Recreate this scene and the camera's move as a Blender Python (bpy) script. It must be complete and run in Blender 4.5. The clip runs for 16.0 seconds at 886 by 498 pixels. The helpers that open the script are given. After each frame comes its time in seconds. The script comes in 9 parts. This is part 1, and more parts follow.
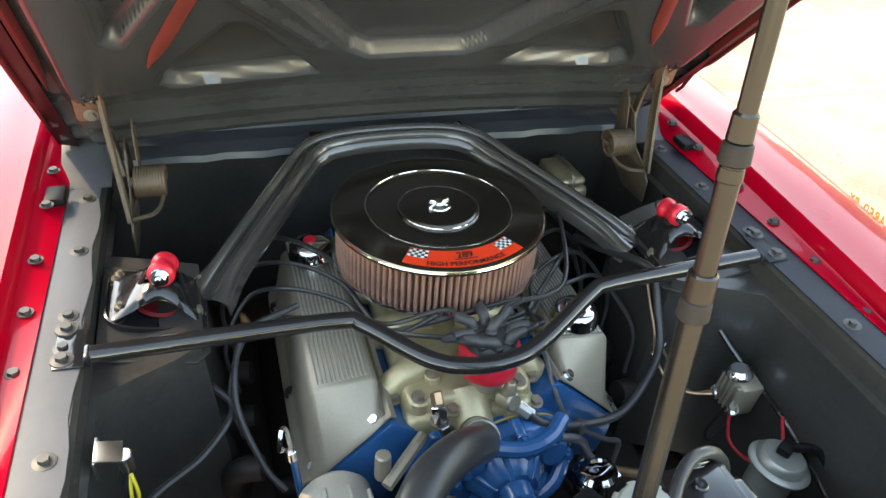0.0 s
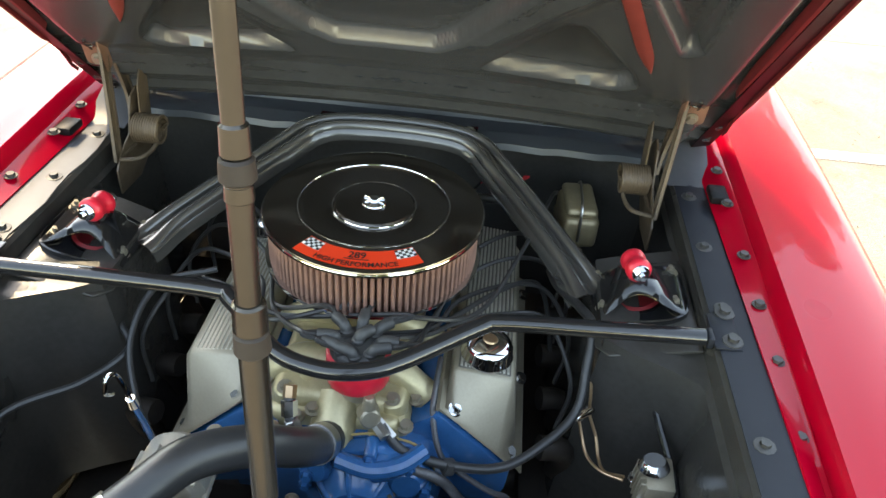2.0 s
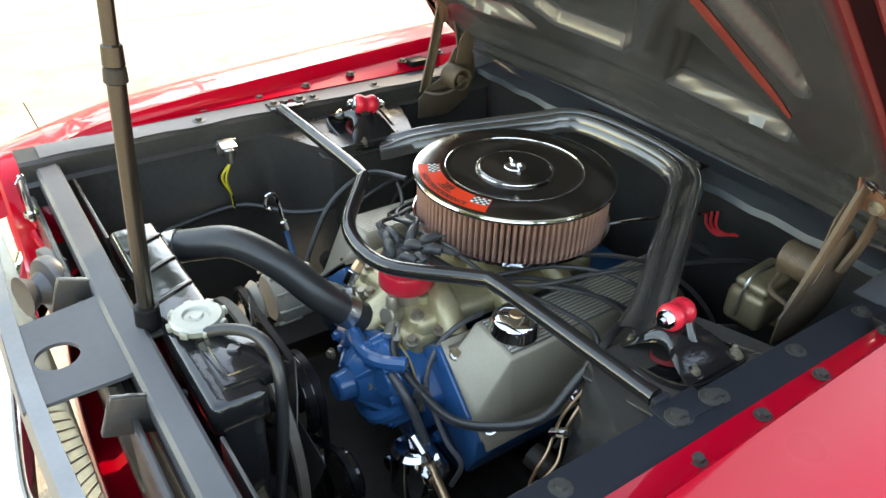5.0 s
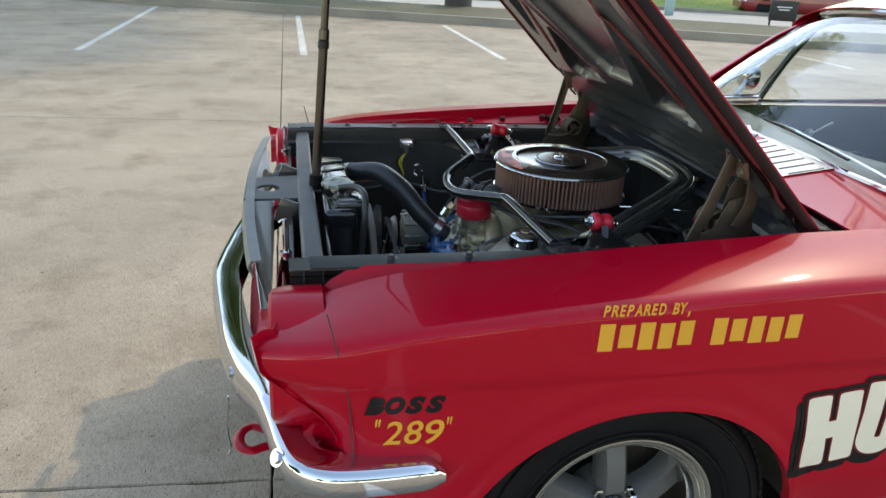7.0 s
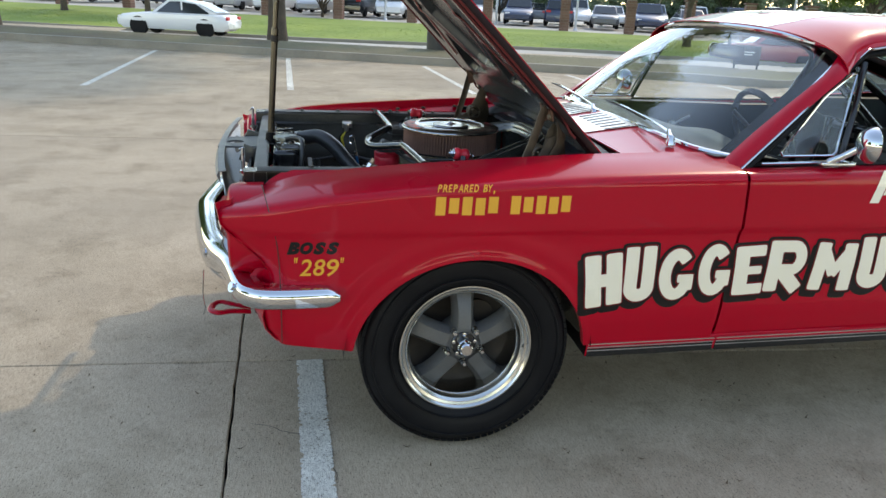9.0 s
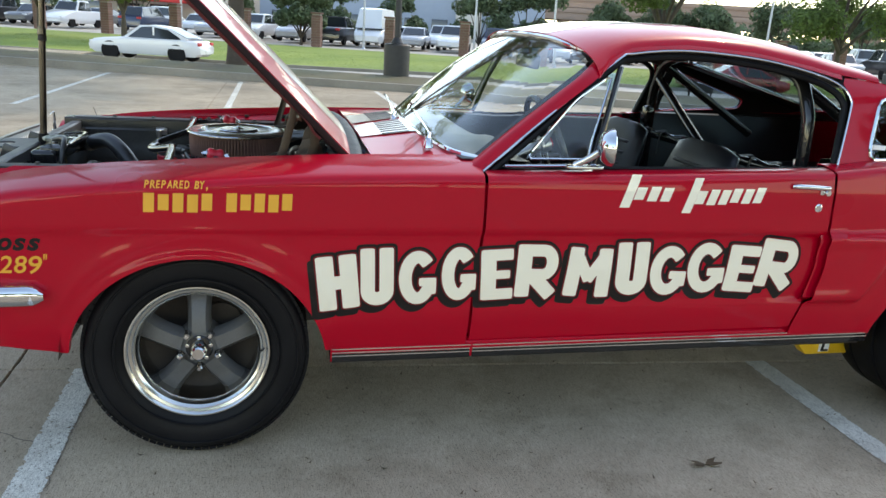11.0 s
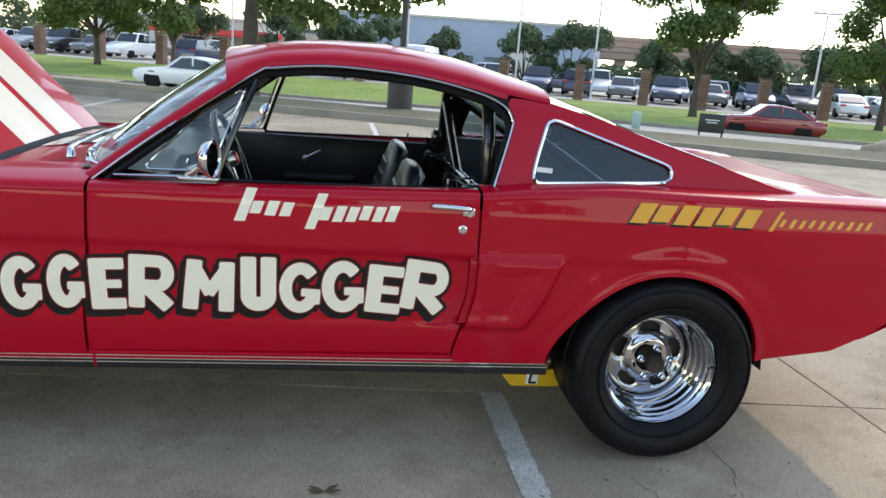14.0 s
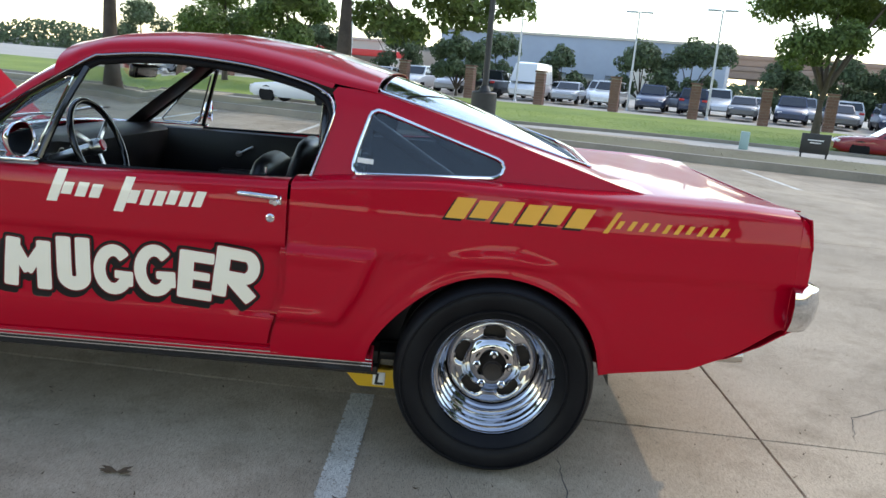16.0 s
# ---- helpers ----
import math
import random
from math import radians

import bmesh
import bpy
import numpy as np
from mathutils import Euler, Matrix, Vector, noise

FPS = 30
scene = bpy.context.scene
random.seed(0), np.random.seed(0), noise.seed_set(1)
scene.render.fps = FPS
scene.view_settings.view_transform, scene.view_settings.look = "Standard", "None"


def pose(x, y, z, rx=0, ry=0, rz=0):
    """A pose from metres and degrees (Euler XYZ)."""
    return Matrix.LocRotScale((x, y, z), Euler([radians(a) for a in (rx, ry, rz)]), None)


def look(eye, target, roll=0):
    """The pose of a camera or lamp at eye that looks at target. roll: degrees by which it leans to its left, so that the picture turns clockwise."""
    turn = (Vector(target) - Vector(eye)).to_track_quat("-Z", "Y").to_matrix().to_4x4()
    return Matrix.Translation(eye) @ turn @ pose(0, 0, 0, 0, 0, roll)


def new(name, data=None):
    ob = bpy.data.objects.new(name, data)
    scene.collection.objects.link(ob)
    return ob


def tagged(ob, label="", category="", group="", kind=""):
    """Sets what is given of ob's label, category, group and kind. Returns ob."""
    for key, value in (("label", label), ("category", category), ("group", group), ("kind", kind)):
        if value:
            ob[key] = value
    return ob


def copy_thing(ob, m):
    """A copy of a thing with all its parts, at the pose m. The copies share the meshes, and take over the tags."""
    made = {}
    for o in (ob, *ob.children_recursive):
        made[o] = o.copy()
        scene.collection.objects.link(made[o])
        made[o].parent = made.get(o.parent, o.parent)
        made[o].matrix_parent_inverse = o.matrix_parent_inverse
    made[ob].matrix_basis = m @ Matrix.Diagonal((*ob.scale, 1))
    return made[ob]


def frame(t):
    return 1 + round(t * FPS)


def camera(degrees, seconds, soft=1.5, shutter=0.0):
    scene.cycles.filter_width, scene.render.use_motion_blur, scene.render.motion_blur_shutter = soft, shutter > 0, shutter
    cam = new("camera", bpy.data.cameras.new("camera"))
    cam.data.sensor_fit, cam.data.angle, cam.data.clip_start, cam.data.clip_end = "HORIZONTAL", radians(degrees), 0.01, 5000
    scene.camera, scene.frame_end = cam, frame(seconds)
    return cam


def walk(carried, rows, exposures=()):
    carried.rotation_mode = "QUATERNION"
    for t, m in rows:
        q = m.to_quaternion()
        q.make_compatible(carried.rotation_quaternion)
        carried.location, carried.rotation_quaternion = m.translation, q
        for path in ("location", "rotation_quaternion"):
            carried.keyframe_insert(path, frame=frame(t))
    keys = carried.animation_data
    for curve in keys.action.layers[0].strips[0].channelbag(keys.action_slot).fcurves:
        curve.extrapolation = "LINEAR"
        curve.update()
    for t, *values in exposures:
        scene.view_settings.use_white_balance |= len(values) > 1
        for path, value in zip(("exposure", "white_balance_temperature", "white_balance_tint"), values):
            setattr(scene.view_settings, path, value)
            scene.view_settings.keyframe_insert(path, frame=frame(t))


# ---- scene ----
cam = camera(60.8, 16.0)
EXPOSURES = ((0, 3.37, 10300, 8), (5.2, 3.42, 10600, 8), (7.3, 1.72, 8200, 9), (9.2, 1.78, 8300, 9), (11.5, 1.88, 8100, 9), (14, 1.78, 7900, 10), (16, 1.63, 7600, 10))
PATH = [
    (0, (-0.977, 0.341, 1.592), (0.575, -0.189, 0.447), 4.4),
    (0.5, (-0.955, 0.211, 1.586), (0.628, -0.181, 0.428), 4.8),
    (1, (-0.956, 0.078, 1.6), (0.654, -0.136, 0.433), 4.1),
    (1.5, (-0.977, -0.072, 1.602), (0.639, -0.134, 0.426), 4.1),
    (2, (-0.969, -0.191, 1.596), (0.642, -0.101, 0.414), 4.4),
    (2.5, (-0.926, -0.302, 1.587), (0.667, -0.054, 0.403), 4.5),
    (3, (-0.915, -0.439, 1.586), (0.645, -0.029, 0.403), 4.4),
    (3.5, (-0.93, -0.597, 1.574), (0.568, -0.001, 0.391), 4.3),
    (4, (-0.891, -0.693, 1.557), (0.503, 0.139, 0.388), 3.7),
    (4.5, (-0.791, -0.77, 1.547), (0.424, 0.339, 0.41), 3.2),
    (5, (-0.741, -0.955, 1.52), (0.238, 0.41, 0.436), 2.4),
    (5.2, (-0.7, -1.073, 1.523), (0.182, 0.376, 0.462), 2.2),
    (7.3, (-0.651, -2.113, 1.42), (-0.285, -0.282, 0.708), 3.0),
    (7.5, (-0.674, -2.214, 1.408), (-0.314, -0.375, 0.714), 2.9),
    (8, (-0.731, -2.437, 1.365), (-0.369, -0.585, 0.702), 2.7),
    (8.5, (-0.667, -2.702, 1.355), (-0.287, -0.847, 0.712), 2.8),
    (9, (-0.535, -2.87, 1.362), (-0.132, -1.016, 0.73), 2.8),
    (9.2, (-0.469, -2.877, 1.366), (-0.057, -1.028, 0.725), 2.9),
    (11.3, (0.378, -3.004, 1.302), (0.813, -1.125, 0.751), 3.6),
    (11.5, (0.482, -3.004, 1.312), (0.904, -1.123, 0.763), 3.7),
    (12, (0.648, -3.0, 1.329), (1.078, -1.122, 0.789), 4.1),
    (12.5, (0.892, -3.072, 1.332), (1.296, -1.184, 0.809), 4.2),
    (13, (1.1, -3.127, 1.328), (1.472, -1.228, 0.821), 4.3),
    (13.5, (1.348, -3.151, 1.32), (1.682, -1.241, 0.83), 4.4),
    (14, (1.577, -3.205, 1.323), (1.868, -1.285, 0.846), 4.5),
    (14.5, (1.828, -3.266, 1.325), (2.069, -1.337, 0.858), 4.5),
    (15, (2.071, -3.249, 1.306), (2.247, -1.31, 0.847), 4.7),
    (15.5, (2.309, -3.219, 1.312), (2.396, -1.273, 0.856), 4.7),
    (16, (2.57, -3.199, 1.303), (2.547, -1.251, 0.847), 4.8),
]
walk(cam, [(t, look(eye, target, roll)) for t, eye, target, roll in PATH],
     exposures=EXPOSURES)

# ---- light ----
SUN_DIR = Vector((0.76, 0.67, 1.0)).normalized()
world = bpy.data.worlds.new("sky_world")
scene.world = world
world.use_nodes = True
wn = world.node_tree
sky = wn.nodes.new("ShaderNodeTexSky")
sky.sky_type = "NISHITA"
sky.sun_disc = False
sky.sun_elevation = math.asin(SUN_DIR.z)
sky.sun_rotation = math.atan2(SUN_DIR.x, SUN_DIR.y)
sky.air_density, sky.dust_density, sky.ozone_density = 1.0, 0.35, 1.0
wn.links.new(sky.outputs[0], wn.nodes["Background"].inputs[0])
wn.nodes["Background"].inputs[1].default_value = 0.15
sun = new("sun", bpy.data.lights.new("sun", "SUN"))
sun.data.energy, sun.data.angle, sun.data.color = 0.42, radians(0.9), (1.0, 0.93, 0.82)
sun.matrix_world = look(SUN_DIR * 30, (0, 0, 0))


# ---- materials ----
def material(name, base, rough=0.5, metal=0.0, grain=0.0, scale=40.0, stain=0.0, stain_scale=3.0, bump=0.0, coat=0.0,
             tint=None, vary=0.0, spec=0.5, transmission=0.0, island=False):
    m = bpy.data.materials.new(name)
    m.use_nodes = True
    nt = m.node_tree
    n, l = nt.nodes, nt.links
    b = n["Principled BSDF"]
    b.inputs["Base Color"].default_value = (*base, 1)
    b.inputs["Roughness"].default_value = rough
    b.inputs["Metallic"].default_value = metal
    b.inputs["Coat Weight"].default_value = coat
    b.inputs["Coat Roughness"].default_value = 0.03
    b.inputs["Specular IOR Level"].default_value = spec
    b.inputs["Transmission Weight"].default_value = transmission
    tc = n.new("ShaderNodeTexCoord")
    src = tc.outputs["Object"]
    col = None
    if grain or stain or vary:
        rgb = n.new("ShaderNodeRGB")
        rgb.outputs[0].default_value = (*base, 1)
        col = rgb.outputs[0]
        for amount, sc, det in ((grain, scale, 6.0), (stain, stain_scale, 4.0)):
            if not amount:
                continue
            tx = n.new("ShaderNodeTexNoise")
            tx.inputs["Scale"].default_value = sc
            tx.inputs["Detail"].default_value = det
            l.new(src, tx.inputs["Vector"])
            ramp = n.new("ShaderNodeMapRange")
            ramp.inputs[1].default_value, ramp.inputs[2].default_value = 0.3, 0.7
            l.new(tx.outputs[0], ramp.inputs[0])
            mix = n.new("ShaderNodeMix")
            mix.data_type = "RGBA"
            a = [max(0.0, c * (1 - amount)) for c in base]
            z = list(tint) if (tint and sc == stain_scale) else [min(1.0, c * (1 + amount)) for c in base]
            mix.inputs[6].default_value = (*a, 1)
            mix.inputs[7].default_value = (*z, 1)
            l.new(ramp.outputs[0], mix.inputs[0])
            mul = n.new("ShaderNodeMix")
            mul.data_type = "RGBA"
            mul.inputs[0].default_value = 0.5
            l.new(col, mul.inputs[6])
            l.new(mix.outputs[2], mul.inputs[7])
            col = mul.outputs[2]
        if vary:
            if island:
                r = n.new("ShaderNodeNewGeometry").outputs["Random Per Island"]
            else:
                r = n.new("ShaderNodeObjectInfo").outputs["Random"]
            mr = n.new("ShaderNodeMapRange")
            mr.inputs[3].default_value, mr.inputs[4].default_value = 1 - vary, 1 + vary
            l.new(r, mr.inputs[0])
            hs = n.new("ShaderNodeHueSaturation")
            l.new(mr.outputs[0], hs.inputs["Value"])
            l.new(col, hs.inputs["Color"])
            col = hs.outputs[0]
        l.new(col, b.inputs["Base Color"])
        rr = n.new("ShaderNodeTexNoise")
        rr.inputs["Scale"].default_value = stain_scale * 2.3
        l.new(src, rr.inputs["Vector"])
        mr = n.new("ShaderNodeMapRange")
        mr.inputs[3].default_value, mr.inputs[4].default_value = max(0.02, rough * 0.8), min(1.0, rough * 1.2)
        l.new(rr.outputs[0], mr.inputs[0])
        l.new(mr.outputs[0], b.inputs["Roughness"])
    if bump:
        tx = n.new("ShaderNodeTexNoise")
        tx.inputs["Scale"].default_value = scale
        tx.inputs["Detail"].default_value = 5
        l.new(src, tx.inputs["Vector"])
        bp = n.new("ShaderNodeBump")
        bp.inputs["Strength"].default_value = bump
        bp.inputs["Distance"].default_value = 0.4 / scale
        l.new(tx.outputs[0], bp.inputs["Height"])
        l.new(bp.outputs[0], b.inputs["Normal"])
    return m


def speckle(m):
    """Dark pits, broom marks and blotches on a concrete material."""
    nt = m.node_tree
    n, l = nt.nodes, nt.links
    b = n["Principled BSDF"]
    src = n.new("ShaderNodeTexCoord").outputs["Object"]
    old = b.inputs["Base Color"].links[0].from_socket

    def layer(col, tex, lo, hi, tone, turn=False):
        r = n.new("ShaderNodeMapRange")
        r.inputs[1].default_value, r.inputs[2].default_value = lo, hi
        l.new(tex, r.inputs[0])
        mx = n.new("ShaderNodeMix")
        mx.data_type, mx.blend_type = "RGBA", "MULTIPLY"
        l.new(r.outputs[0], mx.inputs[0])
        l.new(col, mx.inputs[6])
        mx.inputs[7].default_value = (*tone, 1)
        return mx.outputs[2]

    def tex(scale, detail, stretch=(1, 1, 1), rough=.6):
        mp = n.new("ShaderNodeMapping")
        mp.inputs["Scale"].default_value = stretch
        l.new(src, mp.inputs[0])
        t = n.new("ShaderNodeTexNoise")
        t.inputs["Scale"].default_value, t.inputs["Detail"].default_value, t.inputs["Roughness"].default_value = scale, detail, rough
        l.new(mp.outputs[0], t.inputs["Vector"])
        return t.outputs[0]

    col = layer(old, tex(150, 4), .57, .65, (.30, .28, .26))
    col = layer(col, tex(420, 3), .52, .64, (.45, .43, .41))
    col = layer(col, tex(30, 6, (9, 1, 1)), .45, .68, (.66, .65, .63))
    col = layer(col, tex(2.6, 6, (1, 1, 1), .7), .50, .72, (.66, .64, .60))
    col = layer(col, tex(.55, 5, (1, 1, 1), .7), .48, .68, (.75, .74, .72))
    l.new(col, b.inputs["Base Color"])


M = {}
M["red"] = material("red_car_paint", (0.41, 0.001, 0.015), 0.30, 0.0, stain=0.05, stain_scale=1.2, coat=0.42, spec=0.08)
M["white_paint"] = material("cream_white_paint", (0.83, 0.765, 0.625), 0.3, stain=0.04, stain_scale=2, coat=0.8)
M["rib_red"] = material("dusty_red_rib", (0.20, 0.035, 0.028), 0.45, grain=0.3, scale=40, stain=0.4, stain_scale=6)
M["edge_red"] = material("worn_red_edge", (0.15, 0.008, 0.010), 0.55, grain=0.3, scale=60, stain=0.45, stain_scale=9, tint=(0.05, 0.012, 0.012))
M["rim_shade"] = material("red_rim_darkened_as_shade", (0.014, 0.004, 0.005), 0.45, grain=0.3, scale=40, stain=0.4, stain_scale=5, spec=0.2)
M["chrome"] = material("polished_chrome", (0.64, 0.65, 0.67), 0.05, 1.0)
M["polished_alu"] = material("polished_aluminium", (0.62, 0.61, 0.58), 0.22, 1.0, grain=0.06, scale=200, stain=0.08, stain_scale=14)
M["steel"] = material("brushed_steel", (0.55, 0.54, 0.52), 0.3, 1.0, grain=0.15, scale=120, stain=0.15, stain_scale=9)
M["satin_black"] = material("satin_black_paint", (0.036, 0.035, 0.034), 0.26, grain=0.25, scale=60, stain=0.35, stain_scale=4, bump=0.05, tint=(0.06, 0.057, 0.053))
M["bay_black"] = material("engine_bay_black_paint", (0.044, 0.042, 0.040), 0.24, grain=0.3, scale=90, stain=0.5, stain_scale=5, bump=0.08, tint=(0.06, 0.056, 0.050))
M["gloss_black"] = material("gloss_black_enamel", (0.012, 0.012, 0.013), 0.12, stain=0.4, stain_scale=9, bump=0.08, coat=0.3)
M["rubber"] = material("black_rubber", (0.006, 0.006, 0.0075), 0.45, grain=0.3, scale=110, stain=0.4, stain_scale=8, bump=0.15, spec=0.14, tint=(0.013, 0.013, 0.014))
M["cable"] = material("black_cable_sleeve", (0.028, 0.028, 0.029), 0.34, grain=0.2, scale=120, stain=0.3, stain_scale=12, bump=0.06)
M["vinyl"] = material("black_vinyl", (0.008, 0.008, 0.009), 0.36, grain=0.2, scale=200, bump=0.12, spec=0.35)
M["bolt"] = material("dull_grey_bolt", (0.060, 0.058, 0.055), 0.45, 0.4, grain=0.3, scale=150)
M["wheel_grey"] = material("grey_cast_wheel", (0.105, 0.105, 0.105), 0.40, 0.2, grain=0.15, scale=150)
M["iron"] = material("dark_iron", (0.035, 0.028, 0.024), 0.6, 0.4, grain=0.4, scale=60, stain=0.4, stain_scale=12)
M["concrete"] = material("parking_concrete", (0.50, 0.40, 0.285), 0.85, grain=0.30, scale=150, stain=0.30, stain_scale=0.7, bump=0.35, vary=0.05)
speckle(M["concrete"])
M["joint"] = material("joint_sealant", (0.055, 0.05, 0.044), 0.9, grain=0.3, scale=30)
M["line_paint"] = material("worn_line_paint", (0.88, 0.83, 0.73), 0.75, grain=0.18, scale=38, stain=0.25, stain_scale=3, bump=0.15)
speckle(M["line_paint"])
_n, _l = M["line_paint"].node_tree.nodes, M["line_paint"].node_tree.links
_b = _n["Principled BSDF"]
_t = _n.new("ShaderNodeTexNoise")
_t.inputs["Scale"].default_value, _t.inputs["Detail"].default_value, _t.inputs["Roughness"].default_value = 22, 8, .72
_l.new(_n.new("ShaderNodeTexCoord").outputs["Object"], _t.inputs["Vector"])
_r = _n.new("ShaderNodeMapRange")
_r.inputs[1].default_value, _r.inputs[2].default_value = .61, .68
_l.new(_t.outputs[0], _r.inputs[0])
_x = _n.new("ShaderNodeMix")
_x.data_type = "RGBA"
_l.new(_r.outputs[0], _x.inputs[0])
_l.new(_b.inputs["Base Color"].links[0].from_socket, _x.inputs[6])
_x.inputs[7].default_value = (.30, .26, .20, 1)
_l.new(_x.outputs[2], _b.inputs["Base Color"])
M["kerb"] = material("kerb_concrete", (0.27, 0.24, 0.195), 0.9, grain=0.25, scale=20, stain=0.35, stain_scale=1.2, bump=0.2)
M["soil"] = material("mulch_and_dry_grass", (0.15, 0.12, 0.075), 1.0, grain=0.4, scale=14, stain=0.5, stain_scale=0.5, bump=0.3, tint=(0.20, 0.20, 0.08))
M["grass"] = material("mown_grass", (0.19, 0.27, 0.036), 1.0, grain=0.4, scale=6, stain=0.35, stain_scale=0.25, bump=0.5, tint=(0.31, 0.34, 0.06))
M["road"] = material("light_road_concrete", (0.42, 0.38, 0.32), 0.9, grain=0.2, scale=12, stain=0.25, stain_scale=0.4)
M["hood_black"] = material("bonnet_underside_black", (0.046, 0.048, 0.050), 0.25, grain=0.25, scale=60, stain=0.4, stain_scale=5, bump=0.05, tint=(0.058, 0.060, 0.063), spec=0.8)
# chrome again, with dark reflections put into its base colour
M["dark_chrome"] = material("chrome_darkened_for_reflections", (0.50, 0.50, 0.52), 0.06, 1.0)
M["glass"] = material("clear_car_glass", (0.93, 0.97, 0.95), 0.0, transmission=1.0)
M["glass"].node_tree.nodes["Principled BSDF"].inputs["IOR"].default_value = 1.45

# green glass colour stands in for the teal sky reflected in the rear window
M["rear_glass"] = material("rear_glass_sky_reflection_green", (0.62, 0.74, 0.72), 0.0, transmission=1.0)
# dark blue glass colour stands in for the quarter pane's reflection
M["tint"] = material("quarter_glass_reflection_blue", (0.34, 0.43, 0.50), 0.0, transmission=1.0)


# ---- building helpers ----
def thing(name, label, category, at=(0, 0, 0), group="", kind=""):
    ob = new(name)
    ob.location = at
    ob.empty_display_size = 0.2
    return tagged(ob, label, category, group, kind)


def mesh_of(name, bm, mat, smooth=40):
    me = bpy.data.meshes.new(name)
    bm.to_mesh(me)
    bm.free()
    for mm in (mat if isinstance(mat, (list, tuple)) else (mat,)):
        me.materials.append(mm)
    if smooth:
        me.polygons.foreach_set("use_smooth", [True] * len(me.polygons))
        me.set_sharp_from_angle(angle=radians(smooth))
    return me


def part(name, bm, mat, parent=None, label="", smooth=40):
    ob = new(name, mesh_of(name, bm, mat, smooth))
    if parent is not None:
        ob.parent = parent
        p, base = parent, Vector((0, 0, 0))
        while p is not None:
            base += p.location
            p = p.parent
        ob.matrix_parent_inverse = Matrix.Translation(base).inverted()
    return tagged(ob, label)


def grid(bm, rows, close_u=False, close_v=False):
    """A sheet of quads through rows of points."""
    vs = [[bm.verts.new(p) for p in r] for r in rows]
    nr, nc = len(vs), len(vs[0])
    for i in range(nr if close_u else nr - 1):
        for j in range(nc if close_v else nc - 1):
            a, b = vs[i], vs[(i + 1) % nr]
            try:
                bm.faces.new((a[j], a[(j + 1) % nc], b[(j + 1) % nc], b[j]))
            except ValueError:
                pass
    return vs


def thick(bm, depth):
    """Gives a sheet a thickness."""
    bmesh.ops.recalc_face_normals(bm, faces=bm.faces)
    bmesh.ops.solidify(bm, geom=bm.faces[:], thickness=depth)
    return bm


def box(bm, c, s, rot=(0, 0, 0), bevel=0.0, seg=2):
    m = pose(*c, *rot) @ Matrix.Diagonal((*s, 1))
    g = bmesh.ops.create_cube(bm, size=1.0, matrix=m)
    if bevel:
        es = list({e for v in g["verts"] for e in v.link_edges})
        bmesh.ops.bevel(bm, geom=es, offset=bevel, segments=seg, affect="EDGES", profile=0.5)
    return bm


def axis_matrix(p, q):
    d = Vector(q) - Vector(p)
    m = d.to_track_quat("Z", "Y").to_matrix().to_4x4()
    return Matrix.Translation(Vector(p)) @ m, d.length


def lathe(bm, profile, m=None, seg=32, arc=1.0):
    """Turns a profile of (radius, height) round the z axis of m."""
    m = m or Matrix()
    n = seg if arc >= 1 else seg + 1
    rows = []
    for i in range(n):
        a = 2 * math.pi * arc * i / seg
        rows.append([m @ Vector((max(r, 1e-5) * math.cos(a), max(r, 1e-5) * math.sin(a), z)) for r, z in profile])
    grid(bm, rows, close_u=arc >= 1)
    bmesh.ops.remove_doubles(bm, verts=bm.verts, dist=2e-5)
    bmesh.ops.recalc_face_normals(bm, faces=bm.faces)
    return bm


def cyl(bm, p, q, r0, r1=None, seg=16, cap=True, bev=0.0):
    r1 = r0 if r1 is None else r1
    m, h = axis_matrix(p, q)
    if bev:
        prof = [(0, 0), (r0 - bev, 0), (r0, bev), (r1, h - bev), (r1 - bev, h), (0, h)]
    elif cap:
        prof = [(0, 0), (r0, 0), (r1, h), (0, h)]
    else:
        prof = [(r0, 0), (r1, h)]
    b2 = bmesh.new()
    lathe(b2, prof, m, seg)
    return join(bm, b2)


def join(bm, other):
    me = bpy.data.meshes.new("tmp")
    other.to_mesh(me)
    other.free()
    bm.from_mesh(me)
    bpy.data.meshes.remove(me)
    return bm


def smooth_line(pts, n=8):
    """A rounded line through points."""
    pts = [Vector(p) for p in pts]
    if len(pts) < 3:
        return pts
    ext = [pts[0] * 2 - pts[1]] + pts + [pts[-1] * 2 - pts[-2]]
    out = []
    for i in range(1, len(ext) - 2):
        p0, p1, p2, p3 = ext[i - 1:i + 3]
        for k in range(n):
            t = k / n
            out.append(0.5 * ((2 * p1) + (p2 - p0) * t + (2 * p0 - 5 * p1 + 4 * p2 - p3) * t * t + (3 * p1 - p0 - 3 * p2 + p3) * t ** 3))
    out.append(pts[-1])
    return out


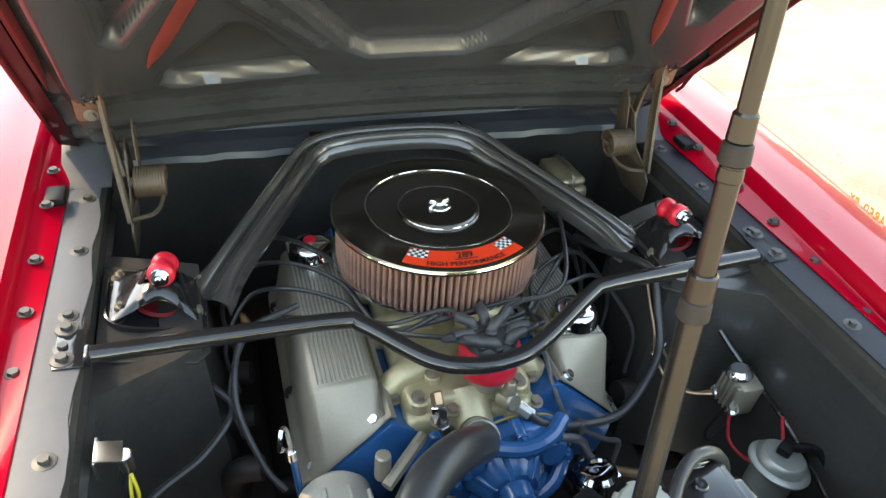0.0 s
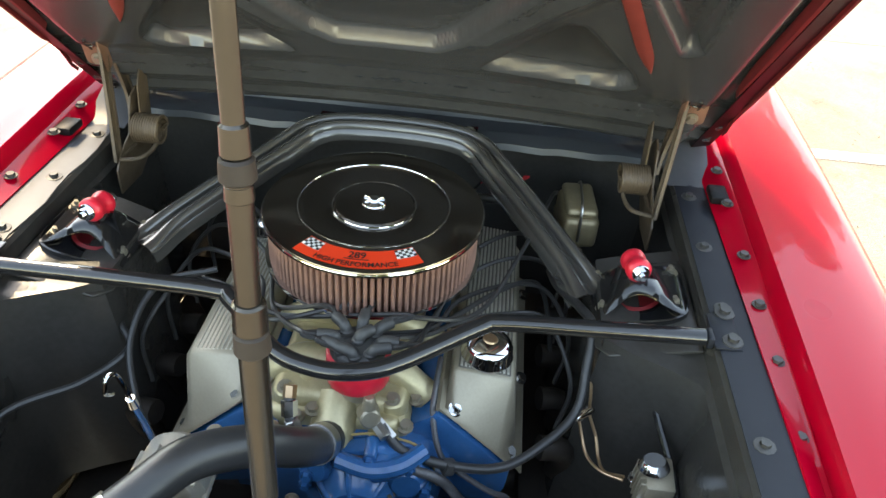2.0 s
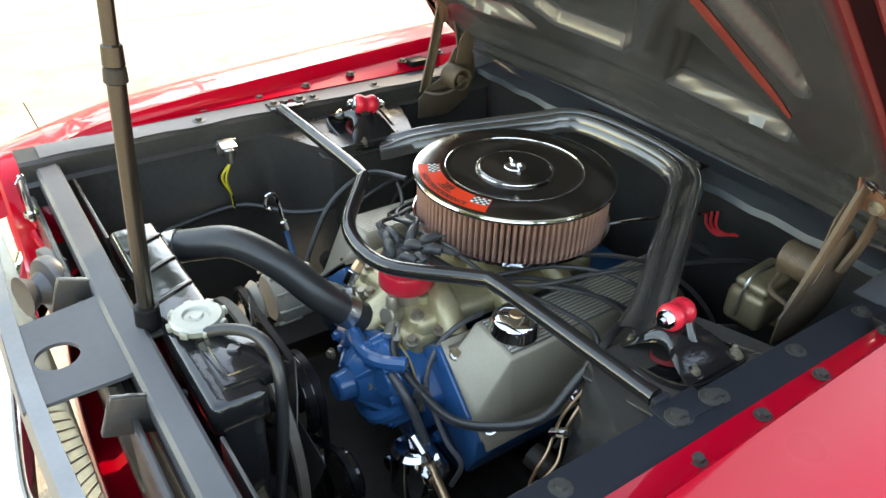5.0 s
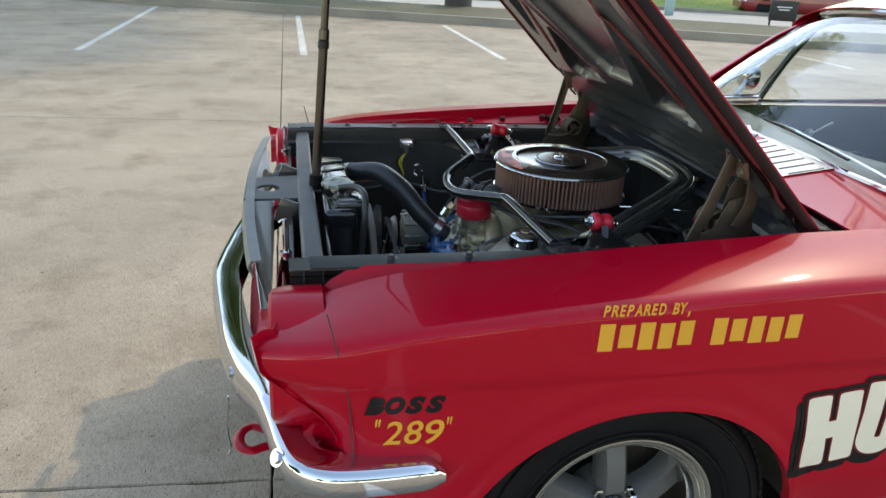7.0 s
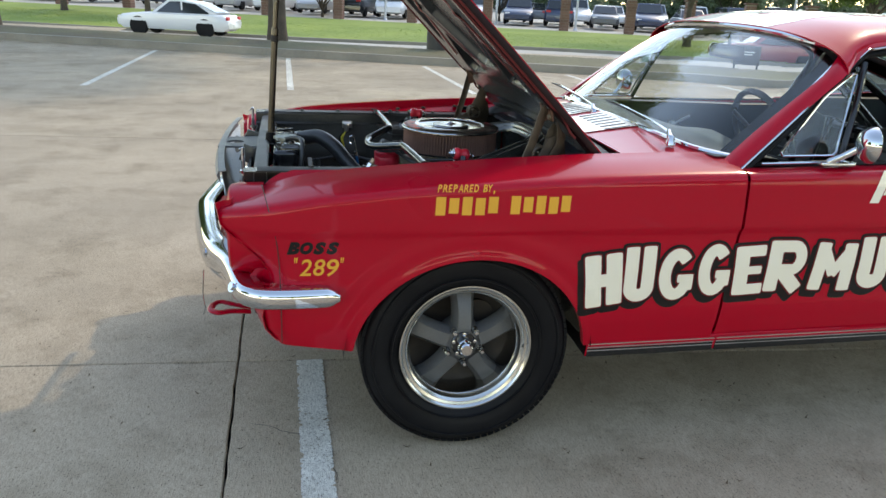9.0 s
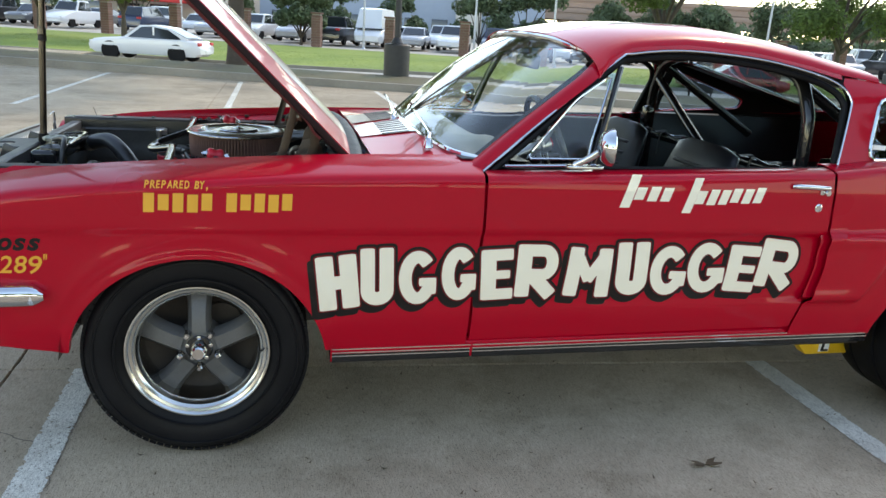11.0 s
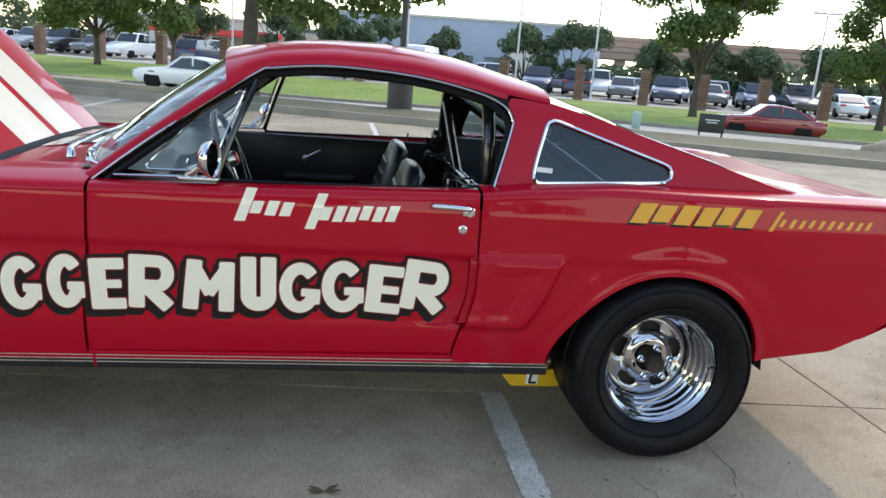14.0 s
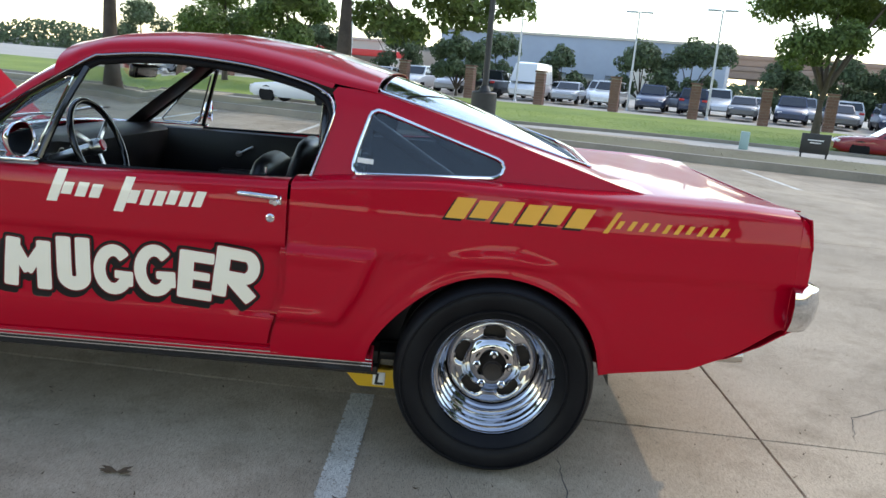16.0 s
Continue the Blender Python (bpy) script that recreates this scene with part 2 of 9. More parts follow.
def tube(bm, pts, r, seg=10, n=8, closed=False, flat=1.0, smooth=True):
    """A round bar, hose or wire along points; r may be a function of 0..1."""
    line = smooth_line(pts, n) if smooth else [Vector(p) for p in pts]
    rows = []
    side = None
    for i, p in enumerate(line):
        d = (line[min(i + 1, len(line) - 1)] - line[max(i - 1, 0)]).normalized()
        if side is None:
            side = d.orthogonal().normalized() if abs(d.z) > 0.9 else d.cross(Vector((0, 0, 1))).normalized()
        side = (side - d * side.dot(d)).normalized()
        up = side.cross(d)
        rr = r(i / (len(line) - 1)) if callable(r) else r
        rows.append([p + (side * math.cos(a) + up * math.sin(a) * flat) * rr for a in [2 * math.pi * k / seg for k in range(seg)]])
    vs = grid(bm, rows, close_v=True)
    for ring in (vs[0], vs[-1]):
        try:
            bm.faces.new(ring)
        except ValueError:
            pass
    bmesh.ops.recalc_face_normals(bm, faces=bm.faces)
    return bm


def plate(bm, outline, depth, m=None, bevel=0.0):
    """A flat plate of an outline (x, y), depth along z of m."""
    m = m or Matrix()
    b2 = bmesh.new()
    f = b2.faces.new([b2.verts.new((x, y, 0)) for x, y in outline])
    r = bmesh.ops.extrude_face_region(b2, geom=[f])
    bmesh.ops.translate(b2, vec=(0, 0, depth), verts=[v for v in r["geom"] if isinstance(v, bmesh.types.BMVert)])
    bmesh.ops.recalc_face_normals(b2, faces=b2.faces)
    if bevel:
        bmesh.ops.bevel(b2, geom=b2.edges[:], offset=bevel, segments=2, affect="EDGES", profile=0.5)
    bmesh.ops.triangulate(b2, faces=[f for f in b2.faces if len(f.verts) > 4])
    b2.transform(m)
    return join(bm, b2)


def bolt(bm, p, up=(0, 0, 1), r=0.008, h=0.007):
    """A hexagon bolt head with its washer."""
    p, u = Vector(p), Vector(up).normalized()
    cyl(bm, p, p + u * h * 0.25, r * 1.45, seg=12)
    cyl(bm, p + u * h * 0.25, p + u * h, r, r * 0.94, seg=6)
    return bm


def lerp_table(table, x):
    if x <= table[0][0]:
        return table[0][1]
    for (a, b), (c, d) in zip(table, table[1:]):
        if x <= c:
            return b + (d - b) * (x - a) / (c - a)
    return table[-1][1]


def smooth_table(table, x):
    """Like lerp_table, with rounded corners."""
    w = 0.05
    return (lerp_table(table, x - w) + 2 * lerp_table(table, x) + lerp_table(table, x + w)) / 4


def step(a, b, x):
    t = min(1.0, max(0.0, (x - a) / (b - a)))
    return t * t * (3 - 2 * t)


def resample(loop, n):
    """n points at even steps along a closed loop."""
    pts = [Vector(p) for p in loop]
    seg = [(pts[(i + 1) % len(pts)] - pts[i]).length for i in range(len(pts))]
    total = sum(seg)
    out, i, acc = [], 0, 0.0
    for k in range(n):
        d = total * k / n
        while acc + seg[i] < d - 1e-9:
            acc += seg[i]
            i += 1
        out.append(pts[i].lerp(pts[(i + 1) % len(pts)], (d - acc) / max(seg[i], 1e-9)))
    return out


def round_loop(loop, r, n=5):
    """Rounds the corners of a closed loop."""
    pts = [Vector(p) for p in loop]
    out = []
    for i, p in enumerate(pts):
        a, b = pts[i - 1], pts[(i + 1) % len(pts)]
        ra = min(r, (a - p).length * 0.45)
        rb = min(r, (b - p).length * 0.45)
        s, e = p + (a - p).normalized() * ra, p + (b - p).normalized() * rb
        for k in range(n + 1):
            t = k / n
            out.append(s * (1 - t) ** 2 + p * 2 * t * (1 - t) + e * t * t)
    return out


# ---- ground ----
KERB_SLOPE = -0.35


def far(u, v, z=0.0):
    """A place in the street's own axes: u along the kerb, v away from the car park."""
    c = 1 / math.hypot(1, KERB_SLOPE)
    s = KERB_SLOPE * c
    return Vector((u * c - v * s, 13.9 + u * s + v * c, z))


def ground_height(u, v):
    """The ground falls a little beyond the kerb, more so to the left, and rises over the lawn."""
    low = -.30 - .14 * step(8, -8, u)
    if v <= 4.6:
        return low * step(1.5, 4.6, v) + .10 * math.exp(-((v - 2.2) / 1.2) ** 2)
    deep = -.53 - .16 * step(8, -8, u)
    if v <= 16.5:
        return low + (deep - low) * (v - 4.6) / 11.9
    return deep + (-.30 - deep) * step(16.5, 30, v)


def street_strip(name, v0, v1, z, mat, label, category, u0=-500, u1=500, drop=0.3):
    bm = bmesh.new()
    us = [-500, -300, -150, -80, -50] + [-40 + 2 * k for k in range(41)] + [50, 80, 150, 300, 500]
    rows = []
    for u in us:
        vs = [v0 + (v1 - v0) * k / 8 for k in range(9)]
        rows.append([far(u, v0, ground_height(u, v0) + z - drop)] + [far(u, v, ground_height(u, v) + z) for v in vs] + [far(u, v1, ground_height(u, v1) + z - drop)])
    grid(bm, rows)
    bmesh.ops.recalc_face_normals(bm, faces=bm.faces)
    return tagged(part(name, bm, mat), label, category, kind="structure")


bm = bmesh.new()
xs = [-2500, -1000, -300, -60, -32, 38, 60, 300, 1000, 2500]
ys = [-2500, -1000, -300, -60, -24, 0, 8, 14, 40, 100, 300, 1000, 2500]
grid(bm, [[Vector((x, y, -0.012 if y < 8 - .35 * x * (abs(x) < 40) else -1.4)) for y in ys] for x in xs])
ground = tagged(part("ground", bm, M["joint"]), "dark sealed joints and base under the parking concrete", "ground", kind="structure")
SLAB = 4.57
JX, JY = -0.729, -0.165


def slab_corner(i, j):
    x = JX + SLAB * i
    return x, JY - 0.06 * (x - JX) * 1.0 + SLAB * j


def slab_bm(i, j):
    bm = bmesh.new()
    g = 0.0022
    near = i in (-1, 0) and j in (-1, 0, 1)
    rng = random.Random(i * 31 + j)
    (x0, y0), (x1, y1) = slab_corner(i, j), slab_corner(i + 1, j)
    top = []
    for (x, y, sx, sy) in ((x0, y0, g, g), (x1, y1, -g, g), (x1, y1 + SLAB, -g, -g), (x0, y0 + SLAB, g, -g)):
        top.append(Vector((x + sx, y + sy, 0)))
    if near:
        # crumbled arrises on the slabs beside the car
        fine = []
        for k in range(4):
            a, b = top[k], top[(k + 1) % 4]
            side = Vector((-(b - a).y, (b - a).x, 0)).normalized()
            for s in range(70):
                chip = rng.random() ** 5 * .005 if s else 0
                fine.append(a.lerp(b, s / 70) + side * chip)
        top = fine
    lo = [bm.verts.new(p + Vector((0, 0, -0.02))) for p in top]
    mid = [bm.verts.new(p + Vector((0, 0, -0.006))) for p in top]
    c = sum(top, Vector()) / len(top)
    up = [bm.verts.new(p + (c - p).normalized() * 0.005) for p in top]
    for a, b in ((lo, mid), (mid, up)):
        for k in range(len(a)):
            bm.faces.new((a[k], a[(k + 1) % len(a)], b[(k + 1) % len(a)], b[k]))
    bm.faces.new(up)
    bmesh.ops.recalc_face_normals(bm, faces=bm.faces)
    return bm


def line_bm(x0, x1, y0, y1, z=0.003):
    """A painted stripe with an uneven edge."""
    bm = bmesh.new()
    n = max(6, int(abs(y1 - y0) / 0.008))
    rng = random.Random(int(x0 * 100 + y0 * 7))
    rows = []
    for i in range(n + 1):
        y = y0 + (y1 - y0) * i / n
        rows.append([Vector((x0 + rng.uniform(-.001, .001) + rng.random() ** 5 * .014, y, z)), Vector((x1 - rng.uniform(-.001, .001) - rng.random() ** 5 * .014, y, z))])
    grid(bm, rows)
    return bm


road_strips = [street_strip("planting_strip", 0.16, 4.6, 0.13, M["soil"], "strip of brown mulch and dry grass behind the kerb", "planting strip"),
               street_strip("kerb", 0.0, 0.16, 0.15, M["kerb"], "worn grey concrete kerb along the car park", "kerb"),
               street_strip("road", 4.6, 16.5, 0.0, M["road"], "pale concrete street beyond the planting strip", "road"),
               street_strip("kerb", 16.5, 16.66, 0.13, M["kerb"], "grey concrete kerb on the far side of the street", "kerb"),
               street_strip("lawn", 16.66, 30.0, 0.12, M["grass"], "bright green mown lawn beyond the street", "grass"),
               street_strip("far_car_park", 30.0, 90.0, 0.10, M["road"], "pale far car park behind the lawn", "pavement")]

# ---- the car: shell ----
car = thing("car", "red fastback muscle car with white stripes and its bonnet propped open", "car")
SHOULDER = [(-.74, .772), (-.59, .797), (-.45, .825), (-.235, .846), (.09, .868), (.36, .883), (.61, .890), (.83, .893), (1.4, .905), (2.05, .925), (2.2, .943),
            (2.5, .962), (2.9, .958), (3.5, .952), (3.70, .938)]
WIDTH = [(-.76, .785), (-.68, .825), (-.58, .852), (-.4, .862), (0, .866), (1.0, .868), (2.0, .872), (2.7, .886), (3.1, .880), (3.5, .862), (3.72, .84)]
TUCK = [(.20, .12), (.28, .075), (.34, .040), (.42, .022), (.50, .013), (.60, .009), (.690, .010), (.716, .008), (.728, .0), (.78, .002), (.86, .007), (.90, .013), (.97, .022)]
NOSE = [(.36, -.555), (.42, -.60), (.50, -.612), (.56, -.580), (.60, -.585), (.64, -.612), (.69, -.668), (.74, -.712), (.85, -.732)]
FLOOR = [(-.76, .375), (-.70, .375), (-.556, .375), (-.379, .358)]
TAIL = [(3.09, .378), (3.383, .420), (3.522, .490), (3.640, .575), (3.70, .60)]


def arch_drop(x, c, half, base, rise):
    t = (x - c) / half
    return base + rise * math.sqrt(max(0.0, 1 - t * t)) if abs(t) < 1 else None


def arch_gap(x, z, c, half, base, rise):
    """How far a place lies outside an arch's edge."""
    dx, dz = (x - c) / half, (z - base) / rise
    r = math.hypot(dx, dz)
    return (r - 1) * (half + rise) / 2


FRONT_ARCH = (0.01, 0.378, 0.300, 0.347)
REAR_ARCH = (2.726, 0.378, 0.330, 0.358)


def half_width(x, z):
    """Half the body's width at a place on its flank."""
    y = smooth_table(WIDTH, x) - lerp_table(TUCK, z)
    for a in (FRONT_ARCH, REAR_ARCH):
        g = arch_gap(x, z, *a)
        if z > a[2] - 0.05:
            y += 0.010 * math.exp(-(max(g, 0) / 0.025) ** 2) + 0.006 * math.exp(-((g - 0.055) / 0.03) ** 2) * step(a[2], a[2] + .25, z)
    # the long shallow cove along the door, and the scoop panel behind it
    band = step(.470, .490, z) * (1 - step(.700, .724, z))
    if x < 2.035:
        y -= band * (.003 * step(.35, .6, x) + .004 * step(1.0, 1.6, x) + .007 * step(1.84, 2.02, x))
    else:
        rear = 2.244 + (z - .488) * .373
        y += .027 * step(.468, .490, z) * (1 - step(.708, .730, z)) * (1 - step(rear - .020, rear + .012, x)) - .008 * step(.50, .53, z) * (1 - step(.66, .70, z)) * (1 - step(rear - .12, rear - .03, x))
    return y


def shoulder(x):
    return smooth_table(SHOULDER, x)


def flank(x0, x1, bottom, top_rows, side, skew0=None, skew1=None, nx=40, nz=44, xs=None, power=1):
    """A body side panel between two x, from bottom(x) over the shoulder."""
    bm = bmesh.new()
    xs = xs or [x0 + (x1 - x0) * i / nx for i in range(nx + 1)]
    rows = []
    for x in xs:
        u = (x - x0) / (x1 - x0)
        zs, zb = shoulder(x), bottom(x)
        r = []
        zz = [zb + (zs - .016 - zb) * k / nz for k in range(nz + 1)]
        if zb < .70:
            k = min(range(1, nz - 1), key=lambda k: abs(zz[k] - .716))
            j = max(k + 1, min(range(1, nz), key=lambda k: abs(zz[k] - .729)))
            zz[k], zz[j] = .716, .729
        for z in zz:
            xx = x + (skew0(z) * (1 - u) ** power if skew0 else 0) + (skew1(z) * u if skew1 else 0)
            r.append(Vector((xx, side * half_width(x, z), z)))
        first = r[0]
        r.insert(0, Vector((first.x, first.y - side * 0.022, first.z + 0.002)))
        yl = half_width(x, zs - .016)
        for dy, dz in top_rows(x):
            xx = x + (skew0(zs) * (1 - u) ** power if skew0 else 0) + (skew1(zs) * u if skew1 else 0)
            if dy < 0.3:
                r.append(Vector((xx, side * (yl - dy), zs + dz)))
            else:
                r.append(Vector((xx, side * dy, zs + dz)))
        rows.append(r)
    grid(bm, rows)
    return thick(bm, -0.003 if side < 0 else -0.003)


def cos_steps(a, b, n):
    return [a + (b - a) * (1 - math.cos(math.pi * i / n)) / 2 for i in range(n + 1)]


def fender_bottom(x):
    a = arch_drop(x, *FRONT_ARCH)
    base = lerp_table(FLOOR, x) if x < 0 else .342
    return max(base, a) if a else base


def quarter_bottom(x):
    a = arch_drop(x, *REAR_ARCH)
    base = .350 if x < 2.5 else lerp_table(TAIL, x)
    return max(base, a) if a else base


def fender_top(x):
    rise = .03 * step(-.74, -.50, x)
    back = [(.004, -.006), (.014, .001), (.03, .005), (.09, .012 + rise * .3), (.15, rise * .8), (.668, rise), (.662, rise - .008), (.658, rise - .03), (.648, rise - .034), (.618, .848 - shoulder(x) + .004)]
    nose = [(.004, -.006), (.014, .001), (.03, .005), (.09, .007), (.15, .004 + rise * .5), (.650, rise), (.644, rise - .008), (.640, rise - .03), (.634, rise - .04), (.612, rise - .06)]
    k = step(-.70, -.52, x)
    return [(a + (c - a) * k, b + (d - b) * k) for (a, b), (c, d) in zip(nose, back)]


def door_top(x):
    return [(.004, -.006), (.013, .0), (.03, .004), (.06, .006), (.075, .0), (.078, -.02)]


def quarter_top(x):
    t = step(2.95, 3.1, x)
    return [(.004, -.006), (.013, .0), (.03, .005), (.06, .010), (.085, .012 + .004 * t), (.11, .010)]


for side in (-1, 1):
    xs = cos_steps(-.735, FRONT_ARCH[0] - FRONT_ARCH[1], 16)[:-1] + cos_steps(FRONT_ARCH[0] - FRONT_ARCH[1], FRONT_ARCH[0] + FRONT_ARCH[1], 36)[:-1] + \
        [FRONT_ARCH[0] + FRONT_ARCH[1] + (.832 - FRONT_ARCH[0] - FRONT_ARCH[1]) * i / 14 for i in range(15)]
    fender = part("front_wing", flank(-.735, .832, fender_bottom, fender_top, side, skew0=lambda z: .735 + lerp_table(NOSE, z), skew1=lambda z: -.018 * step(.75, .45, z) + .006, xs=xs, power=10), M["red"], car, smooth=50)
    door = part("door", flank(.842, 2.03, lambda x: .362 + .018 * (x - .84) / 1.2, door_top, side,
                              skew0=lambda z: -.018 * step(.75, .45, z) + .006, skew1=lambda z: -.055 * step(.62, .36, z) + .01, nx=60), M["red"], car, smooth=50)
    xs = [2.04 + (REAR_ARCH[0] - REAR_ARCH[1] - 2.04) * i / 36 for i in range(36)] + cos_steps(REAR_ARCH[0] - REAR_ARCH[1], REAR_ARCH[0] + REAR_ARCH[1], 36)[:-1] + \
        cos_steps(REAR_ARCH[0] + REAR_ARCH[1], 3.665, 22)
    quarter = part("rear_quarter_panel", flank(2.04, 3.665, quarter_bottom, quarter_top, side, skew0=lambda z: -.055 * step(.62, .36, z) + .01, xs=xs), M["red"], car, smooth=50)
    # sill below the door, and its ribbed trim
    bm = bmesh.new()
    rows = []
    for i in range(21):
        x = .392 + (2.338 - .392) * i / 20
        zt = .345 + .012 * i / 20 + (.0 if x > .83 else -.004)
        rows.append([Vector((x, side * y, zt + dz)) for y, dz in ((.80, .03), (.822, .006), (.826, .0), (.818, -.05))])
    grid(bm, rows)
    thick(bm, -.003)
    sill = part("sill", bm, M["red"], car)
    bm = bmesh.new()
    grid(bm, [[Vector((r[0].x, side * y, r[2].z + dz)) for y, dz in ((.814, -.052), (.79, -.050), (.72, -.046), (.55, -.040))] for r in rows])
    part("sill_pan", thick(bm, -.003), M["iron"], sill)
    # jambs seen in the gaps round the door
    for xj, sk in ((.837, lambda z: -.018 * step(.75, .45, z) + .006), (2.035, lambda z: -.055 * step(.62, .36, z) + .01)):
        bm = bmesh.new()
        grid(bm, [[Vector((xj + sk(z) + dx, side * (half_width(xj, z) - .016), z)) for dx in (-.02, .02)] for z in [.37 + .50 * k / 20 for k in range(21)]])
        part("door_jamb", thick(bm, .002), M["red"], car)
    for x0, x1 in ((.396, .838), (.846, 2.336)):
        strip = bmesh.new()
        for k in range(4):
            z = -.010 - .0125 * k
            za, zb = .346 + .012 * (x0 - .4) / 2, .346 + .012 * (x1 - .4) / 2
            y0 = .832 - .003 * k
            b2 = bmesh.new()
            grid(b2, [[Vector((x0, side * (y0 - .004), za + z - .0026)), Vector((x0, side * y0, za + z - .0016)), Vector((x0, side * y0, za + z + .0016)), Vector((x0, side * (y0 - .004), za + z + .0026))],
                      [Vector((x1, side * (y0 - .004), zb + z - .0026)), Vector((x1, side * y0, zb + z - .0016)), Vector((x1, side * y0, zb + z + .0016)), Vector((x1, side * (y0 - .004), zb + z + .0026))]])
            join(strip, b2)
        bmesh.ops.recalc_face_normals(strip, faces=strip.faces)
        trim = part("sill_trim", strip, M["chrome"], car, "bright ribbed sill trim with black grooves")
        bm = bmesh.new()
        box(bm, ((x0 + x1) / 2, side * .8215, .344 + .012 * ((x0 + x1) / 2 - .4) / 2 - .026), (x1 - x0, .008, .056), (0, -.34, 0), .002)
        part("trim_backing", bm, M["gloss_black"], trim)

# ---- greenhouse ----
DRIP = [(.845, .905), (1.032, 1.054), (1.302, 1.246), (1.373, 1.273), (1.573, 1.291), (1.833, 1.278), (2.025, 1.247), (2.124, 1.225), (2.28, 1.205), (2.45, 1.165), (2.70, 1.092), (2.95, 1.018),
        (3.10, .974), (3.20, .953), (3.36, .930)]
CENTRE = [(1.10, 1.285), (1.18, 1.312), (1.339, 1.352), (1.5, 1.371), (1.746, 1.376), (2.0, 1.347), (2.308, 1.270), (2.629, 1.175), (3.02, 1.030), (3.10, 1.002)]
GLASS_EDGE = [(2.28, 1.214), (2.65, 1.118), (3.01, 1.020), (3.06, 1.002), (3.12, .987), (3.20, .977), (3.36, .962)]


def green_y(z):
    return .792 - .30 * (z - .92) - .55 * max(0, z - 1.18)


def roof_rows(x, n=12):
    ze = lerp_table(DRIP, x) + .012
    ye = green_y(ze)
    zc = smooth_table(CENTRE, x)
    r = []
    for k in range(n + 1):
        a = math.pi / 2 * k / n
        y = ye * math.cos(a) ** .75
        r.append(Vector((x, y, ze + (zc - ze) * math.sin(a) ** .95)))
    return r


bm = bmesh.new()
rows = []
for i in range(27):
    x = 1.20 + (2.285 - 1.20) * i / 26
    h = roof_rows(x)
    row = h + [Vector((p.x, -p.y, p.z)) for p in reversed(h[:-1])]
    for p in row:
        t = abs(p.y) / .6
        if i == 0:
            p.x += .045 * t * t - .035
        if i == 1:
            p.x += .03 * t * t - .022
    rows.append(row)
grid(bm, rows)
roof = part("roof", thick(bm, -.004), M["red"], car, smooth=60)
for side in (-1, 1):
    bm = bmesh.new()
    rows = []
    for i in range(27):
        x = 1.20 + (2.285 - 1.20) * i / 26
        r = []
        for k in range(5):
            y = .028 + .282 * k / 4
            ze, zc = lerp_table(DRIP, x) + .012, smooth_table(CENTRE, x)
            a = math.acos(min(1.0, (y / green_y(ze)) ** (1 / .75)))
            r.append(Vector((x + (.045 * (y / .6) ** 2 - .035 if i == 0 else .03 * (y / .6) ** 2 - .022 if i == 1 else 0), side * y, ze + (zc - ze) * math.sin(a) ** .95 + .005)))
        rows.append(r)
    grid(bm, rows)
    part("roof_stripe", bm, M["white_paint"], roof, "broad white stripe along the red roof", smooth=60)
    # windscreen pillar with the rail over the door
    bm = bmesh.new()
    rows = []
    pts = [(.815, .885), (1.0, 1.032), (1.20, 1.180), (1.31, 1.257), (1.375, 1.281), (1.573, 1.298), (1.833, 1.286), (2.025, 1.254), (2.14, 1.228)]
    line = smooth_line([(x, 0, z) for x, z in pts], 6)
    for i, p in enumerate(line):
        d = (line[min(i + 1, len(line) - 1)] - line[max(0, i - 1)]).normalized()
        nrm = Vector((-d.z, 0, d.x))
        w = .018 + .006 * step(1.1, 1.5, p.x)
        a = p - nrm * .004
        b = p + nrm * w * .35
        c = p + nrm * w
        iy = .052 - .022 * step(.85, 1.2, p.x) + .03 * step(1.22, 1.4, p.x)
        rows.append([Vector((q.x, side * y, q.z)) for q, y in ((a, green_y(a.z) - .03), (a, green_y(a.z)), (b, green_y(b.z) - .001), (c, green_y(c.z) - .014), (c, green_y(c.z) - iy))])
    grid(bm, rows)
    part("windscreen_pillar", thick(bm, -.004), M["red"], car, smooth=60)
    # chrome drip rail round the door window
    tr = [(.845, .905), (1.032, 1.054), (1.302, 1.246), (1.373, 1.273), (1.573, 1.291), (1.833, 1.278), (2.025, 1.244), (2.118, 1.210), (2.150, 1.168), (2.146, 1.117), (2.090, .925)]
    bm = bmesh.new()
    tube(bm, [(x, side * (green_y(z) + .008), z - .006) for x, z in tr], .0038, 8, 6)
    part("drip_rail", bm, M["dark_chrome"], car, "chrome trim round the door window")
    bm = bmesh.new()
    tube(bm, [(x + (.012 if x < 1.3 else -.008 if x > 2.1 else 0), side * (green_y(z) - .012), z - .026) for x, z in tr], .012, 8, 6)
    part("window_seal", bm, M["rubber"], car)
    # rear pillar round the quarter window
    n = 64
    outer = [(2.093, 0, .905), (2.125, 0, 1.02), (2.152, 0, 1.117), (2.158, 0, 1.168), (2.130, 0, 1.228), (2.285, 0, 1.219), (2.45, 0, 1.178), (2.70, 0, 1.105), (2.95, 0, 1.031), (3.10, 0, .986), (3.20, 0, .965), (3.36, 0, .942), (3.36, 0, .932), (2.7, 0, .942),
             (2.3, 0, .935)]
    hole = [(2.277, 0, 1.172), (2.720, 0, 1.036), (2.708, 0, .984), (2.224, 0, .958), (2.236, 0, 1.03)]
    ro = resample([Vector(p) for p in outer], n)
    rh = resample(round_loop([Vector(p) for p in hole], .03), n * 2)
    rh = [min(rh, key=lambda q: (math.atan2(q.z - 1.05, (q.x - 2.45) * .5) - math.atan2(p.z - 1.05, (p.x - 2.45) * .5)) ** 2 % 39.4) for p in ro]
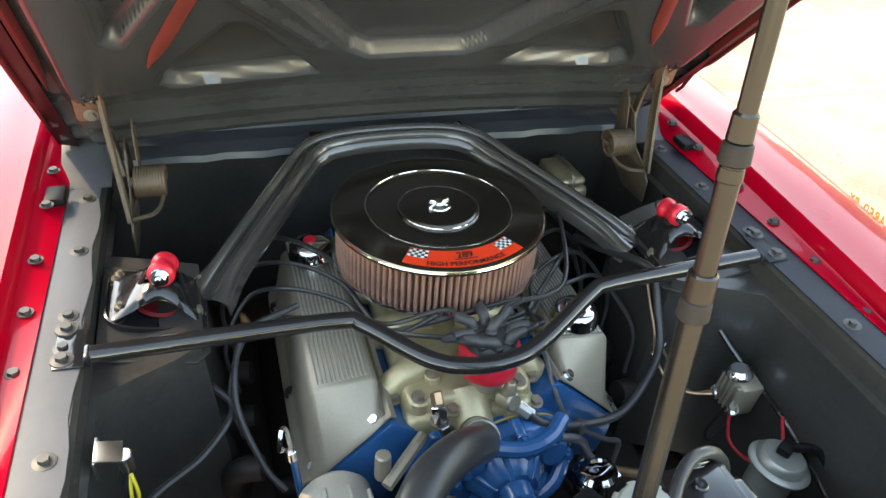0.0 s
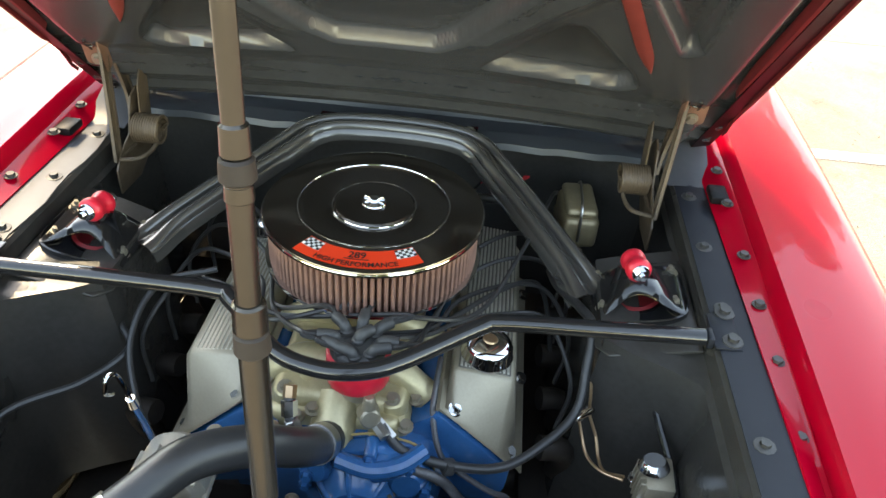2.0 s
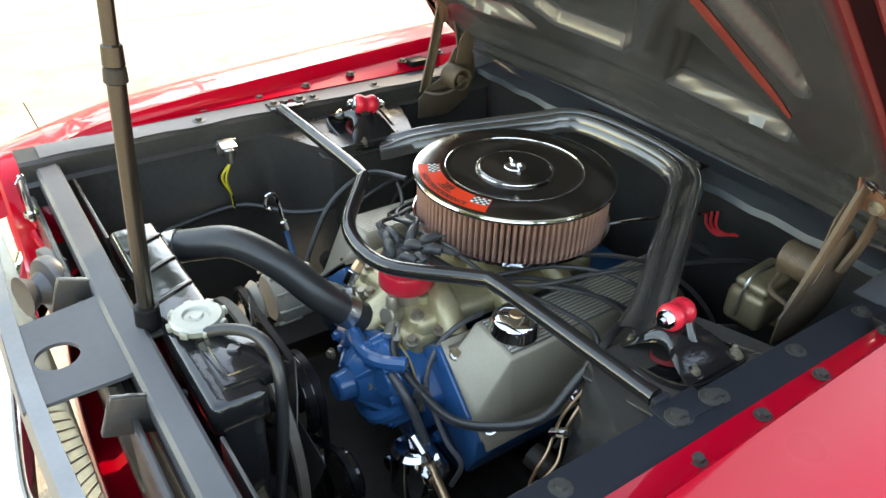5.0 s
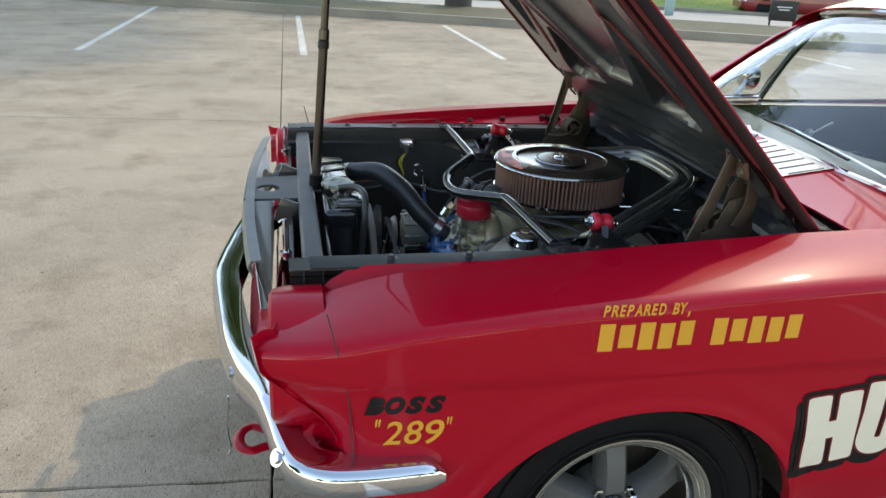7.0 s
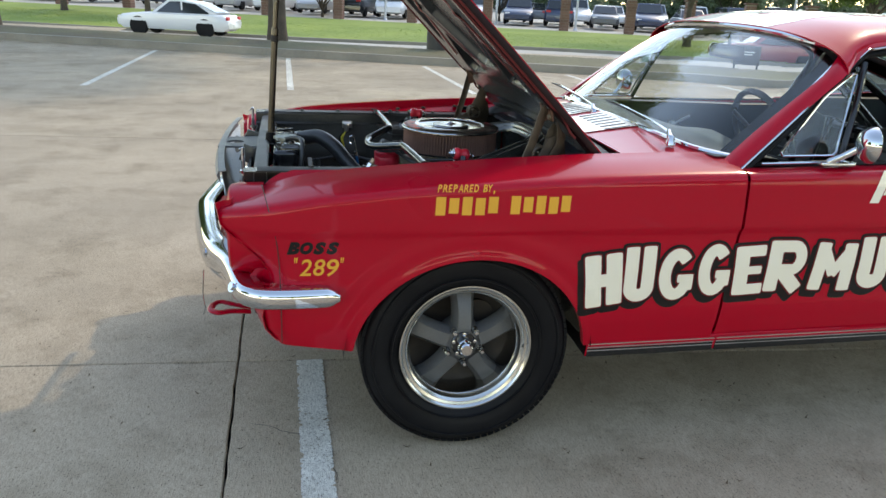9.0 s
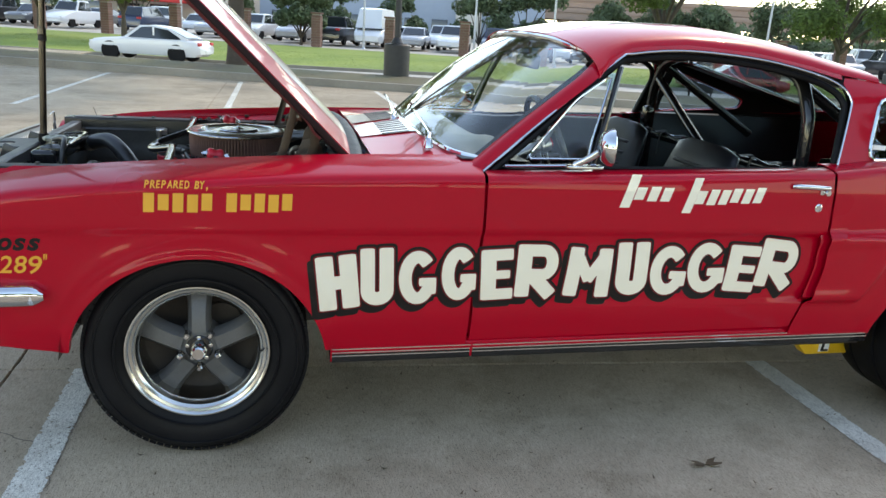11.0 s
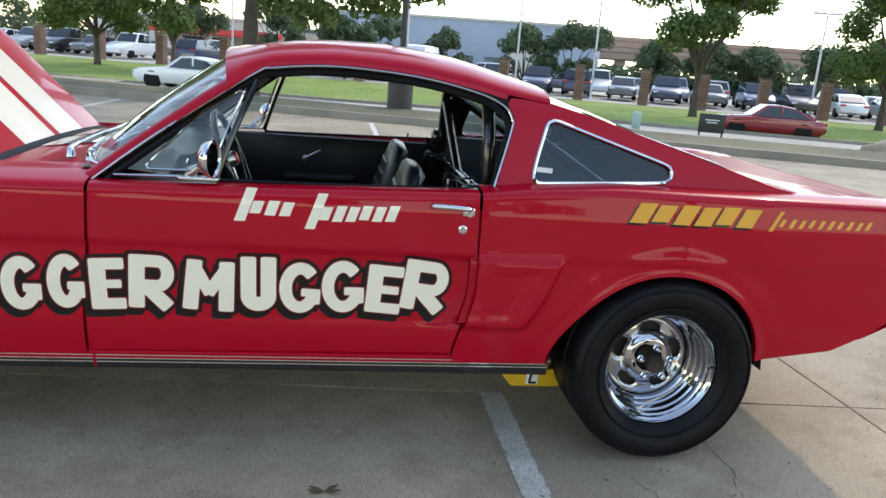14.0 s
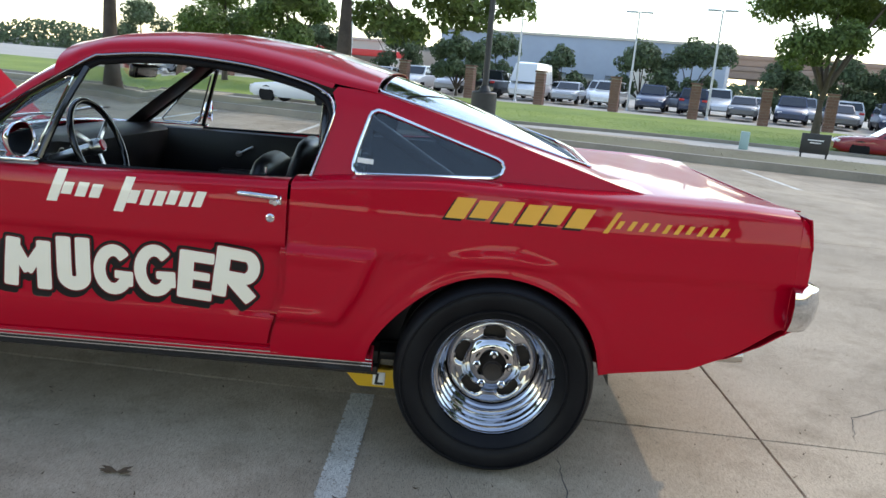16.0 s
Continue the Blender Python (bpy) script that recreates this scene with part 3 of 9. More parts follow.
    bm = bmesh.new()
    rows = []
    for k in range(4):
        rows.append([Vector((p.lerp(q, k / 3).x, side * green_y(p.lerp(q, k / 3).z), p.lerp(q, k / 3).z)) for p, q in zip(ro, rh)])
    rows.append([Vector((p.x, p.y - side * .02, p.z)) for p in rows[-1]])
    grid(bm, rows, close_v=True)
    bmesh.ops.remove_doubles(bm, verts=bm.verts, dist=.0005)
    bmesh.ops.recalc_face_normals(bm, faces=bm.faces)
    part("rear_pillar", bm, M["red"], car, smooth=50)
    bm = bmesh.new()
    grid(bm, [[Vector((p.lerp(q, k / 3).x, side * (green_y(p.lerp(q, k / 3).z) - .022), p.lerp(q, k / 3).z)) for p, q in zip(ro, rh)] for k in range(4)], close_v=True)
    bmesh.ops.remove_doubles(bm, verts=bm.verts, dist=.0005)
    part("pillar_lining", bm, M["vinyl"], car, smooth=50)
    hl = round_loop([Vector((x, side * (green_y(z) + .003), z)) for x, _, z in hole], .035)
    bm = bmesh.new()
    tube(bm, resample(hl, 60) + [resample(hl, 60)[0]], .0065, 8, 1)
    qw = part("quarter_window", bm, M["chrome"], car, "chrome-framed fixed quarter window")
    bm = bmesh.new()
    bm.faces.new([bm.verts.new(p - Vector((0, side * .008, 0))) for p in resample(hl, 60)])
    bmesh.ops.triangulate(bm, faces=bm.faces[:])
    part("pane", thick(bm, .003), M["tint"], qw, "pane coloured dark blue as its reflection").visible_shadow = False
    # strip between the rear pillar and the rear window
    bm = bmesh.new()
    rows = []
    for i in range(22):
        x = 2.275 + (3.35 - 2.275) * i / 21
        ze = lerp_table(DRIP, x) + .012
        ye = green_y(ze)
        zg = lerp_table(GLASS_EDGE, x)
        yg = .56 - .03 * step(2.9, 3.05, x)
        rows.append([Vector((x, side * (ye + (yg - ye) * k / 5), ze + (zg - ze) * math.sin(math.pi / 2 * k / 5))) for k in range(6)])
    grid(bm, rows)
    part("sail_panel", thick(bm, -.003), M["red"], car, smooth=60)
    bm = bmesh.new()
    grid(bm, [[Vector((p.x, p.y - side * .012, p.z - .014)) for p in r] for r in rows])
    part("sail_lining", bm, M["vinyl"], car, smooth=60)
    bm = bmesh.new()
    tube(bm, [(x, side * (.562 - .03 * step(2.9, 3.05, x)), lerp_table(GLASS_EDGE, x) + .006) for x in (2.28, 2.45, 2.65, 2.85, 3.01)] + [(3.03, side * .48, 1.022), (3.04, 0, 1.030)], .0055, 8, 5)
    part("rear_window_trim", bm, M["chrome"], car, "chrome trim of the rear window")
bm = bmesh.new()
rows = []
for i in range(15):
    x = 2.283 + (3.03 - 2.283) * i / 14
    yg, zg, zc = .56 - .03 * step(2.9, 3.05, x), lerp_table(GLASS_EDGE, x), smooth_table(CENTRE, x) - .004
    rows.append([Vector((x, yg * s / 6, zg + (zc - zg) * (1 - (s / 6) ** 2))) for s in range(-6, 7)])
grid(bm, rows)
part("rear_window", thick(bm, .004), M["rear_glass"], car, "sloping clear rear window", smooth=60)

# tail: boot lid, rear panel, bumper
bm = bmesh.new()
rows = []
for i in range(17):
    x = 3.02 + (3.70 - 3.02) * i / 16
    zc = lerp_table([(3.02, 1.024), (3.1, 1.0), (3.3, .975), (3.6, .948), (3.66, .945), (3.70, .93)], x)
    ze = shoulder(min(x, 3.66)) + .010
    ye = half_width(min(x, 3.66), .93) - .105
    rows.append([Vector((x, ye * s / 8, ze + (zc - ze) * (1 - abs(s / 8) ** 3))) for s in range(-8, 9)])
grid(bm, rows)
part("boot_lid", thick(bm, -.004), M["red"], car, smooth=60)
bm = bmesh.new()
rows = []
for k in range(9):
    z = .56 + .385 * k / 8
    x = 3.668 + .028 * math.sin(math.pi * k / 8) + (.02 if k > 5 else 0)
    rows.append([Vector((x, .84 * s / 6, z)) for s in range(-6, 7)])
grid(bm, rows)
part("tail_panel", thick(bm, -.003), M["red"], car)
bm = bmesh.new()
grid(bm, [[Vector((x, .835 * s / 6, z)) for s in range(-6, 7)] for x, z in ((3.752, .655), (3.735, .60), (3.668, .562), (3.60, .515), (3.50, .465), (3.36, .432), (3.12, .41), (3.0, .42))])
part("rear_valance", thick(bm, -.003), M["red"], car, smooth=50)
for side in (-1, 1):
    bm = bmesh.new()
    rows = []
    for k in range(13):
        z = .585 + .36 * k / 12
        x0 = 3.665
        x1 = 3.712 - .03 * ((z - .78) / .2) ** 2 - (.03 if z > .93 else 0)
        y = half_width(3.665, z)
        rows.append([Vector((x0, side * y, z)), Vector((x0 + .003, side * (y + .002), z)), Vector((x1, side * (y - .006), z)), Vector((x1, side * (y - .04), z))])
    grid(bm, rows)
    part("quarter_end_cap", thick(bm, -.002), M["red"], car)
    bm = bmesh.new()
    tube(bm, [(3.34, side * .60, .40), (3.58, side * .60, .395), (3.64, side * .60, .40)], .028, 12, 4)
    part("tail_pipe", bm, M["steel"], car)
bm = bmesh.new()
sec = [(0, .07), (.035, .062), (.045, .02), (.040, -.03), (.02, -.065), (-.012, -.07)]
path = [(3.655, -.862), (3.69, -.858), (3.715, -.835), (3.74, -.77), (3.755, -.5), (3.76, 0), (3.755, .5), (3.74, .77), (3.715, .835), (3.69, .858), (3.655, .862)]
line = smooth_line([(x, y, 0) for x, y in path], 5)
rows = []
for i, p in enumerate(line):
    d = (line[min(i + 1, len(line) - 1)] - line[max(0, i - 1)]).normalized()
    nrm = Vector((d.y, -d.x, 0))
    rows.append([p + nrm * a * .8 + Vector((0, 0, .655 + b)) for a, b in sec])
grid(bm, rows)
part("rear_bumper", thick(bm, -.003), M["chrome"], car, "chrome rear bumper", smooth=60)

# windscreen, cowl
WS_LOW = [(-.742, .890, .914), (-.62, .79, .926), (-.40, .745, .940), (0, .725, .946), (.40, .745, .940), (.62, .79, .926), (.742, .890, .914)]
WS_TOP = [(-.636, 1.282, 1.250), (-.52, 1.22, 1.274), (-.33, 1.19, 1.297), (0, 1.175, 1.306), (.33, 1.19, 1.297), (.52, 1.22, 1.274), (.636, 1.282, 1.250)]
low = smooth_line([(x, y, z) for y, x, z in WS_LOW], 4)
top = smooth_line([(x, y, z) for y, x, z in WS_TOP], 4)
bm = bmesh.new()
grid(bm, [[a.lerp(b, k / 6) + Vector((-.012, 0, .012)) * math.sin(math.pi * k / 6) for a, b in zip(low, top)] for k in range(7)])
ws = part("windscreen", thick(bm, .005), M["glass"], car, "curved clear windscreen", smooth=60)
ws.visible_shadow = False
bm = bmesh.new()
loop = low + list(reversed(top))
tube(bm, [p + Vector((-.006, 0, .004)) for p in loop] + [loop[0] + Vector((-.006, 0, .004))], .010, 8, 1)
part("windscreen_trim", bm, M["chrome"], car, "chrome windscreen surround")
bm = bmesh.new()
rows = []
for i in range(9):
    t = i / 8
    rows.append([])
    for y in [-.735 + 1.47 * k / 28 for k in range(29)]:
        xr = smooth_table([(-.74, .858), (-.62, .785), (-.4, .742), (0, .722), (.4, .742), (.62, .785), (.74, .858)], y)
        x = .522 + (xr - .522) * t
        rows[-1].append(Vector((x, y, .908 + .035 * t * (1 - (y / .75) ** 2) + .010 * (1 - (y / .66) ** 2))))
grid(bm, rows)
cowl = part("cowl_panel", thick(bm, -.004), M["red"], car, smooth=60)
for side in (-1, 1):
    bm = bmesh.new()
    rows = []
    for i in range(7):
        t = i / 6
        r = []
        for k in range(5):
            y = side * (.028 + .282 * k / 4)
            xr = smooth_table([(-.74, .858), (-.62, .785), (-.4, .742), (0, .722), (.4, .742), (.62, .785), (.74, .858)], y)
            r.append(Vector((.523 + (xr - .525) * t, y, .908 + .035 * t * (1 - (y / .75) ** 2) + .010 * (1 - (y / .66) ** 2) + .008)))
        rows.append(r)
    grid(bm, rows)
    part("cowl_stripe", bm, M["white_paint"], cowl, "white stripe on the cowl")
    for i in range(13):
        y = side * (.05 + .042 * i)
        xr = smooth_table([(-.74, .858), (-.62, .785), (-.4, .742), (0, .722), (.4, .742), (.62, .785), (.74, .858)], y)
        zs = [.908 + .035 * (x - .522) / (xr - .522) * (1 - (y / .75) ** 2) + .010 * (1 - (y / .66) ** 2) for x in (.60, .70)]
        slots = bmesh.new()
        box(slots, (.65, y, sum(zs) / 2 + (.0085 if abs(y) < .31 else .0005)), (.10, .005, .004), (0, math.degrees(math.atan2(zs[0] - zs[1], .10)), 0), .001)
        part("cowl_vent", slots, M["wheel_grey"], cowl)
    # wipers resting along the foot of the windscreen
    px, py = (.715, -.585) if side < 0 else (.690, .020)
    bm = bmesh.new()
    tube(bm, [(px, py, .960), (px + .008, py + .05, .972), (px + .022, py + .24, .986), (px + .040, py + .50, .996)], lambda u: .0075 - .004 * u, 8, 6, flat=.6)
    cyl(bm, (px, py, .930), (px, py, .962), .017, .012, 16, bev=.003)
    cyl(bm, (px - .004, py, .955), (px + .012, py + .045, .972), .011, .008, 12, bev=.002)
    wiper = part("wiper", bm, M["chrome"], car, "chrome wiper arm with a black blade")
    bm = bmesh.new()
    tube(bm, [(px + .030, py + .26, .977), (px + .044, py + .48, .988), (px + .056, py + .68, .990)], .0055, 6, 4, flat=.5)
    part("blade", bm, M["rubber"], wiper)
    bm = bmesh.new()
    tube(bm, [(px + .030, py + .33, .986), (px + .040, py + .48, .996), (px + .050, py + .62, .994)], .003, 6, 4)
    part("blade_bridge", bm, M["chrome"], wiper)

# ---- bonnet, raised on its hinges ----
HINGE = Vector((.455, 0, .908))
TILT = radians(43.5)


def hood_at(s, y, h):
    """A place on the raised bonnet: s forward from its rear edge, h off its skin."""
    d = Vector((-math.cos(TILT), 0, math.sin(TILT)))
    n = Vector((math.sin(TILT), 0, math.cos(TILT)))
    crown = .028 * (1 - (y / .63) ** 2) + .012 * math.sin(math.pi * min(1, max(0, s / 1.29)))
    return HINGE + d * s + n * (crown + h) + Vector((0, y, 0))


HOOD_LEN = 1.29


def hood_half(s):
    return .634 - .05 * (s / HOOD_LEN) ** 2 - .035 * step(1.0, 1.29, s)


def hood_nose(y):
    return HOOD_LEN + .05 * (1 - (y / .6) ** 2)


bm = bmesh.new()
rows = []
for i in range(25):
    t = i / 24
    r = []
    for k in range(25):
        v = -1 + 2 * k / 24
        s = t * hood_nose(v * .58)
        r.append(hood_at(s, v * hood_half(s), 0))
    rows.append(r)
grid(bm, rows)
bonnet = part("bonnet", thick(bm, -.003), M["red"], car, "red bonnet with white stripes, propped up", smooth=60)
for side in (-1, 1):
    bm = bmesh.new()
    rows = []
    for i in range(25):
        t = i / 24
        rows.append([hood_at(t * hood_nose(side * (.028 + .282 * k / 6)) * .999, side * (.028 + .282 * k / 6), .004) for k in range(7)])
    grid(bm, rows)
    part("bonnet_stripe", bm, M["white_paint"], bonnet, "broad white stripe on the bonnet", smooth=60)
    # red turned-down rim of the bonnet's edge, its shade put into the colour
    bm = bmesh.new()
    rows = []
    for i in range(25):
        s = i / 24 * HOOD_LEN
        w = hood_half(s)
        rows.append([hood_at(s, side * w, 0), hood_at(s, side * (w + .003), -.008), hood_at(s, side * (w + .001), -.020), hood_at(s, side * (w - .035), -.030)])
    grid(bm, rows)
    part("bonnet_rim", thick(bm, .0015), M["rim_shade"], bonnet, "red rim coloured near black as its shade")
# strip added at the bonnet's rear edge to keep sun off the cowl ledge
bm = bmesh.new()
rows = []
for i in range(33):
    y = .632 * (-1 + i / 16)
    p = hood_at(.002, y, -.002)
    rows.append([p + Vector((dx, 0, dz)) for dx, dz in ((0, 0), (.020, -.002), (.040, -.005), (.047, -.012))])
grid(bm, rows)
part("bonnet_seal", thick(bm, -.002), M["rubber"], bonnet, "black strip added along the rear edge to block sun", smooth=60)
# inner frame: a dark stamped sheet with openings between its ribs
bm = bmesh.new()
NS, NY = 210, 190
OPENINGS = (((.300, -.085), (.300, .085), (.335, .125), (.56, .262), (.70, .225), (1.02, .11), (1.02, -.11), (.70, -.225), (.56, -.262), (.335, -.125)),
            ((.250, .165), (.232, .40), (.262, .428), (.300, .415), (.455, .312), (.450, .285)),
            ((.405, .468), (.425, .488), (1.02, .465), (1.06, .42), (1.02, .205), (.80, .285), (.55, .395)))


def poly_inside(s, y, loop):
    """Distance to the edge of an opening, positive within it."""
    inside, best = False, 9.0
    for (s0, y0), (s1, y1) in zip(loop, loop[1:] + loop[:1]):
        if (y0 > y) != (y1 > y) and s < (s1 - s0) * (y - y0) / (y1 - y0) + s0:
            inside = not inside
        ds, dv = s1 - s0, y1 - y0
        k = max(0.0, min(1.0, ((s - s0) * ds + (y - y0) * dv) / (ds * ds + dv * dv)))
        best = min(best, math.hypot(s - s0 - ds * k, y - y0 - dv * k))
    return best if inside else -best


def rib_depth(s, y):
    """How deep the inner frame stands off the skin; shallow where it is cut away."""
    a = abs(y)
    w = hood_half(s)
    land = .034 - .006 * step(.15, .19, s) * (1 - step(.20, .24, s))
    # two rolled ridges of the rear beam
    land += .010 * math.exp(-((s - .045) / .020) ** 2) + .009 * math.exp(-((s - .115) / .022) ** 2)
    # raised beads along the ribs of the cross
    bead = abs(a - (.135 + .70 * (s - .30)))
    land += .007 * math.exp(-(bead / .016) ** 2) * step(.30, .36, s) * (1 - step(.60, .70, s))
    # the frame steps down to the turned edge
    land -= .016 * step(w - .070, w - .055, a)
    cut = max(poly_inside(s, y if k == 0 else a, loop) for k, loop in enumerate(OPENINGS))
    return land + (.006 - land) * step(-.001, .010, cut)


rows = []
for i in range(NS + 1):
    s = .004 + (HOOD_LEN - .012) * i / NS
    rows.append([hood_at(s, (hood_half(s) - .012) * (-1 + 2 * k / NY), -rib_depth(s, (hood_half(s) - .012) * (-1 + 2 * k / NY))) for k in range(NY + 1)])
grid(bm, rows)
bmesh.ops.smooth_vert(bm, verts=bm.verts[:], factor=.25, use_axis_x=True, use_axis_y=True, use_axis_z=True)
inner = part("bonnet_inner_frame", bm, M["hood_black"], bonnet, "black stamped inner frame with crossed ribs", smooth=60)
for side in (-1, 1):
    for s0, s1, y0, slope, w, mat, lift in ((.335, .84, .436, -.36, .012, "rib_red", .0035), (.29, 1.10, -.044, 0, .008, "edge_red", .018), (.10, 1.15, -.006, 0, .005, "edge_red", .010)):
        bm = bmesh.new()
        rows = []
        for i in range(41):
            s = s0 + (s1 - s0) * i / 40
            ww = w * step(0, .16, (s - s0) / (s1 - s0)) ** .5 * (1 - .3 * step(.8, 1, i / 40)) + .0008
            y = y0 + slope * (s - s0) + (hood_half(s) if y0 < 0 else 0)
            rows.append([hood_at(s, side * (y + ww * (j - 1.5) / 1.5), -rib_depth(s, y) - lift * (.3 if j in (0, 3) else 1)) for j in range(4)])
        grid(bm, rows)
        part("red_rib", thick(bm, .001), M[mat], inner, "bare red edge of the inner frame")
    for s, y in ((.205, .545), (.235, .54)):
        bm = bmesh.new()
        tube(bm, [hood_at(s + .012 * math.cos(a), side * (y + .009 * math.sin(a)), -rib_depth(s, y) - .002) for a in [math.pi * 1.5 * k / 8 for k in range(9)]], .0018, 6, 1, smooth=False)
        part("stamped_mark", bm, M["gloss_black"], inner)
# prop rod of telescoping tubes
bm = bmesh.new()
base, head = Vector((-.590, -.030, .825)), Vector((-.525, -.030, 1.80))


def rod(z):
    return base.lerp(head, (z - .825) / .975)


M["rod"] = material("bronze_grey_anodised_tube", (0.10, 0.088, 0.074), 0.25, 0.9, grain=0.15, scale=120, stain=0.2, stain_scale=9)
cyl(bm, rod(.83), rod(1.20), .0115, .0115, 20)
prop = part("prop_rod", bm, M["rod"], car, "bronze-grey telescoping prop rod under the bonnet")
for a, b, r, m in ((.815, .862, .0185, "rubber"), (1.185, 1.205, .0145, "iron"), (1.205, 1.232, .0135, "rod"), (1.315, 1.330, .0105, "rod"), (1.330, 1.348, .0128, "iron"), (1.348, 1.372, .0105, "rod")):
    bm = bmesh.new()
    cyl(bm, rod(a), rod(b), r, r * .94, 20, bev=.002)
    part("collar", bm, M[m], prop)
bm = bmesh.new()
cyl(bm, rod(1.20), rod(1.34), .0095, seg=20)
cyl(bm, rod(1.34), rod(1.80), .0078, seg=20)
part("inner_tube", bm, M["rod"], prop)

# ---- wheels ----
TYRE_F = [(.205, -.095), (.222, -.108), (.25, -.122), (.285, -.128), (.310, -.120), (.322, -.104), (.327, -.085), (.3275, -.05), (.321, -.048), (.321, -.040), (.328, -.038), (.328, .038), (.321, .040), (.321, .048),
          (.3275, .05), (.327, .085), (.322, .104), (.31, .12), (.285, .128), (.25, .122), (.222, .108), (.205, .095)]


def scaled(profile, kr, r0, kz):
    return [(r0 + (r - .205) * kr, z * kz) for r, z in profile]


def wheel_at(x, y, side, front):
    """The axle runs along y; local z points outward."""
    m = Matrix.Translation((x, y, .333)) @ Matrix.Rotation(radians(90 if side < 0 else -90), 4, "X")
    bm = bmesh.new()
    prof = scaled(TYRE_F, 1.0, .205, .92) if front else scaled(TYRE_F, 1.055, .205, 1.40)
    lathe(bm, prof, m, 72)
    wheel = part("wheel", bm, M["rubber"], car, "black street tyre on a grey five-spoke wheel" if front else "wide black drag slick on a chrome slotted wheel", smooth=50)
    if front:
        tread = bmesh.new()
        for k in range(90):
            for zz in (-.098, -.066, .066, .098):
                a = 2 * math.pi * (k + (.5 if abs(zz) < .08 else 0)) / 90
                box(tread, m @ Vector((.3235 * math.cos(a), .3235 * math.sin(a), zz)), (.008, .008, .020), (0, -math.degrees(a), 0))
        tagged(part("tread_block", tread, M["rubber"], wheel), kind="stuff")
    ring = bmesh.new()
    for rr in (.235, .292) if front else (.24, .305):
        zt = (.114 if rr < .25 else .1185) * (1 if front else 1.50) - (0 if front else .002)
        lathe(ring, [(rr - .004, zt - .002), (rr - .002, zt + .003), (rr + .002, zt + .003), (rr + .004, zt - .002)], m, 72)
    part("sidewall_rib", ring, M["rubber"], wheel)
    zo = .092 if front else .112
    bm = bmesh.new()
    inner = [(.150, -.09), (.170, -.085), (.171, zo - .055), (.173, zo - .03), (.178, zo - .024), (.181, zo - .010), (.187, zo - .006), (.190, zo - .001), (.198, zo + .002), (.201, zo + .007)] if front else \
        [(.150, -.11), (.158, zo - .135), (.160, zo - .105), (.167, zo - .100), (.169, zo - .075), (.175, zo - .070), (.177, zo - .045), (.183, zo - .040), (.185, zo - .020), (.191, zo - .016), (.193, zo - .004), (.199, zo), (.202, zo + .006)]
    lathe(bm, inner + [(.205, zo + .010), (.209, zo + .010), (.211, zo + .004), (.209, zo - .004), (.204, zo - .01), (.20, -.09)], m, 72)
    rim = part("rim", bm, M["polished_alu"] if front else M["dark_chrome"], wheel, "polished rim lip", smooth=35)
    if front:
        bm = bmesh.new()
        for k in range(5):
            r3 = m @ Matrix.Rotation(2 * math.pi * (k + .25) / 5, 4, "Z")
            rows = []
            for t in range(7):
                u = t / 6
                r = .052 + .124 * u
                w = .034 - .006 * u + .014 * u ** 3
                z = .068 - .012 * u - .034 * u * u
                rows.append([r3 @ Vector((r, s * w, z - .020 * (abs(s) > .9) - .03 * (abs(s) > 1.01))) for s in (-1.02, -1, -.6, 0, .6, 1, 1.02)])
            grid(bm, rows)
        bmesh.ops.recalc_face_normals(bm, faces=bm.faces)
        lathe(bm, [(.0, .060), (.058, .060), (.064, .055), (.068, .03), (.068, -.02)], m, 40)
        part("spoke_centre", bm, M["wheel_grey"], wheel, "grey cast five-spoke centre")
        bm = bmesh.new()
        lathe(bm, [(.182, -.03), (.178, -.02), (.12, -.045), (.0, -.05)], m, 40)
        cyl(bm, m @ Vector((.06, .05, -.05)), m @ Vector((.06, .05, -.03)), .06, seg=20)
        part("brake_drum", bm, M["iron"], wheel)
        bm = bmesh.new()
        lathe(bm, [(.040, .056), (.040, .064), (.036, .068), (.022, .069)], m, 24)
        part("hub_plate", bm, M["gloss_black"], wheel)
        bm = bmesh.new()
        lathe(bm, [(.025, .068), (.024, .088), (.021, .092), (.021, .108), (.017, .113), (0, .113)], m, 12)
        part("hub_cap", bm, M["chrome"], wheel, "chrome hub cap", smooth=25)
        for k in range(5):
            a = 2 * math.pi * (k + .75) / 5
            bm = bmesh.new()
            c = Vector((.0575 * math.cos(a), .0575 * math.sin(a), 0))
            lathe(bm, [(.0125, .058), (.0125, .066), (.010, .070), (.010, .088), (.006, .093), (0, .094)], m @ Matrix.Translation(c), 6)
            part("wheel_nut", bm, M["chrome"], wheel, smooth=25)
            bm = bmesh.new()
            a += math.pi / 5
            lathe(bm, [(.006, .066), (.006, .073), (0, .075)], m @ Matrix.Translation((.036 * math.cos(a), .036 * math.sin(a), 0)), 8)
            part("cap_screw", bm, M["chrome"], wheel)
    else:
        bm = bmesh.new()
        NA = 220
        radii = [.050, .060, .070, .078, .084] + [.088 + .003 * k for k in range(17)] + [.142, .149, .156]
        table = [(.050, .024), (.060, .026), (.070, .025), (.078, .018), (.088, .006), (.10, -.002), (.115, -.005), (.13, -.004), (.142, .000), (.149, -.004), (.156, -.020)]

        def dish(r, a):
            """The centre's face, sunk round each slot."""
            ph = (a / (2 * math.pi) * 5 + .25) % 1.0
            du, dv = (ph - .5) * 2 * math.pi * r / 5 / .040, (r - .114) / .018
            q = (abs(du) ** 3 + abs(dv) ** 3) ** (1 / 3)
            return smooth_table(table, r) - .006 * math.exp(-((q - 1) / .22) ** 2)

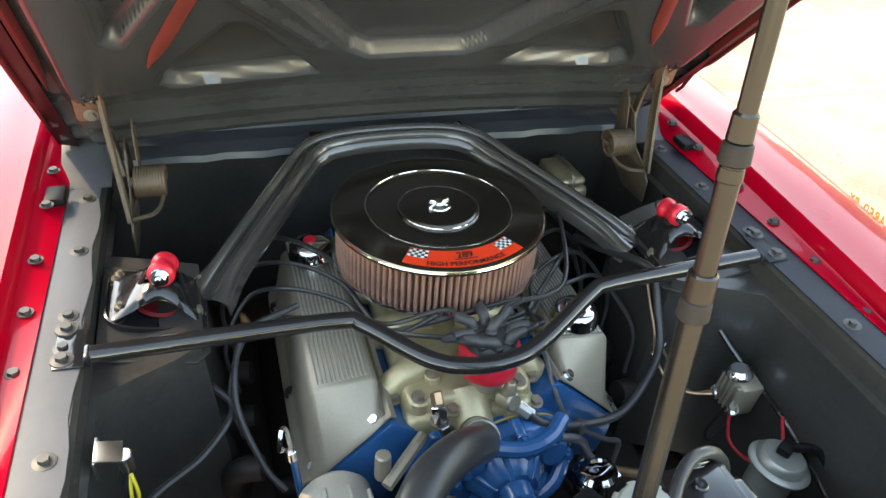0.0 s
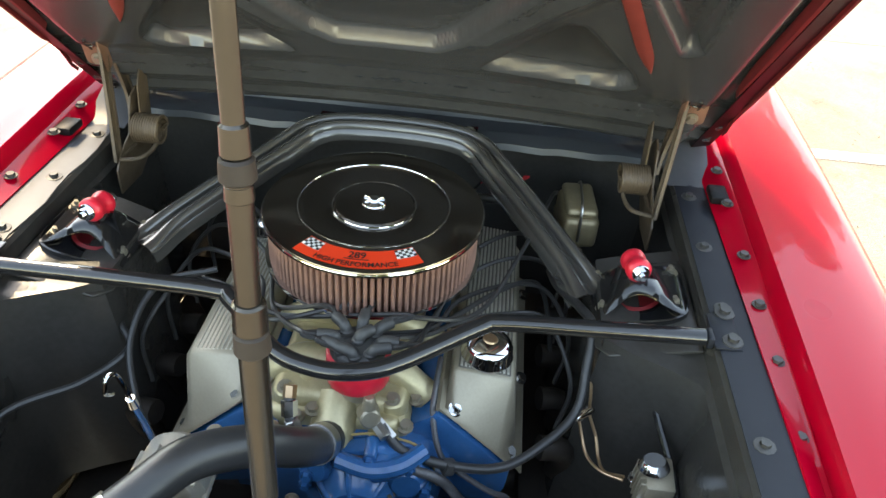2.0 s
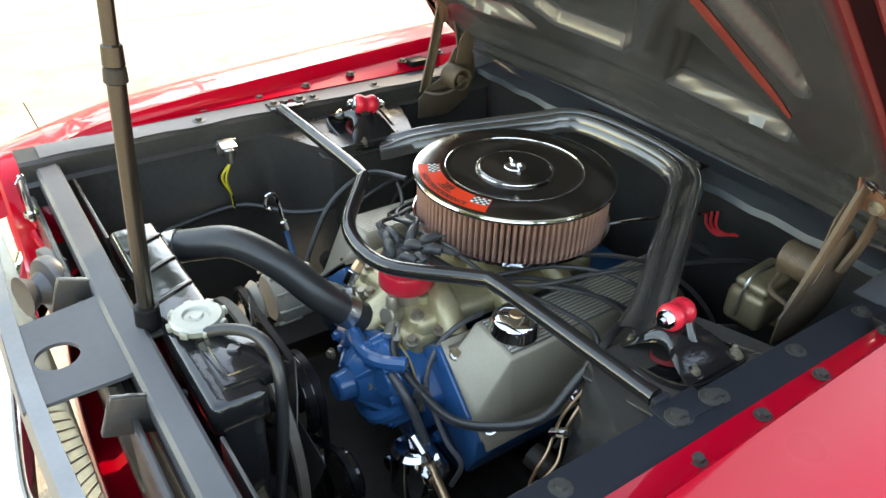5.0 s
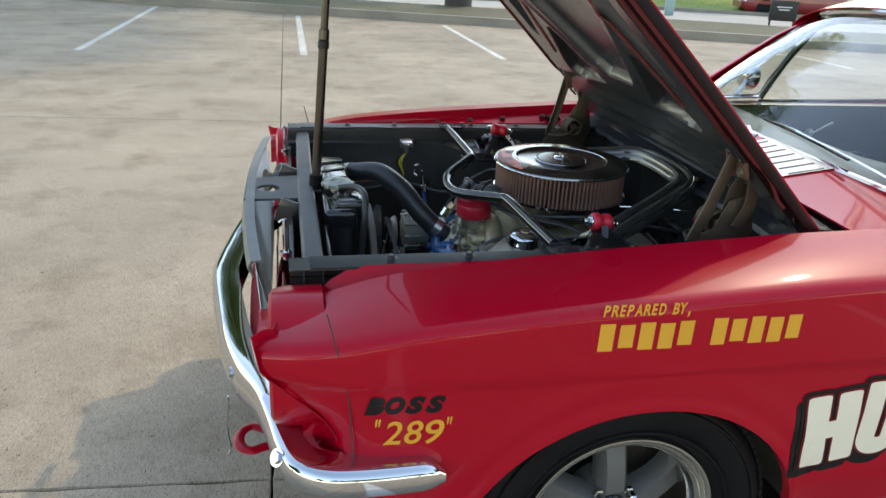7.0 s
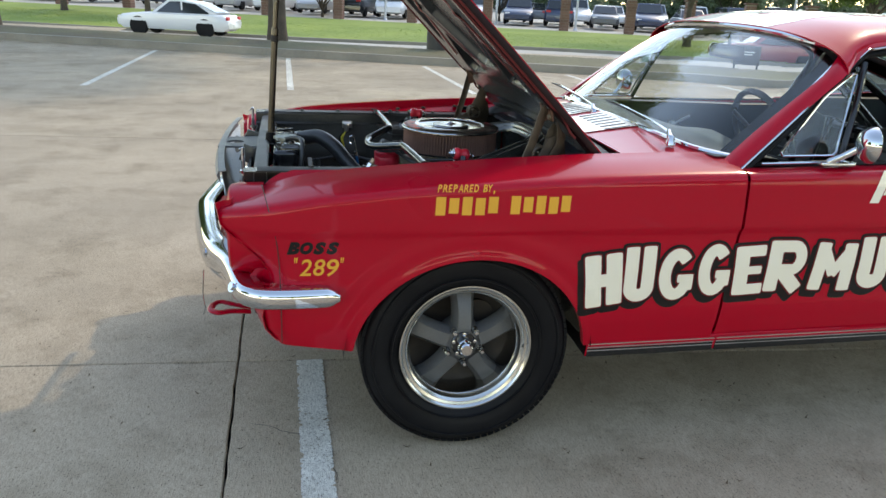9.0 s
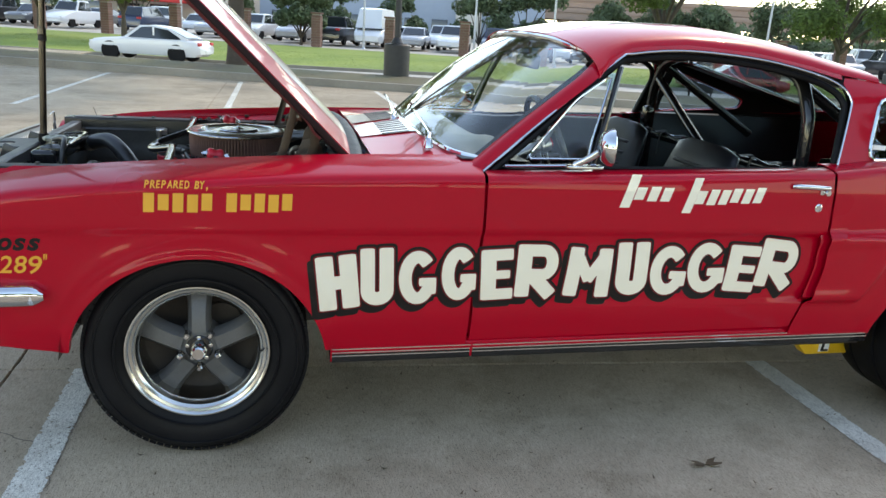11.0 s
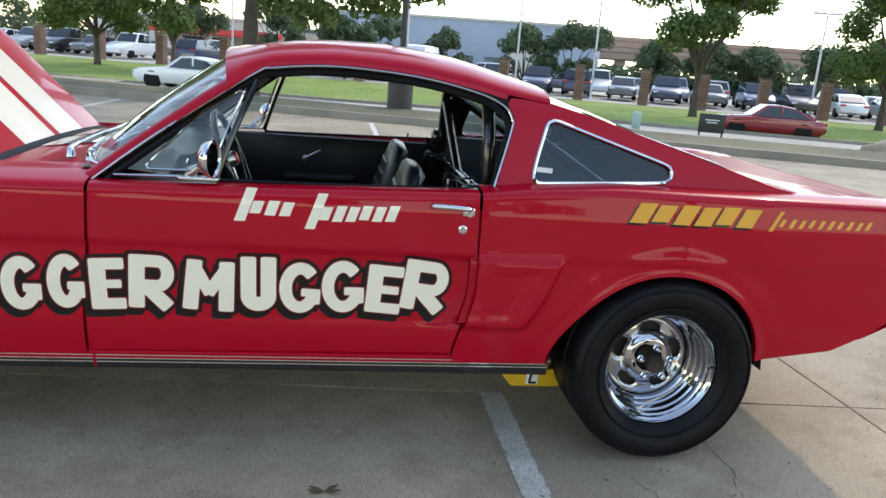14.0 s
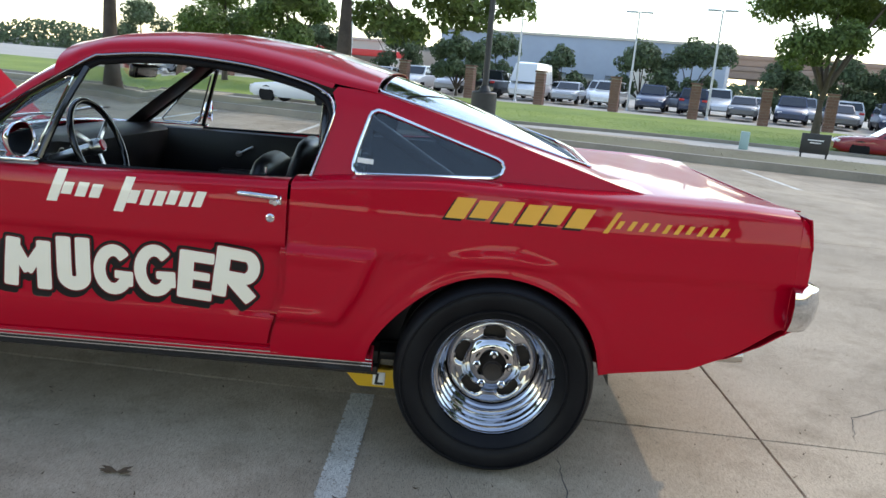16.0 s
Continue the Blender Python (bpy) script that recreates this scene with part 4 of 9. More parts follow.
        vs = [[bm.verts.new(m @ Vector((r * math.cos(2 * math.pi * k / NA), r * math.sin(2 * math.pi * k / NA), dish(r, 2 * math.pi * k / NA)))) for k in range(NA)] for r in radii]
        for i in range(len(radii) - 1):
            for k in range(NA):
                ph = ((k + .5) / NA * 5 + .25) % 1.0
                rm = (radii[i] + radii[i + 1]) / 2
                du, dv = (ph - .5) * 2 * math.pi * rm / 5 / .040, (rm - .114) / .0180
                if abs(du) ** 3 + abs(dv) ** 3 < 1:
                    continue
                bm.faces.new((vs[i][k], vs[i][(k + 1) % NA], vs[i + 1][(k + 1) % NA], vs[i + 1][k]))
        thick(bm, .010)
        part("slotted_centre", bm, M["dark_chrome"], wheel, "polished centre with five oval slots", smooth=50)
        bm = bmesh.new()
        lathe(bm, [(.180, -.03), (.12, -.03), (0, -.03)], m, 32)
        part("brake_drum", bm, M["iron"], wheel)
        bm = bmesh.new()
        lathe(bm, [(.034, .064), (.034, .080), (.031, .084), (.020, .080), (0, .080)], m, 24)
        part("hub_bore", bm, M["iron"], wheel, "dark hub bore with rusty rim")
        for k in range(5):
            a = 2 * math.pi * (k + .25) / 5
            bm = bmesh.new()
            lathe(bm, [(.014, .066), (.014, .070), (.0105, .072), (.0105, .086), (.006, .090), (0, .090)], m @ Matrix.Translation((.0575 * math.cos(a), .0575 * math.sin(a), 0)), 6)
            part("wheel_nut", bm, M["chrome"], wheel, smooth=25)
    bm = bmesh.new()
    c = m @ Vector((.195, 0, zo - .014))
    cyl(bm, c, c + (m.to_3x3() @ Vector((-.012, 0, .022))), .0035, seg=8)
    part("valve_stem", bm, M["rubber"], wheel)


for side in (-1, 1):
    wheel_at(0.0, side * .715, side, True)
    wheel_at(2.743, side * .725, side, False)
    # dark wheel houses
    for x, r in ((0.01, .39), (2.726, .40)):
        bm = bmesh.new()
        rows = []
        for i in range(25):
            a = math.pi * (.02 + .96 * i / 24)
            rows.append([Vector((x + r * math.cos(a), side * y, .31 + r * math.sin(a))) for y in (.845, .75, .60, .57)])
        grid(bm, rows)
        bm.faces.new([bm.verts.new((x + r * math.cos(math.pi * (.02 + .96 * i / 24)), side * (.56 if x > 1 else .57), .31 + r * math.sin(math.pi * (.02 + .96 * i / 24)))) for i in range(25)])
        part("wheel_house", bm, M["bay_black"], car)

# ---- engine bay: sheet metal ----
M["alu"] = material("cast_aluminium", (0.33, 0.288, 0.218), 0.38, 0.35, grain=0.18, scale=220, stain=0.2, stain_scale=10, bump=0.12)
M["groove_shade"] = material("shade_grey_between_ribs", (0.13, 0.12, 0.10), 0.6, grain=0.2, scale=150)
M["rib_bright"] = material("bare_rib_tops", (0.56, 0.53, 0.46), 0.34, 0.6, grain=0.15, scale=200)
M["gold_alu"] = material("dichromate_cast_aluminium", (0.50, 0.415, 0.235), 0.40, 0.45, grain=0.2, scale=160, stain=0.3, stain_scale=14, bump=0.15, tint=(0.48, 0.42, 0.29))
M["cream_alu"] = material("bead_blasted_aluminium", (0.46, 0.43, 0.36), 0.5, 0.2, grain=0.12, scale=180, stain=0.2, stain_scale=12, bump=0.1)
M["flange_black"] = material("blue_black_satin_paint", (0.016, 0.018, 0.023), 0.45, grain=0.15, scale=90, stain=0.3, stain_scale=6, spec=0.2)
M["ledge"] = material("dark_grey_cowl_paint", (0.050, 0.056, 0.062), 0.34, grain=0.15, scale=90, stain=0.3, stain_scale=6, spec=0.4)
M["brace"] = material("worn_gloss_black_brace", (0.070, 0.067, 0.063), 0.2, 0.35, grain=0.15, scale=90, stain=0.3, stain_scale=8, coat=0.8)
M["engine_blue"] = material("engine_blue_enamel", (0.006, 0.098, 0.26), 0.22, grain=0.15, scale=120, stain=0.25, stain_scale=16, bump=0.1, coat=0.4)
M["gasket"] = material("ochre_gasket_edge", (0.34, 0.25, 0.10), 0.7, stain=0.3, stain_scale=20)
M["red_plastic"] = material("red_plastic", (0.62, 0.015, 0.035), 0.35, grain=0.1, scale=100)
M["deep_red"] = material("dark_red_rubber", (0.16, 0.006, 0.010), 0.5, stain=0.3, stain_scale=20)
M["cap_black"] = material("black_cap_plastic", (0.045, 0.045, 0.045), 0.5, grain=0.2, scale=140)
M["braid"] = material("braided_hose", (0.10, 0.10, 0.105), 0.45, 0.4, grain=0.5, scale=400, bump=0.5)
M["copper"] = material("copper_line", (0.55, 0.36, 0.22), 0.35, 0.9, stain=0.2, stain_scale=20)
M["zinc"] = material("old_zinc_plate", (0.40, 0.37, 0.30), 0.42, 0.7, grain=0.25, scale=90, stain=0.4, stain_scale=14, tint=(0.30, 0.21, 0.12))
M["dichromate"] = material("bronze_dichromate_plate", (0.33, 0.27, 0.17), 0.4, 0.5, grain=0.25, scale=90, stain=0.35, stain_scale=14)
M["rust"] = material("brown_rusted_steel", (0.080, 0.056, 0.037), 0.5, 0.15, grain=0.35, scale=80, stain=0.4, stain_scale=12, bump=0.2)
M["hinge_brown"] = material("brown_primer_plate", (0.17, 0.085, 0.055), 0.5, 0.1, grain=0.3, scale=80, stain=0.35, stain_scale=14)
M["pleat"] = material("oiled_cotton_pleats", (0.21, 0.108, 0.082), 0.85, grain=0.3, scale=120, stain=0.2, stain_scale=14, bump=0.2)
M["decal_red"] = material("orange_red_decal", (0.80, 0.045, 0.015), 0.35)
M["decal_black"] = material("black_decal_ink", (0.012, 0.012, 0.012), 0.4)
M["decal_white"] = material("white_decal_ink", (0.82, 0.82, 0.80), 0.4)
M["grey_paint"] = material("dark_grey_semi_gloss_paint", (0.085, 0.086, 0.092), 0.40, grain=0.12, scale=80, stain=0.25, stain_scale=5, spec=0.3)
M["yellow_wire"] = material("yellow_wire", (0.6, 0.48, 0.03), 0.5)
M["red_wire"] = material("red_wire", (0.55, 0.02, 0.03), 0.5)
M["yellow_paint"] = material("yellow_paint", (0.72, 0.42, 0.02), 0.5, stain=0.2, stain_scale=8)
M["pale_blue_rubber"] = material("faded_blue_rubber", (0.12, 0.16, 0.26), 0.6, stain=0.3, stain_scale=20)
M["tan_belt"] = material("worn_grey_fan_shroud", (0.17, 0.15, 0.12), 0.5, grain=0.2, scale=60)
M["amber"] = material("amber_yellow_lettering", (0.72, 0.34, 0.03), 0.4, stain=0.05, stain_scale=5)

for side in (-1, 1):
    # inner wing with the bulge of the spring tower
    bm = bmesh.new()
    rows = []
    for i in range(45):
        x = -.66 + 1.12 * i / 44
        b = step(-.17, -.065, x) * (1 - step(.125, .19, x))
        r = [Vector((x, side * .622, .846)), Vector((x, side * .600, .8455)), Vector((x, side * .562, .845)), Vector((x, side * .557, .840)), Vector((x, side * .555, .806)), Vector((x, side * (.550 - .02 * b), .801))]
        for k in range(1, 13):
            z = .800 - .41 * (k - 1) / 11
            bulge = .150 * b + .035 * (k / 12)
            wave = .012 * math.exp(-((z - .66) / .05) ** 2) * (1 - b) * (1 if x < -.2 else 0)
            r.append(Vector((x, side * (.557 - bulge - wave), z)))
        rows.append(r)
    grid(bm, rows)
    wing = part("inner_wing", thick(bm, -.003), M["bay_black"], car, "black painted inner wing with spring tower", smooth=40)
    bm = bmesh.new()
    rows = []
    for i in range(23):
        x = -.62 + 1.06 * i / 22
        wob = .004 * math.sin(i * 1.7) if side > 0 else 0
        rows.append([Vector((x, side * (.560 + wob), .8485)), Vector((x, side * .590, .8505)), Vector((x, side * .621, .849))])
    grid(bm, rows)
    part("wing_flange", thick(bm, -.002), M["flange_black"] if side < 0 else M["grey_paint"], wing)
    bm = bmesh.new()
    plate(bm, [(-.095, -.050), (-.095, .092), (.135, .092), (.135, -.055), (.11, -.070), (-.07, -.070)], .006, Matrix.Translation((0, side * .462, .791)) @ Matrix.Diagonal((1, side, 1, 1)) @ Matrix.Rotation(radians(13), 4, "X"), .002)
    part("tower_top", bm, M["bay_black"], wing)
    for x in (-.46, -.30, -.10, -.03, .135, .30):
        bm = bmesh.new()
        bolt(bm, (x, side * .582, .851), r=.0075, h=.008)
        lathe(bm, [(.015, 0), (.0145, .002), (.007, .003)], Matrix.Translation((x, side * .582, .8505)), 10)
        part("bolt", bm, M["bolt"], wing, smooth=25)
    for x in (-.52, -.27, -.138, -.02, .10, .25, .36):
        bm = bmesh.new()
        bolt(bm, (x, side * .638, smooth_table(SHOULDER, x) - .002), r=.008, h=.007)
        part("bolt", bm, M["bolt"], car, smooth=25)
    bm = bmesh.new()
    box(bm, (.285, side * .628, .872), (.05, .034, .016), bevel=.004)
    part("bonnet_bump_stop", bm, M["rubber"], car)
    # raised rear end of the flange by the cowl
    bm = bmesh.new()
    rows = []
    for i in range(7):
        t = i / 6
        x = .34 + .16 * t
        rows.append([Vector((x, side * y, .849 + .05 * step(0, 1, t) * k)) for y, k in ((.545, .4), (.56, 1), (.60, 1.05), (.632, .9))])
    grid(bm, rows)
    part("cowl_corner", thick(bm, -.003), M["grey_paint"], car)
    # spring tower cap: a dished plate, a draped saddle and the red damper bush
    m = Matrix.Translation((.036, side * .466, .799)) @ Matrix.Diagonal((1, side, 1, 1)) @ Matrix.Rotation(radians(13), 4, "X")
    loop = round_loop([Vector(p) for p in ((-.066, -.066, 0), (.072, -.078, 0), (.078, .078, 0), (-.048, .082, 0), (-.070, .05, 0))], .035, 8)
    loop = resample(loop, 64)
    ctr = Vector((.005, .003, 0))
    bm = bmesh.new()
    rows = []
    for f, z in ((.97, -.003), (1.0, .0), (1.0, .008), (.965, .0095), (.925, .005), (.70, .0045), (.45, .0045), (.34, .0035)):
        rows.append([m @ (ctr + (p - ctr) * f + Vector((0, 0, z))) for p in loop])
    grid(bm, rows, close_v=True)
    bmesh.ops.recalc_face_normals(bm, faces=bm.faces)
    tower = part("tower_cap", bm, M["gloss_black"], car, "glossy black tower cap plate", smooth=50)
    bm = bmesh.new()
    lathe(bm, [(.0, .004), (.030, .004), (.034, .011), (.040, .008)], m, 28)
    part("spring_seat", bm, M["deep_red"], tower)
    bm = bmesh.new()
    rows = []
    for i in range(33):
        v = -1 + 2 * i / 32
        y = .070 * v
        bell = math.cos(math.pi / 2 * v) ** 2
        z = .006 + .046 * bell ** .75
        w = .052 - .026 * bell
        f = .004 + .010 * (1 - bell)
        rows.append([m @ Vector((x, y, zz)) for x, zz in ((-w - .004, z - .016 * bell - .001), (-w, z - .004 * bell), (-w + .008, z), (0, z + .003 * bell), (w - .008, z), (w, z - .004 * bell), (w + .004, z - .016 * bell - .001))])
    grid(bm, rows)
    part("saddle", thick(bm, -.004), M["gloss_black"], tower, smooth=60)
    # upright strap on each side of the bush
    for dy in (-.030, .030):
        bm = bmesh.new()
        tube(bm, [m @ Vector((-.004, dy * 1.5, .018)), m @ Vector((.0, dy * 1.05, .042)), m @ Vector((.003, dy * .75, .066))], .008, 8, 5, flat=.3)
        part("strap", bm, M["gloss_black"], tower)
    for sx, sy in ((-.030, -.058), (.050, -.060), (-.030, .058), (.052, .062)):
        bm = bmesh.new()
        bolt(bm, m @ Vector((sx, sy, .008)), m.to_3x3() @ Vector((0, 0, 1)), r=.0085, h=.011)
        cyl(bm, m @ Vector((sx, sy, .016)), m @ Vector((sx, sy, .026)), .0038, seg=8)
        part("nut", bm, M["zinc"], tower, smooth=25)
    bm = bmesh.new()
    ax = Vector((.026, -side * .004, -.004))
    c0 = m @ Vector((0, 0, .072))
    mm, h = axis_matrix(c0 - ax, c0 + ax)
    lathe(bm, [(0, 0), (.013, 0), (.0175, .003), (.0205, .007), (.0205, .016), (.0185, .020), (.0165, h / 2), (.0185, h - .020), (.0205, h - .016), (.0205, h - .007), (.0175, h - .003), (.013, h), (0, h)], mm, 32)
    bush = part("damper_bush", bm, M["red_plastic"], tower, "bright red damper bush")
    for k in (-1, 1):
        bm = bmesh.new()
        cyl(bm, c0 + ax * k * .98, c0 + ax * k * 1.12, .0145, seg=20, bev=.001)
        cyl(bm, c0 + ax * k * 1.12, c0 + ax * k * 1.48, .0095, seg=6)
        cyl(bm, c0 + ax * k * 1.48, c0 + ax * k * 1.66, .0048, seg=10)
        part("bush_nut", bm, M["chrome"], bush, smooth=25)
    bm = bmesh.new()
    box(bm, c0 + Vector((0, 0, -.020)), (.030, .022, .016), (side * 13, 0, 0), .004)
    part("bush_mount", bm, M["satin_black"], bush)
    # bonnet hinge: base plate, two arms, bonnet plate and a heavy coil spring
    mh = Matrix(((1, 0, 0, 0), (0, 0, side, side * .505), (0, 1, 0, 0), (0, 0, 0, 1)))
    bm = bmesh.new()
    plate(bm, [(.215, .775), (.30, .770), (.36, .80), (.385, .86), (.375, .915), (.345, .945), (.315, .935), (.300, .905), (.285, .870), (.240, .850), (.215, .825)], .004, mh, .001)
    hinge = part("bonnet_hinge", bm, M["rust"], car, "rusty brown bonnet hinge with coil spring")
    for pts, w, y in ((((.232, .838), (.262, .935), (.290, 1.045)), .013, .512), (((.335, .875), (.352, .930), (.345, 1.000)), .014, .520)):
        bm = bmesh.new()
        line = smooth_line([(x, 0, z) for x, z in pts], 8)
        rows = []
        for i, p in enumerate(line):
            d = (line[min(i + 1, len(line) - 1)] - line[max(0, i - 1)]).normalized()
            n2 = Vector((-d.z, 0, d.x))
            yy = y + .018 * (i / (len(line) - 1))
            rows.append([Vector((p.x, side * yy, p.z)) + n2 * w * a + Vector((0, side * b, 0)) for a, b in ((-1, -.006), (-1, 0), (-.7, .002), (.7, .002), (1, 0), (1, -.006))])
        grid(bm, rows)
        part("hinge_arm", thick(bm, .0025), M["rust"], hinge)
    mp = Matrix.Translation((.297, side * .546, 1.034)) @ Matrix.Rotation(radians(76), 4, "Y")
    bm = bmesh.new()
    lp = round_loop([Vector(p) for p in ((-.036, -.024, 0), (.036, -.024, 0), (.036, .024, 0), (-.036, .024, 0))], .010)
    plate(bm, [(p.x, p.y) for p in lp], .004, mp, .001)
    box(bm, mp @ Vector((0, -side * .022, -.010)), (.070, .003, .022), (0, 74, 0), .001)
    part("hinge_plate", bm, M["hinge_brown"], hinge)
    for dx in (-.020, .022):
        bm = bmesh.new()
        bolt(bm, mp @ Vector((dx, 0, -.001)), (-.96, 0, -.28), .0085, .008)
        part("bolt", bm, M["zinc"], hinge, smooth=25)
    bm = bmesh.new()
    pts = []
    turns = 11
    for k in range(turns * 14 + 1):
        a = 2 * math.pi * k / 14
        pts.append((.300 + .026 * math.cos(a), side * (.446 + .052 * k / (turns * 14)), .878 + .026 * math.sin(a)))
    tube(bm, [(.300, side * .446, .878), (.315, side * .446, .878)] + pts + [(.300, side * .500, .845), (.245, side * .508, .842)], .0039, 6, 1, smooth=False)
    part("coil_spring", bm, M["rust"], hinge)
    bm = bmesh.new()
    cyl(bm, (.300, side * .450, .878), (.300, side * .506, .878), .012, .012, 14, bev=.002)
    tube(bm, [(.300, side * .452, .868), (.27, side * .456, .850), (.238, side * .470, .846), (.232, side * .505, .842)], .0042, 8, 5)
    part("spring_hook", bm, M["rust"], hinge)
    bm = bmesh.new()
    plate(bm, [(.300, .862), (.352, .880), (.362, .965), (.335, .985), (.318, .960)], .003, Matrix(((1, 0, 0, 0), (0, 0, side, side * .488), (0, 1, 0, 0), (0, 0, 0, 1))), .001)
    part("spring_arm", bm, M["rust"], hinge)

# firewall and cowl ledge
bm = bmesh.new()
rows = []
for i in range(25):
    y = -.56 + 1.12 * i / 24
    dent = .03 * math.exp(-((abs(y) - .33) / .06) ** 2)
    rows.append([Vector((.458, y, .858)), Vector((.462, y, .83)), Vector((.475 + dent, y, .76)), Vector((.478 + dent, y, .66)), Vector((.480, y, .55)), Vector((.52, y, .40))])
grid(bm, rows)
firewall = part("firewall", thick(bm, .004), M["bay_black"], car, "black firewall", smooth=50)
bm = bmesh.new()
rows = []
for i in range(33):
    y = -.60 + 1.2 * i / 32
    d = .010 * step(.50, .46, abs(y))
    wob = .004 * math.sin(i * 2.1)
    rows.append([Vector((.418 + wob, y, .846)), Vector((.422 + wob, y, .857)), Vector((.462, y, .862)), Vector((.470, y, .861 - d)), Vector((.530, y, .864 - d)), Vector((.538, y, .874)), Vector((.60, y, .884)), Vector((.62, y, .905))])
grid(bm, rows)
part("cowl_ledge", thick(bm, -.003), M["ledge"], firewall, "dark grey cowl ledge")
for y in (-.332, .330):
    bm = bmesh.new()
    box(bm, (.535, y, .872), (.040, .050, .010), (0, -6, 0), .003)
    cyl(bm, (.545, y, .876), (.545, y, .884), .006, seg=10, bev=.002)
    part("rubber_buffer", bm, M["pale_blue_rubber"], firewall, "faded blue rubber buffer")
for k in range(3):
    bm = bmesh.new()
    tube(bm, [(.425, -.205 - .012 * k, .800 + .006 * k), (.405, -.225 - .010 * k, .788 + .004 * k), (.400, -.255 - .006 * k, .782 + .005 * k), (.425, -.275 - .004 * k, .786)], .0028, 6, 6)
    part("firewall_wire", bm, M["red_wire"], firewall)

# brace from the towers to the cowl: a channel with two rolled ribs
bm = bmesh.new()
pts = [(.045, .398, .792), (.075, .378, .798), (.16, .322, .818), (.33, .212, .852), (.385, .172, .865), (.412, .115, .871), (.420, 0, .873), (.412, -.115, .871), (.385, -.172, .865), (.33, -.212, .852), (.16, -.322, .818), (.075, -.378, .798),
       (.045, -.398, .792)]
line = smooth_line(pts, 8)
rows = []
for i, p in enumerate(line):
    d = (line[min(i + 1, len(line) - 1)] - line[max(0, i - 1)]).normalized()
    sidev = d.cross(Vector((0, 0, 1))).normalized()
    up = sidev.cross(d)
    foot = math.exp(-((abs(p.y) - .40) / .028) ** 2)
    w = .028 + .014 * foot
    hr = 1 - .75 * foot
    sec = [(-1.06, -.020), (-1, -.002), (-.90, .0)] + [(-.58 + .30 * math.cos(a), .002 + .013 * math.sin(a) * hr) for a in [math.pi * (1 - k / 6) for k in range(7)]] + \
          [(0, .0)] + [(.58 + .30 * math.cos(a), .002 + .013 * math.sin(a) * hr) for a in [math.pi * (1 - k / 6) for k in range(7)]] + [(.90, .0), (1, -.002), (1.06, -.020)]
    rows.append([p + sidev * w * a + up * h for a, h in sec])
grid(bm, rows)
brace = part("cowl_brace", thick(bm, -.003), M["brace"], car, "glossy black ribbed cowl brace", smooth=50)
bm = bmesh.new()
rows = []
for i in range(13):
    y = -.165 + .33 * i / 12
    rows.append([Vector((.415, y, .869)), Vector((.432, y, .872)), Vector((.458 - .004 * (i % 3 == 1), y, .871))])
grid(bm, rows)
part("brace_flange", thick(bm, -.003), M["gloss_black"], brace)
for y in (-.149, -.053, .032, .119):
    bm = bmesh.new()
    bolt(bm, (.430 + .006 * (abs(y) < .1), y, .875), r=.009, h=.008)
    part("bolt", bm, M["zinc"], brace, smooth=25)

# cross bar between the inner wings
bm = bmesh.new()
tube(bm, [(-.103, -.540, .852), (-.115, -.36, .853), (-.124, -.240, .853), (-.135, -.205, .848), (-.20, -.10, .825), (-.222, -.045, .818), (-.225, .02, .818), (-.205, .085, .826), (-.135, .165, .845), (-.118, .20, .848), (-.118, .36, .850),
          (-.122, .545, .852)], .0135, 14, 8)
bar = part("cross_bar", bm, M["gloss_black"], car, "glossy black bent tube brace across the engine")
for side, x in ((-1, -.103), (1, -.122)):
    bm = bmesh.new()
    box(bm, (x + .016, side * .572, .8525), (.078, .040, .004), bevel=.001)
    box(bm, (x, side * .548, .851), (.028, .010, .020), bevel=.003)
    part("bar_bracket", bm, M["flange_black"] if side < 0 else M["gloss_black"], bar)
    for dx in (-.006, .058):
        bm = bmesh.new()
        bolt(bm, (x + dx, side * .580, .8545), r=.0085, h=.009)
        lathe(bm, [(.016, 0), (.0155, .002), (.008, .003)], Matrix.Translation((x + dx, side * .580, .8545)), 10)
        part("bolt", bm, M["bolt"], bar, smooth=25)

# ---- engine ----
bm = bmesh.new()
plate(bm, [(-.20, .40), (.20, .40), (.20, .50), (.24, .56), (.13, .66), (.08, .60), (-.08, .60), (-.13, .66), (-.24, .56), (-.20, .50)], .56, Matrix(((0, 0, 1, -.14), (1, 0, 0, 0), (0, 1, 0, 0), (0, 0, 0, 1))), .006)
engine = part("engine_block", bm, M["engine_blue"], car, "blue painted V8 engine block")
PUMP_Y = -.045
FRONT = Matrix(((0, 0, -1, 0), (1, 0, 0, 0), (0, 1, 0, 0), (0, 0, 0, 1)))
bm = bmesh.new()
plate(bm, [(.13, .46), (.135, .60), (.09, .655), (-.06, .665), (-.125, .635), (-.165, .60), (-.150, .52), (-.10, .455)], .075, Matrix.Translation((-.135, -.02, 0)) @ FRONT, .008)
pump = part("timing_cover", bm, M["engine_blue"], engine, "blue cast timing cover", smooth=35)
bm = bmesh.new()
plate(bm, [(.085, .50), (.09, .585), (.055, .645), (-.02, .668), (-.085, .655), (-.115, .61), (-.105, .535), (-.04, .485)], .030, Matrix.Translation((-.212, 0, 0)) @ FRONT, .009)
cyl(bm, (-.235, -.005, .575), (-.285, -.005, .575), .072, .050, 28, bev=.010)
cyl(bm, (-.275, -.005, .575), (-.315, -.005, .575), .030, .026, 24, bev=.004)
cyl(bm, (-.235, -.075, .615), (-.262, -.078, .618), .036, .030, 22, bev=.008)
cyl(bm, (-.225, .060, .620), (-.262, .066, .628), .030, .026, 20, bev=.006)
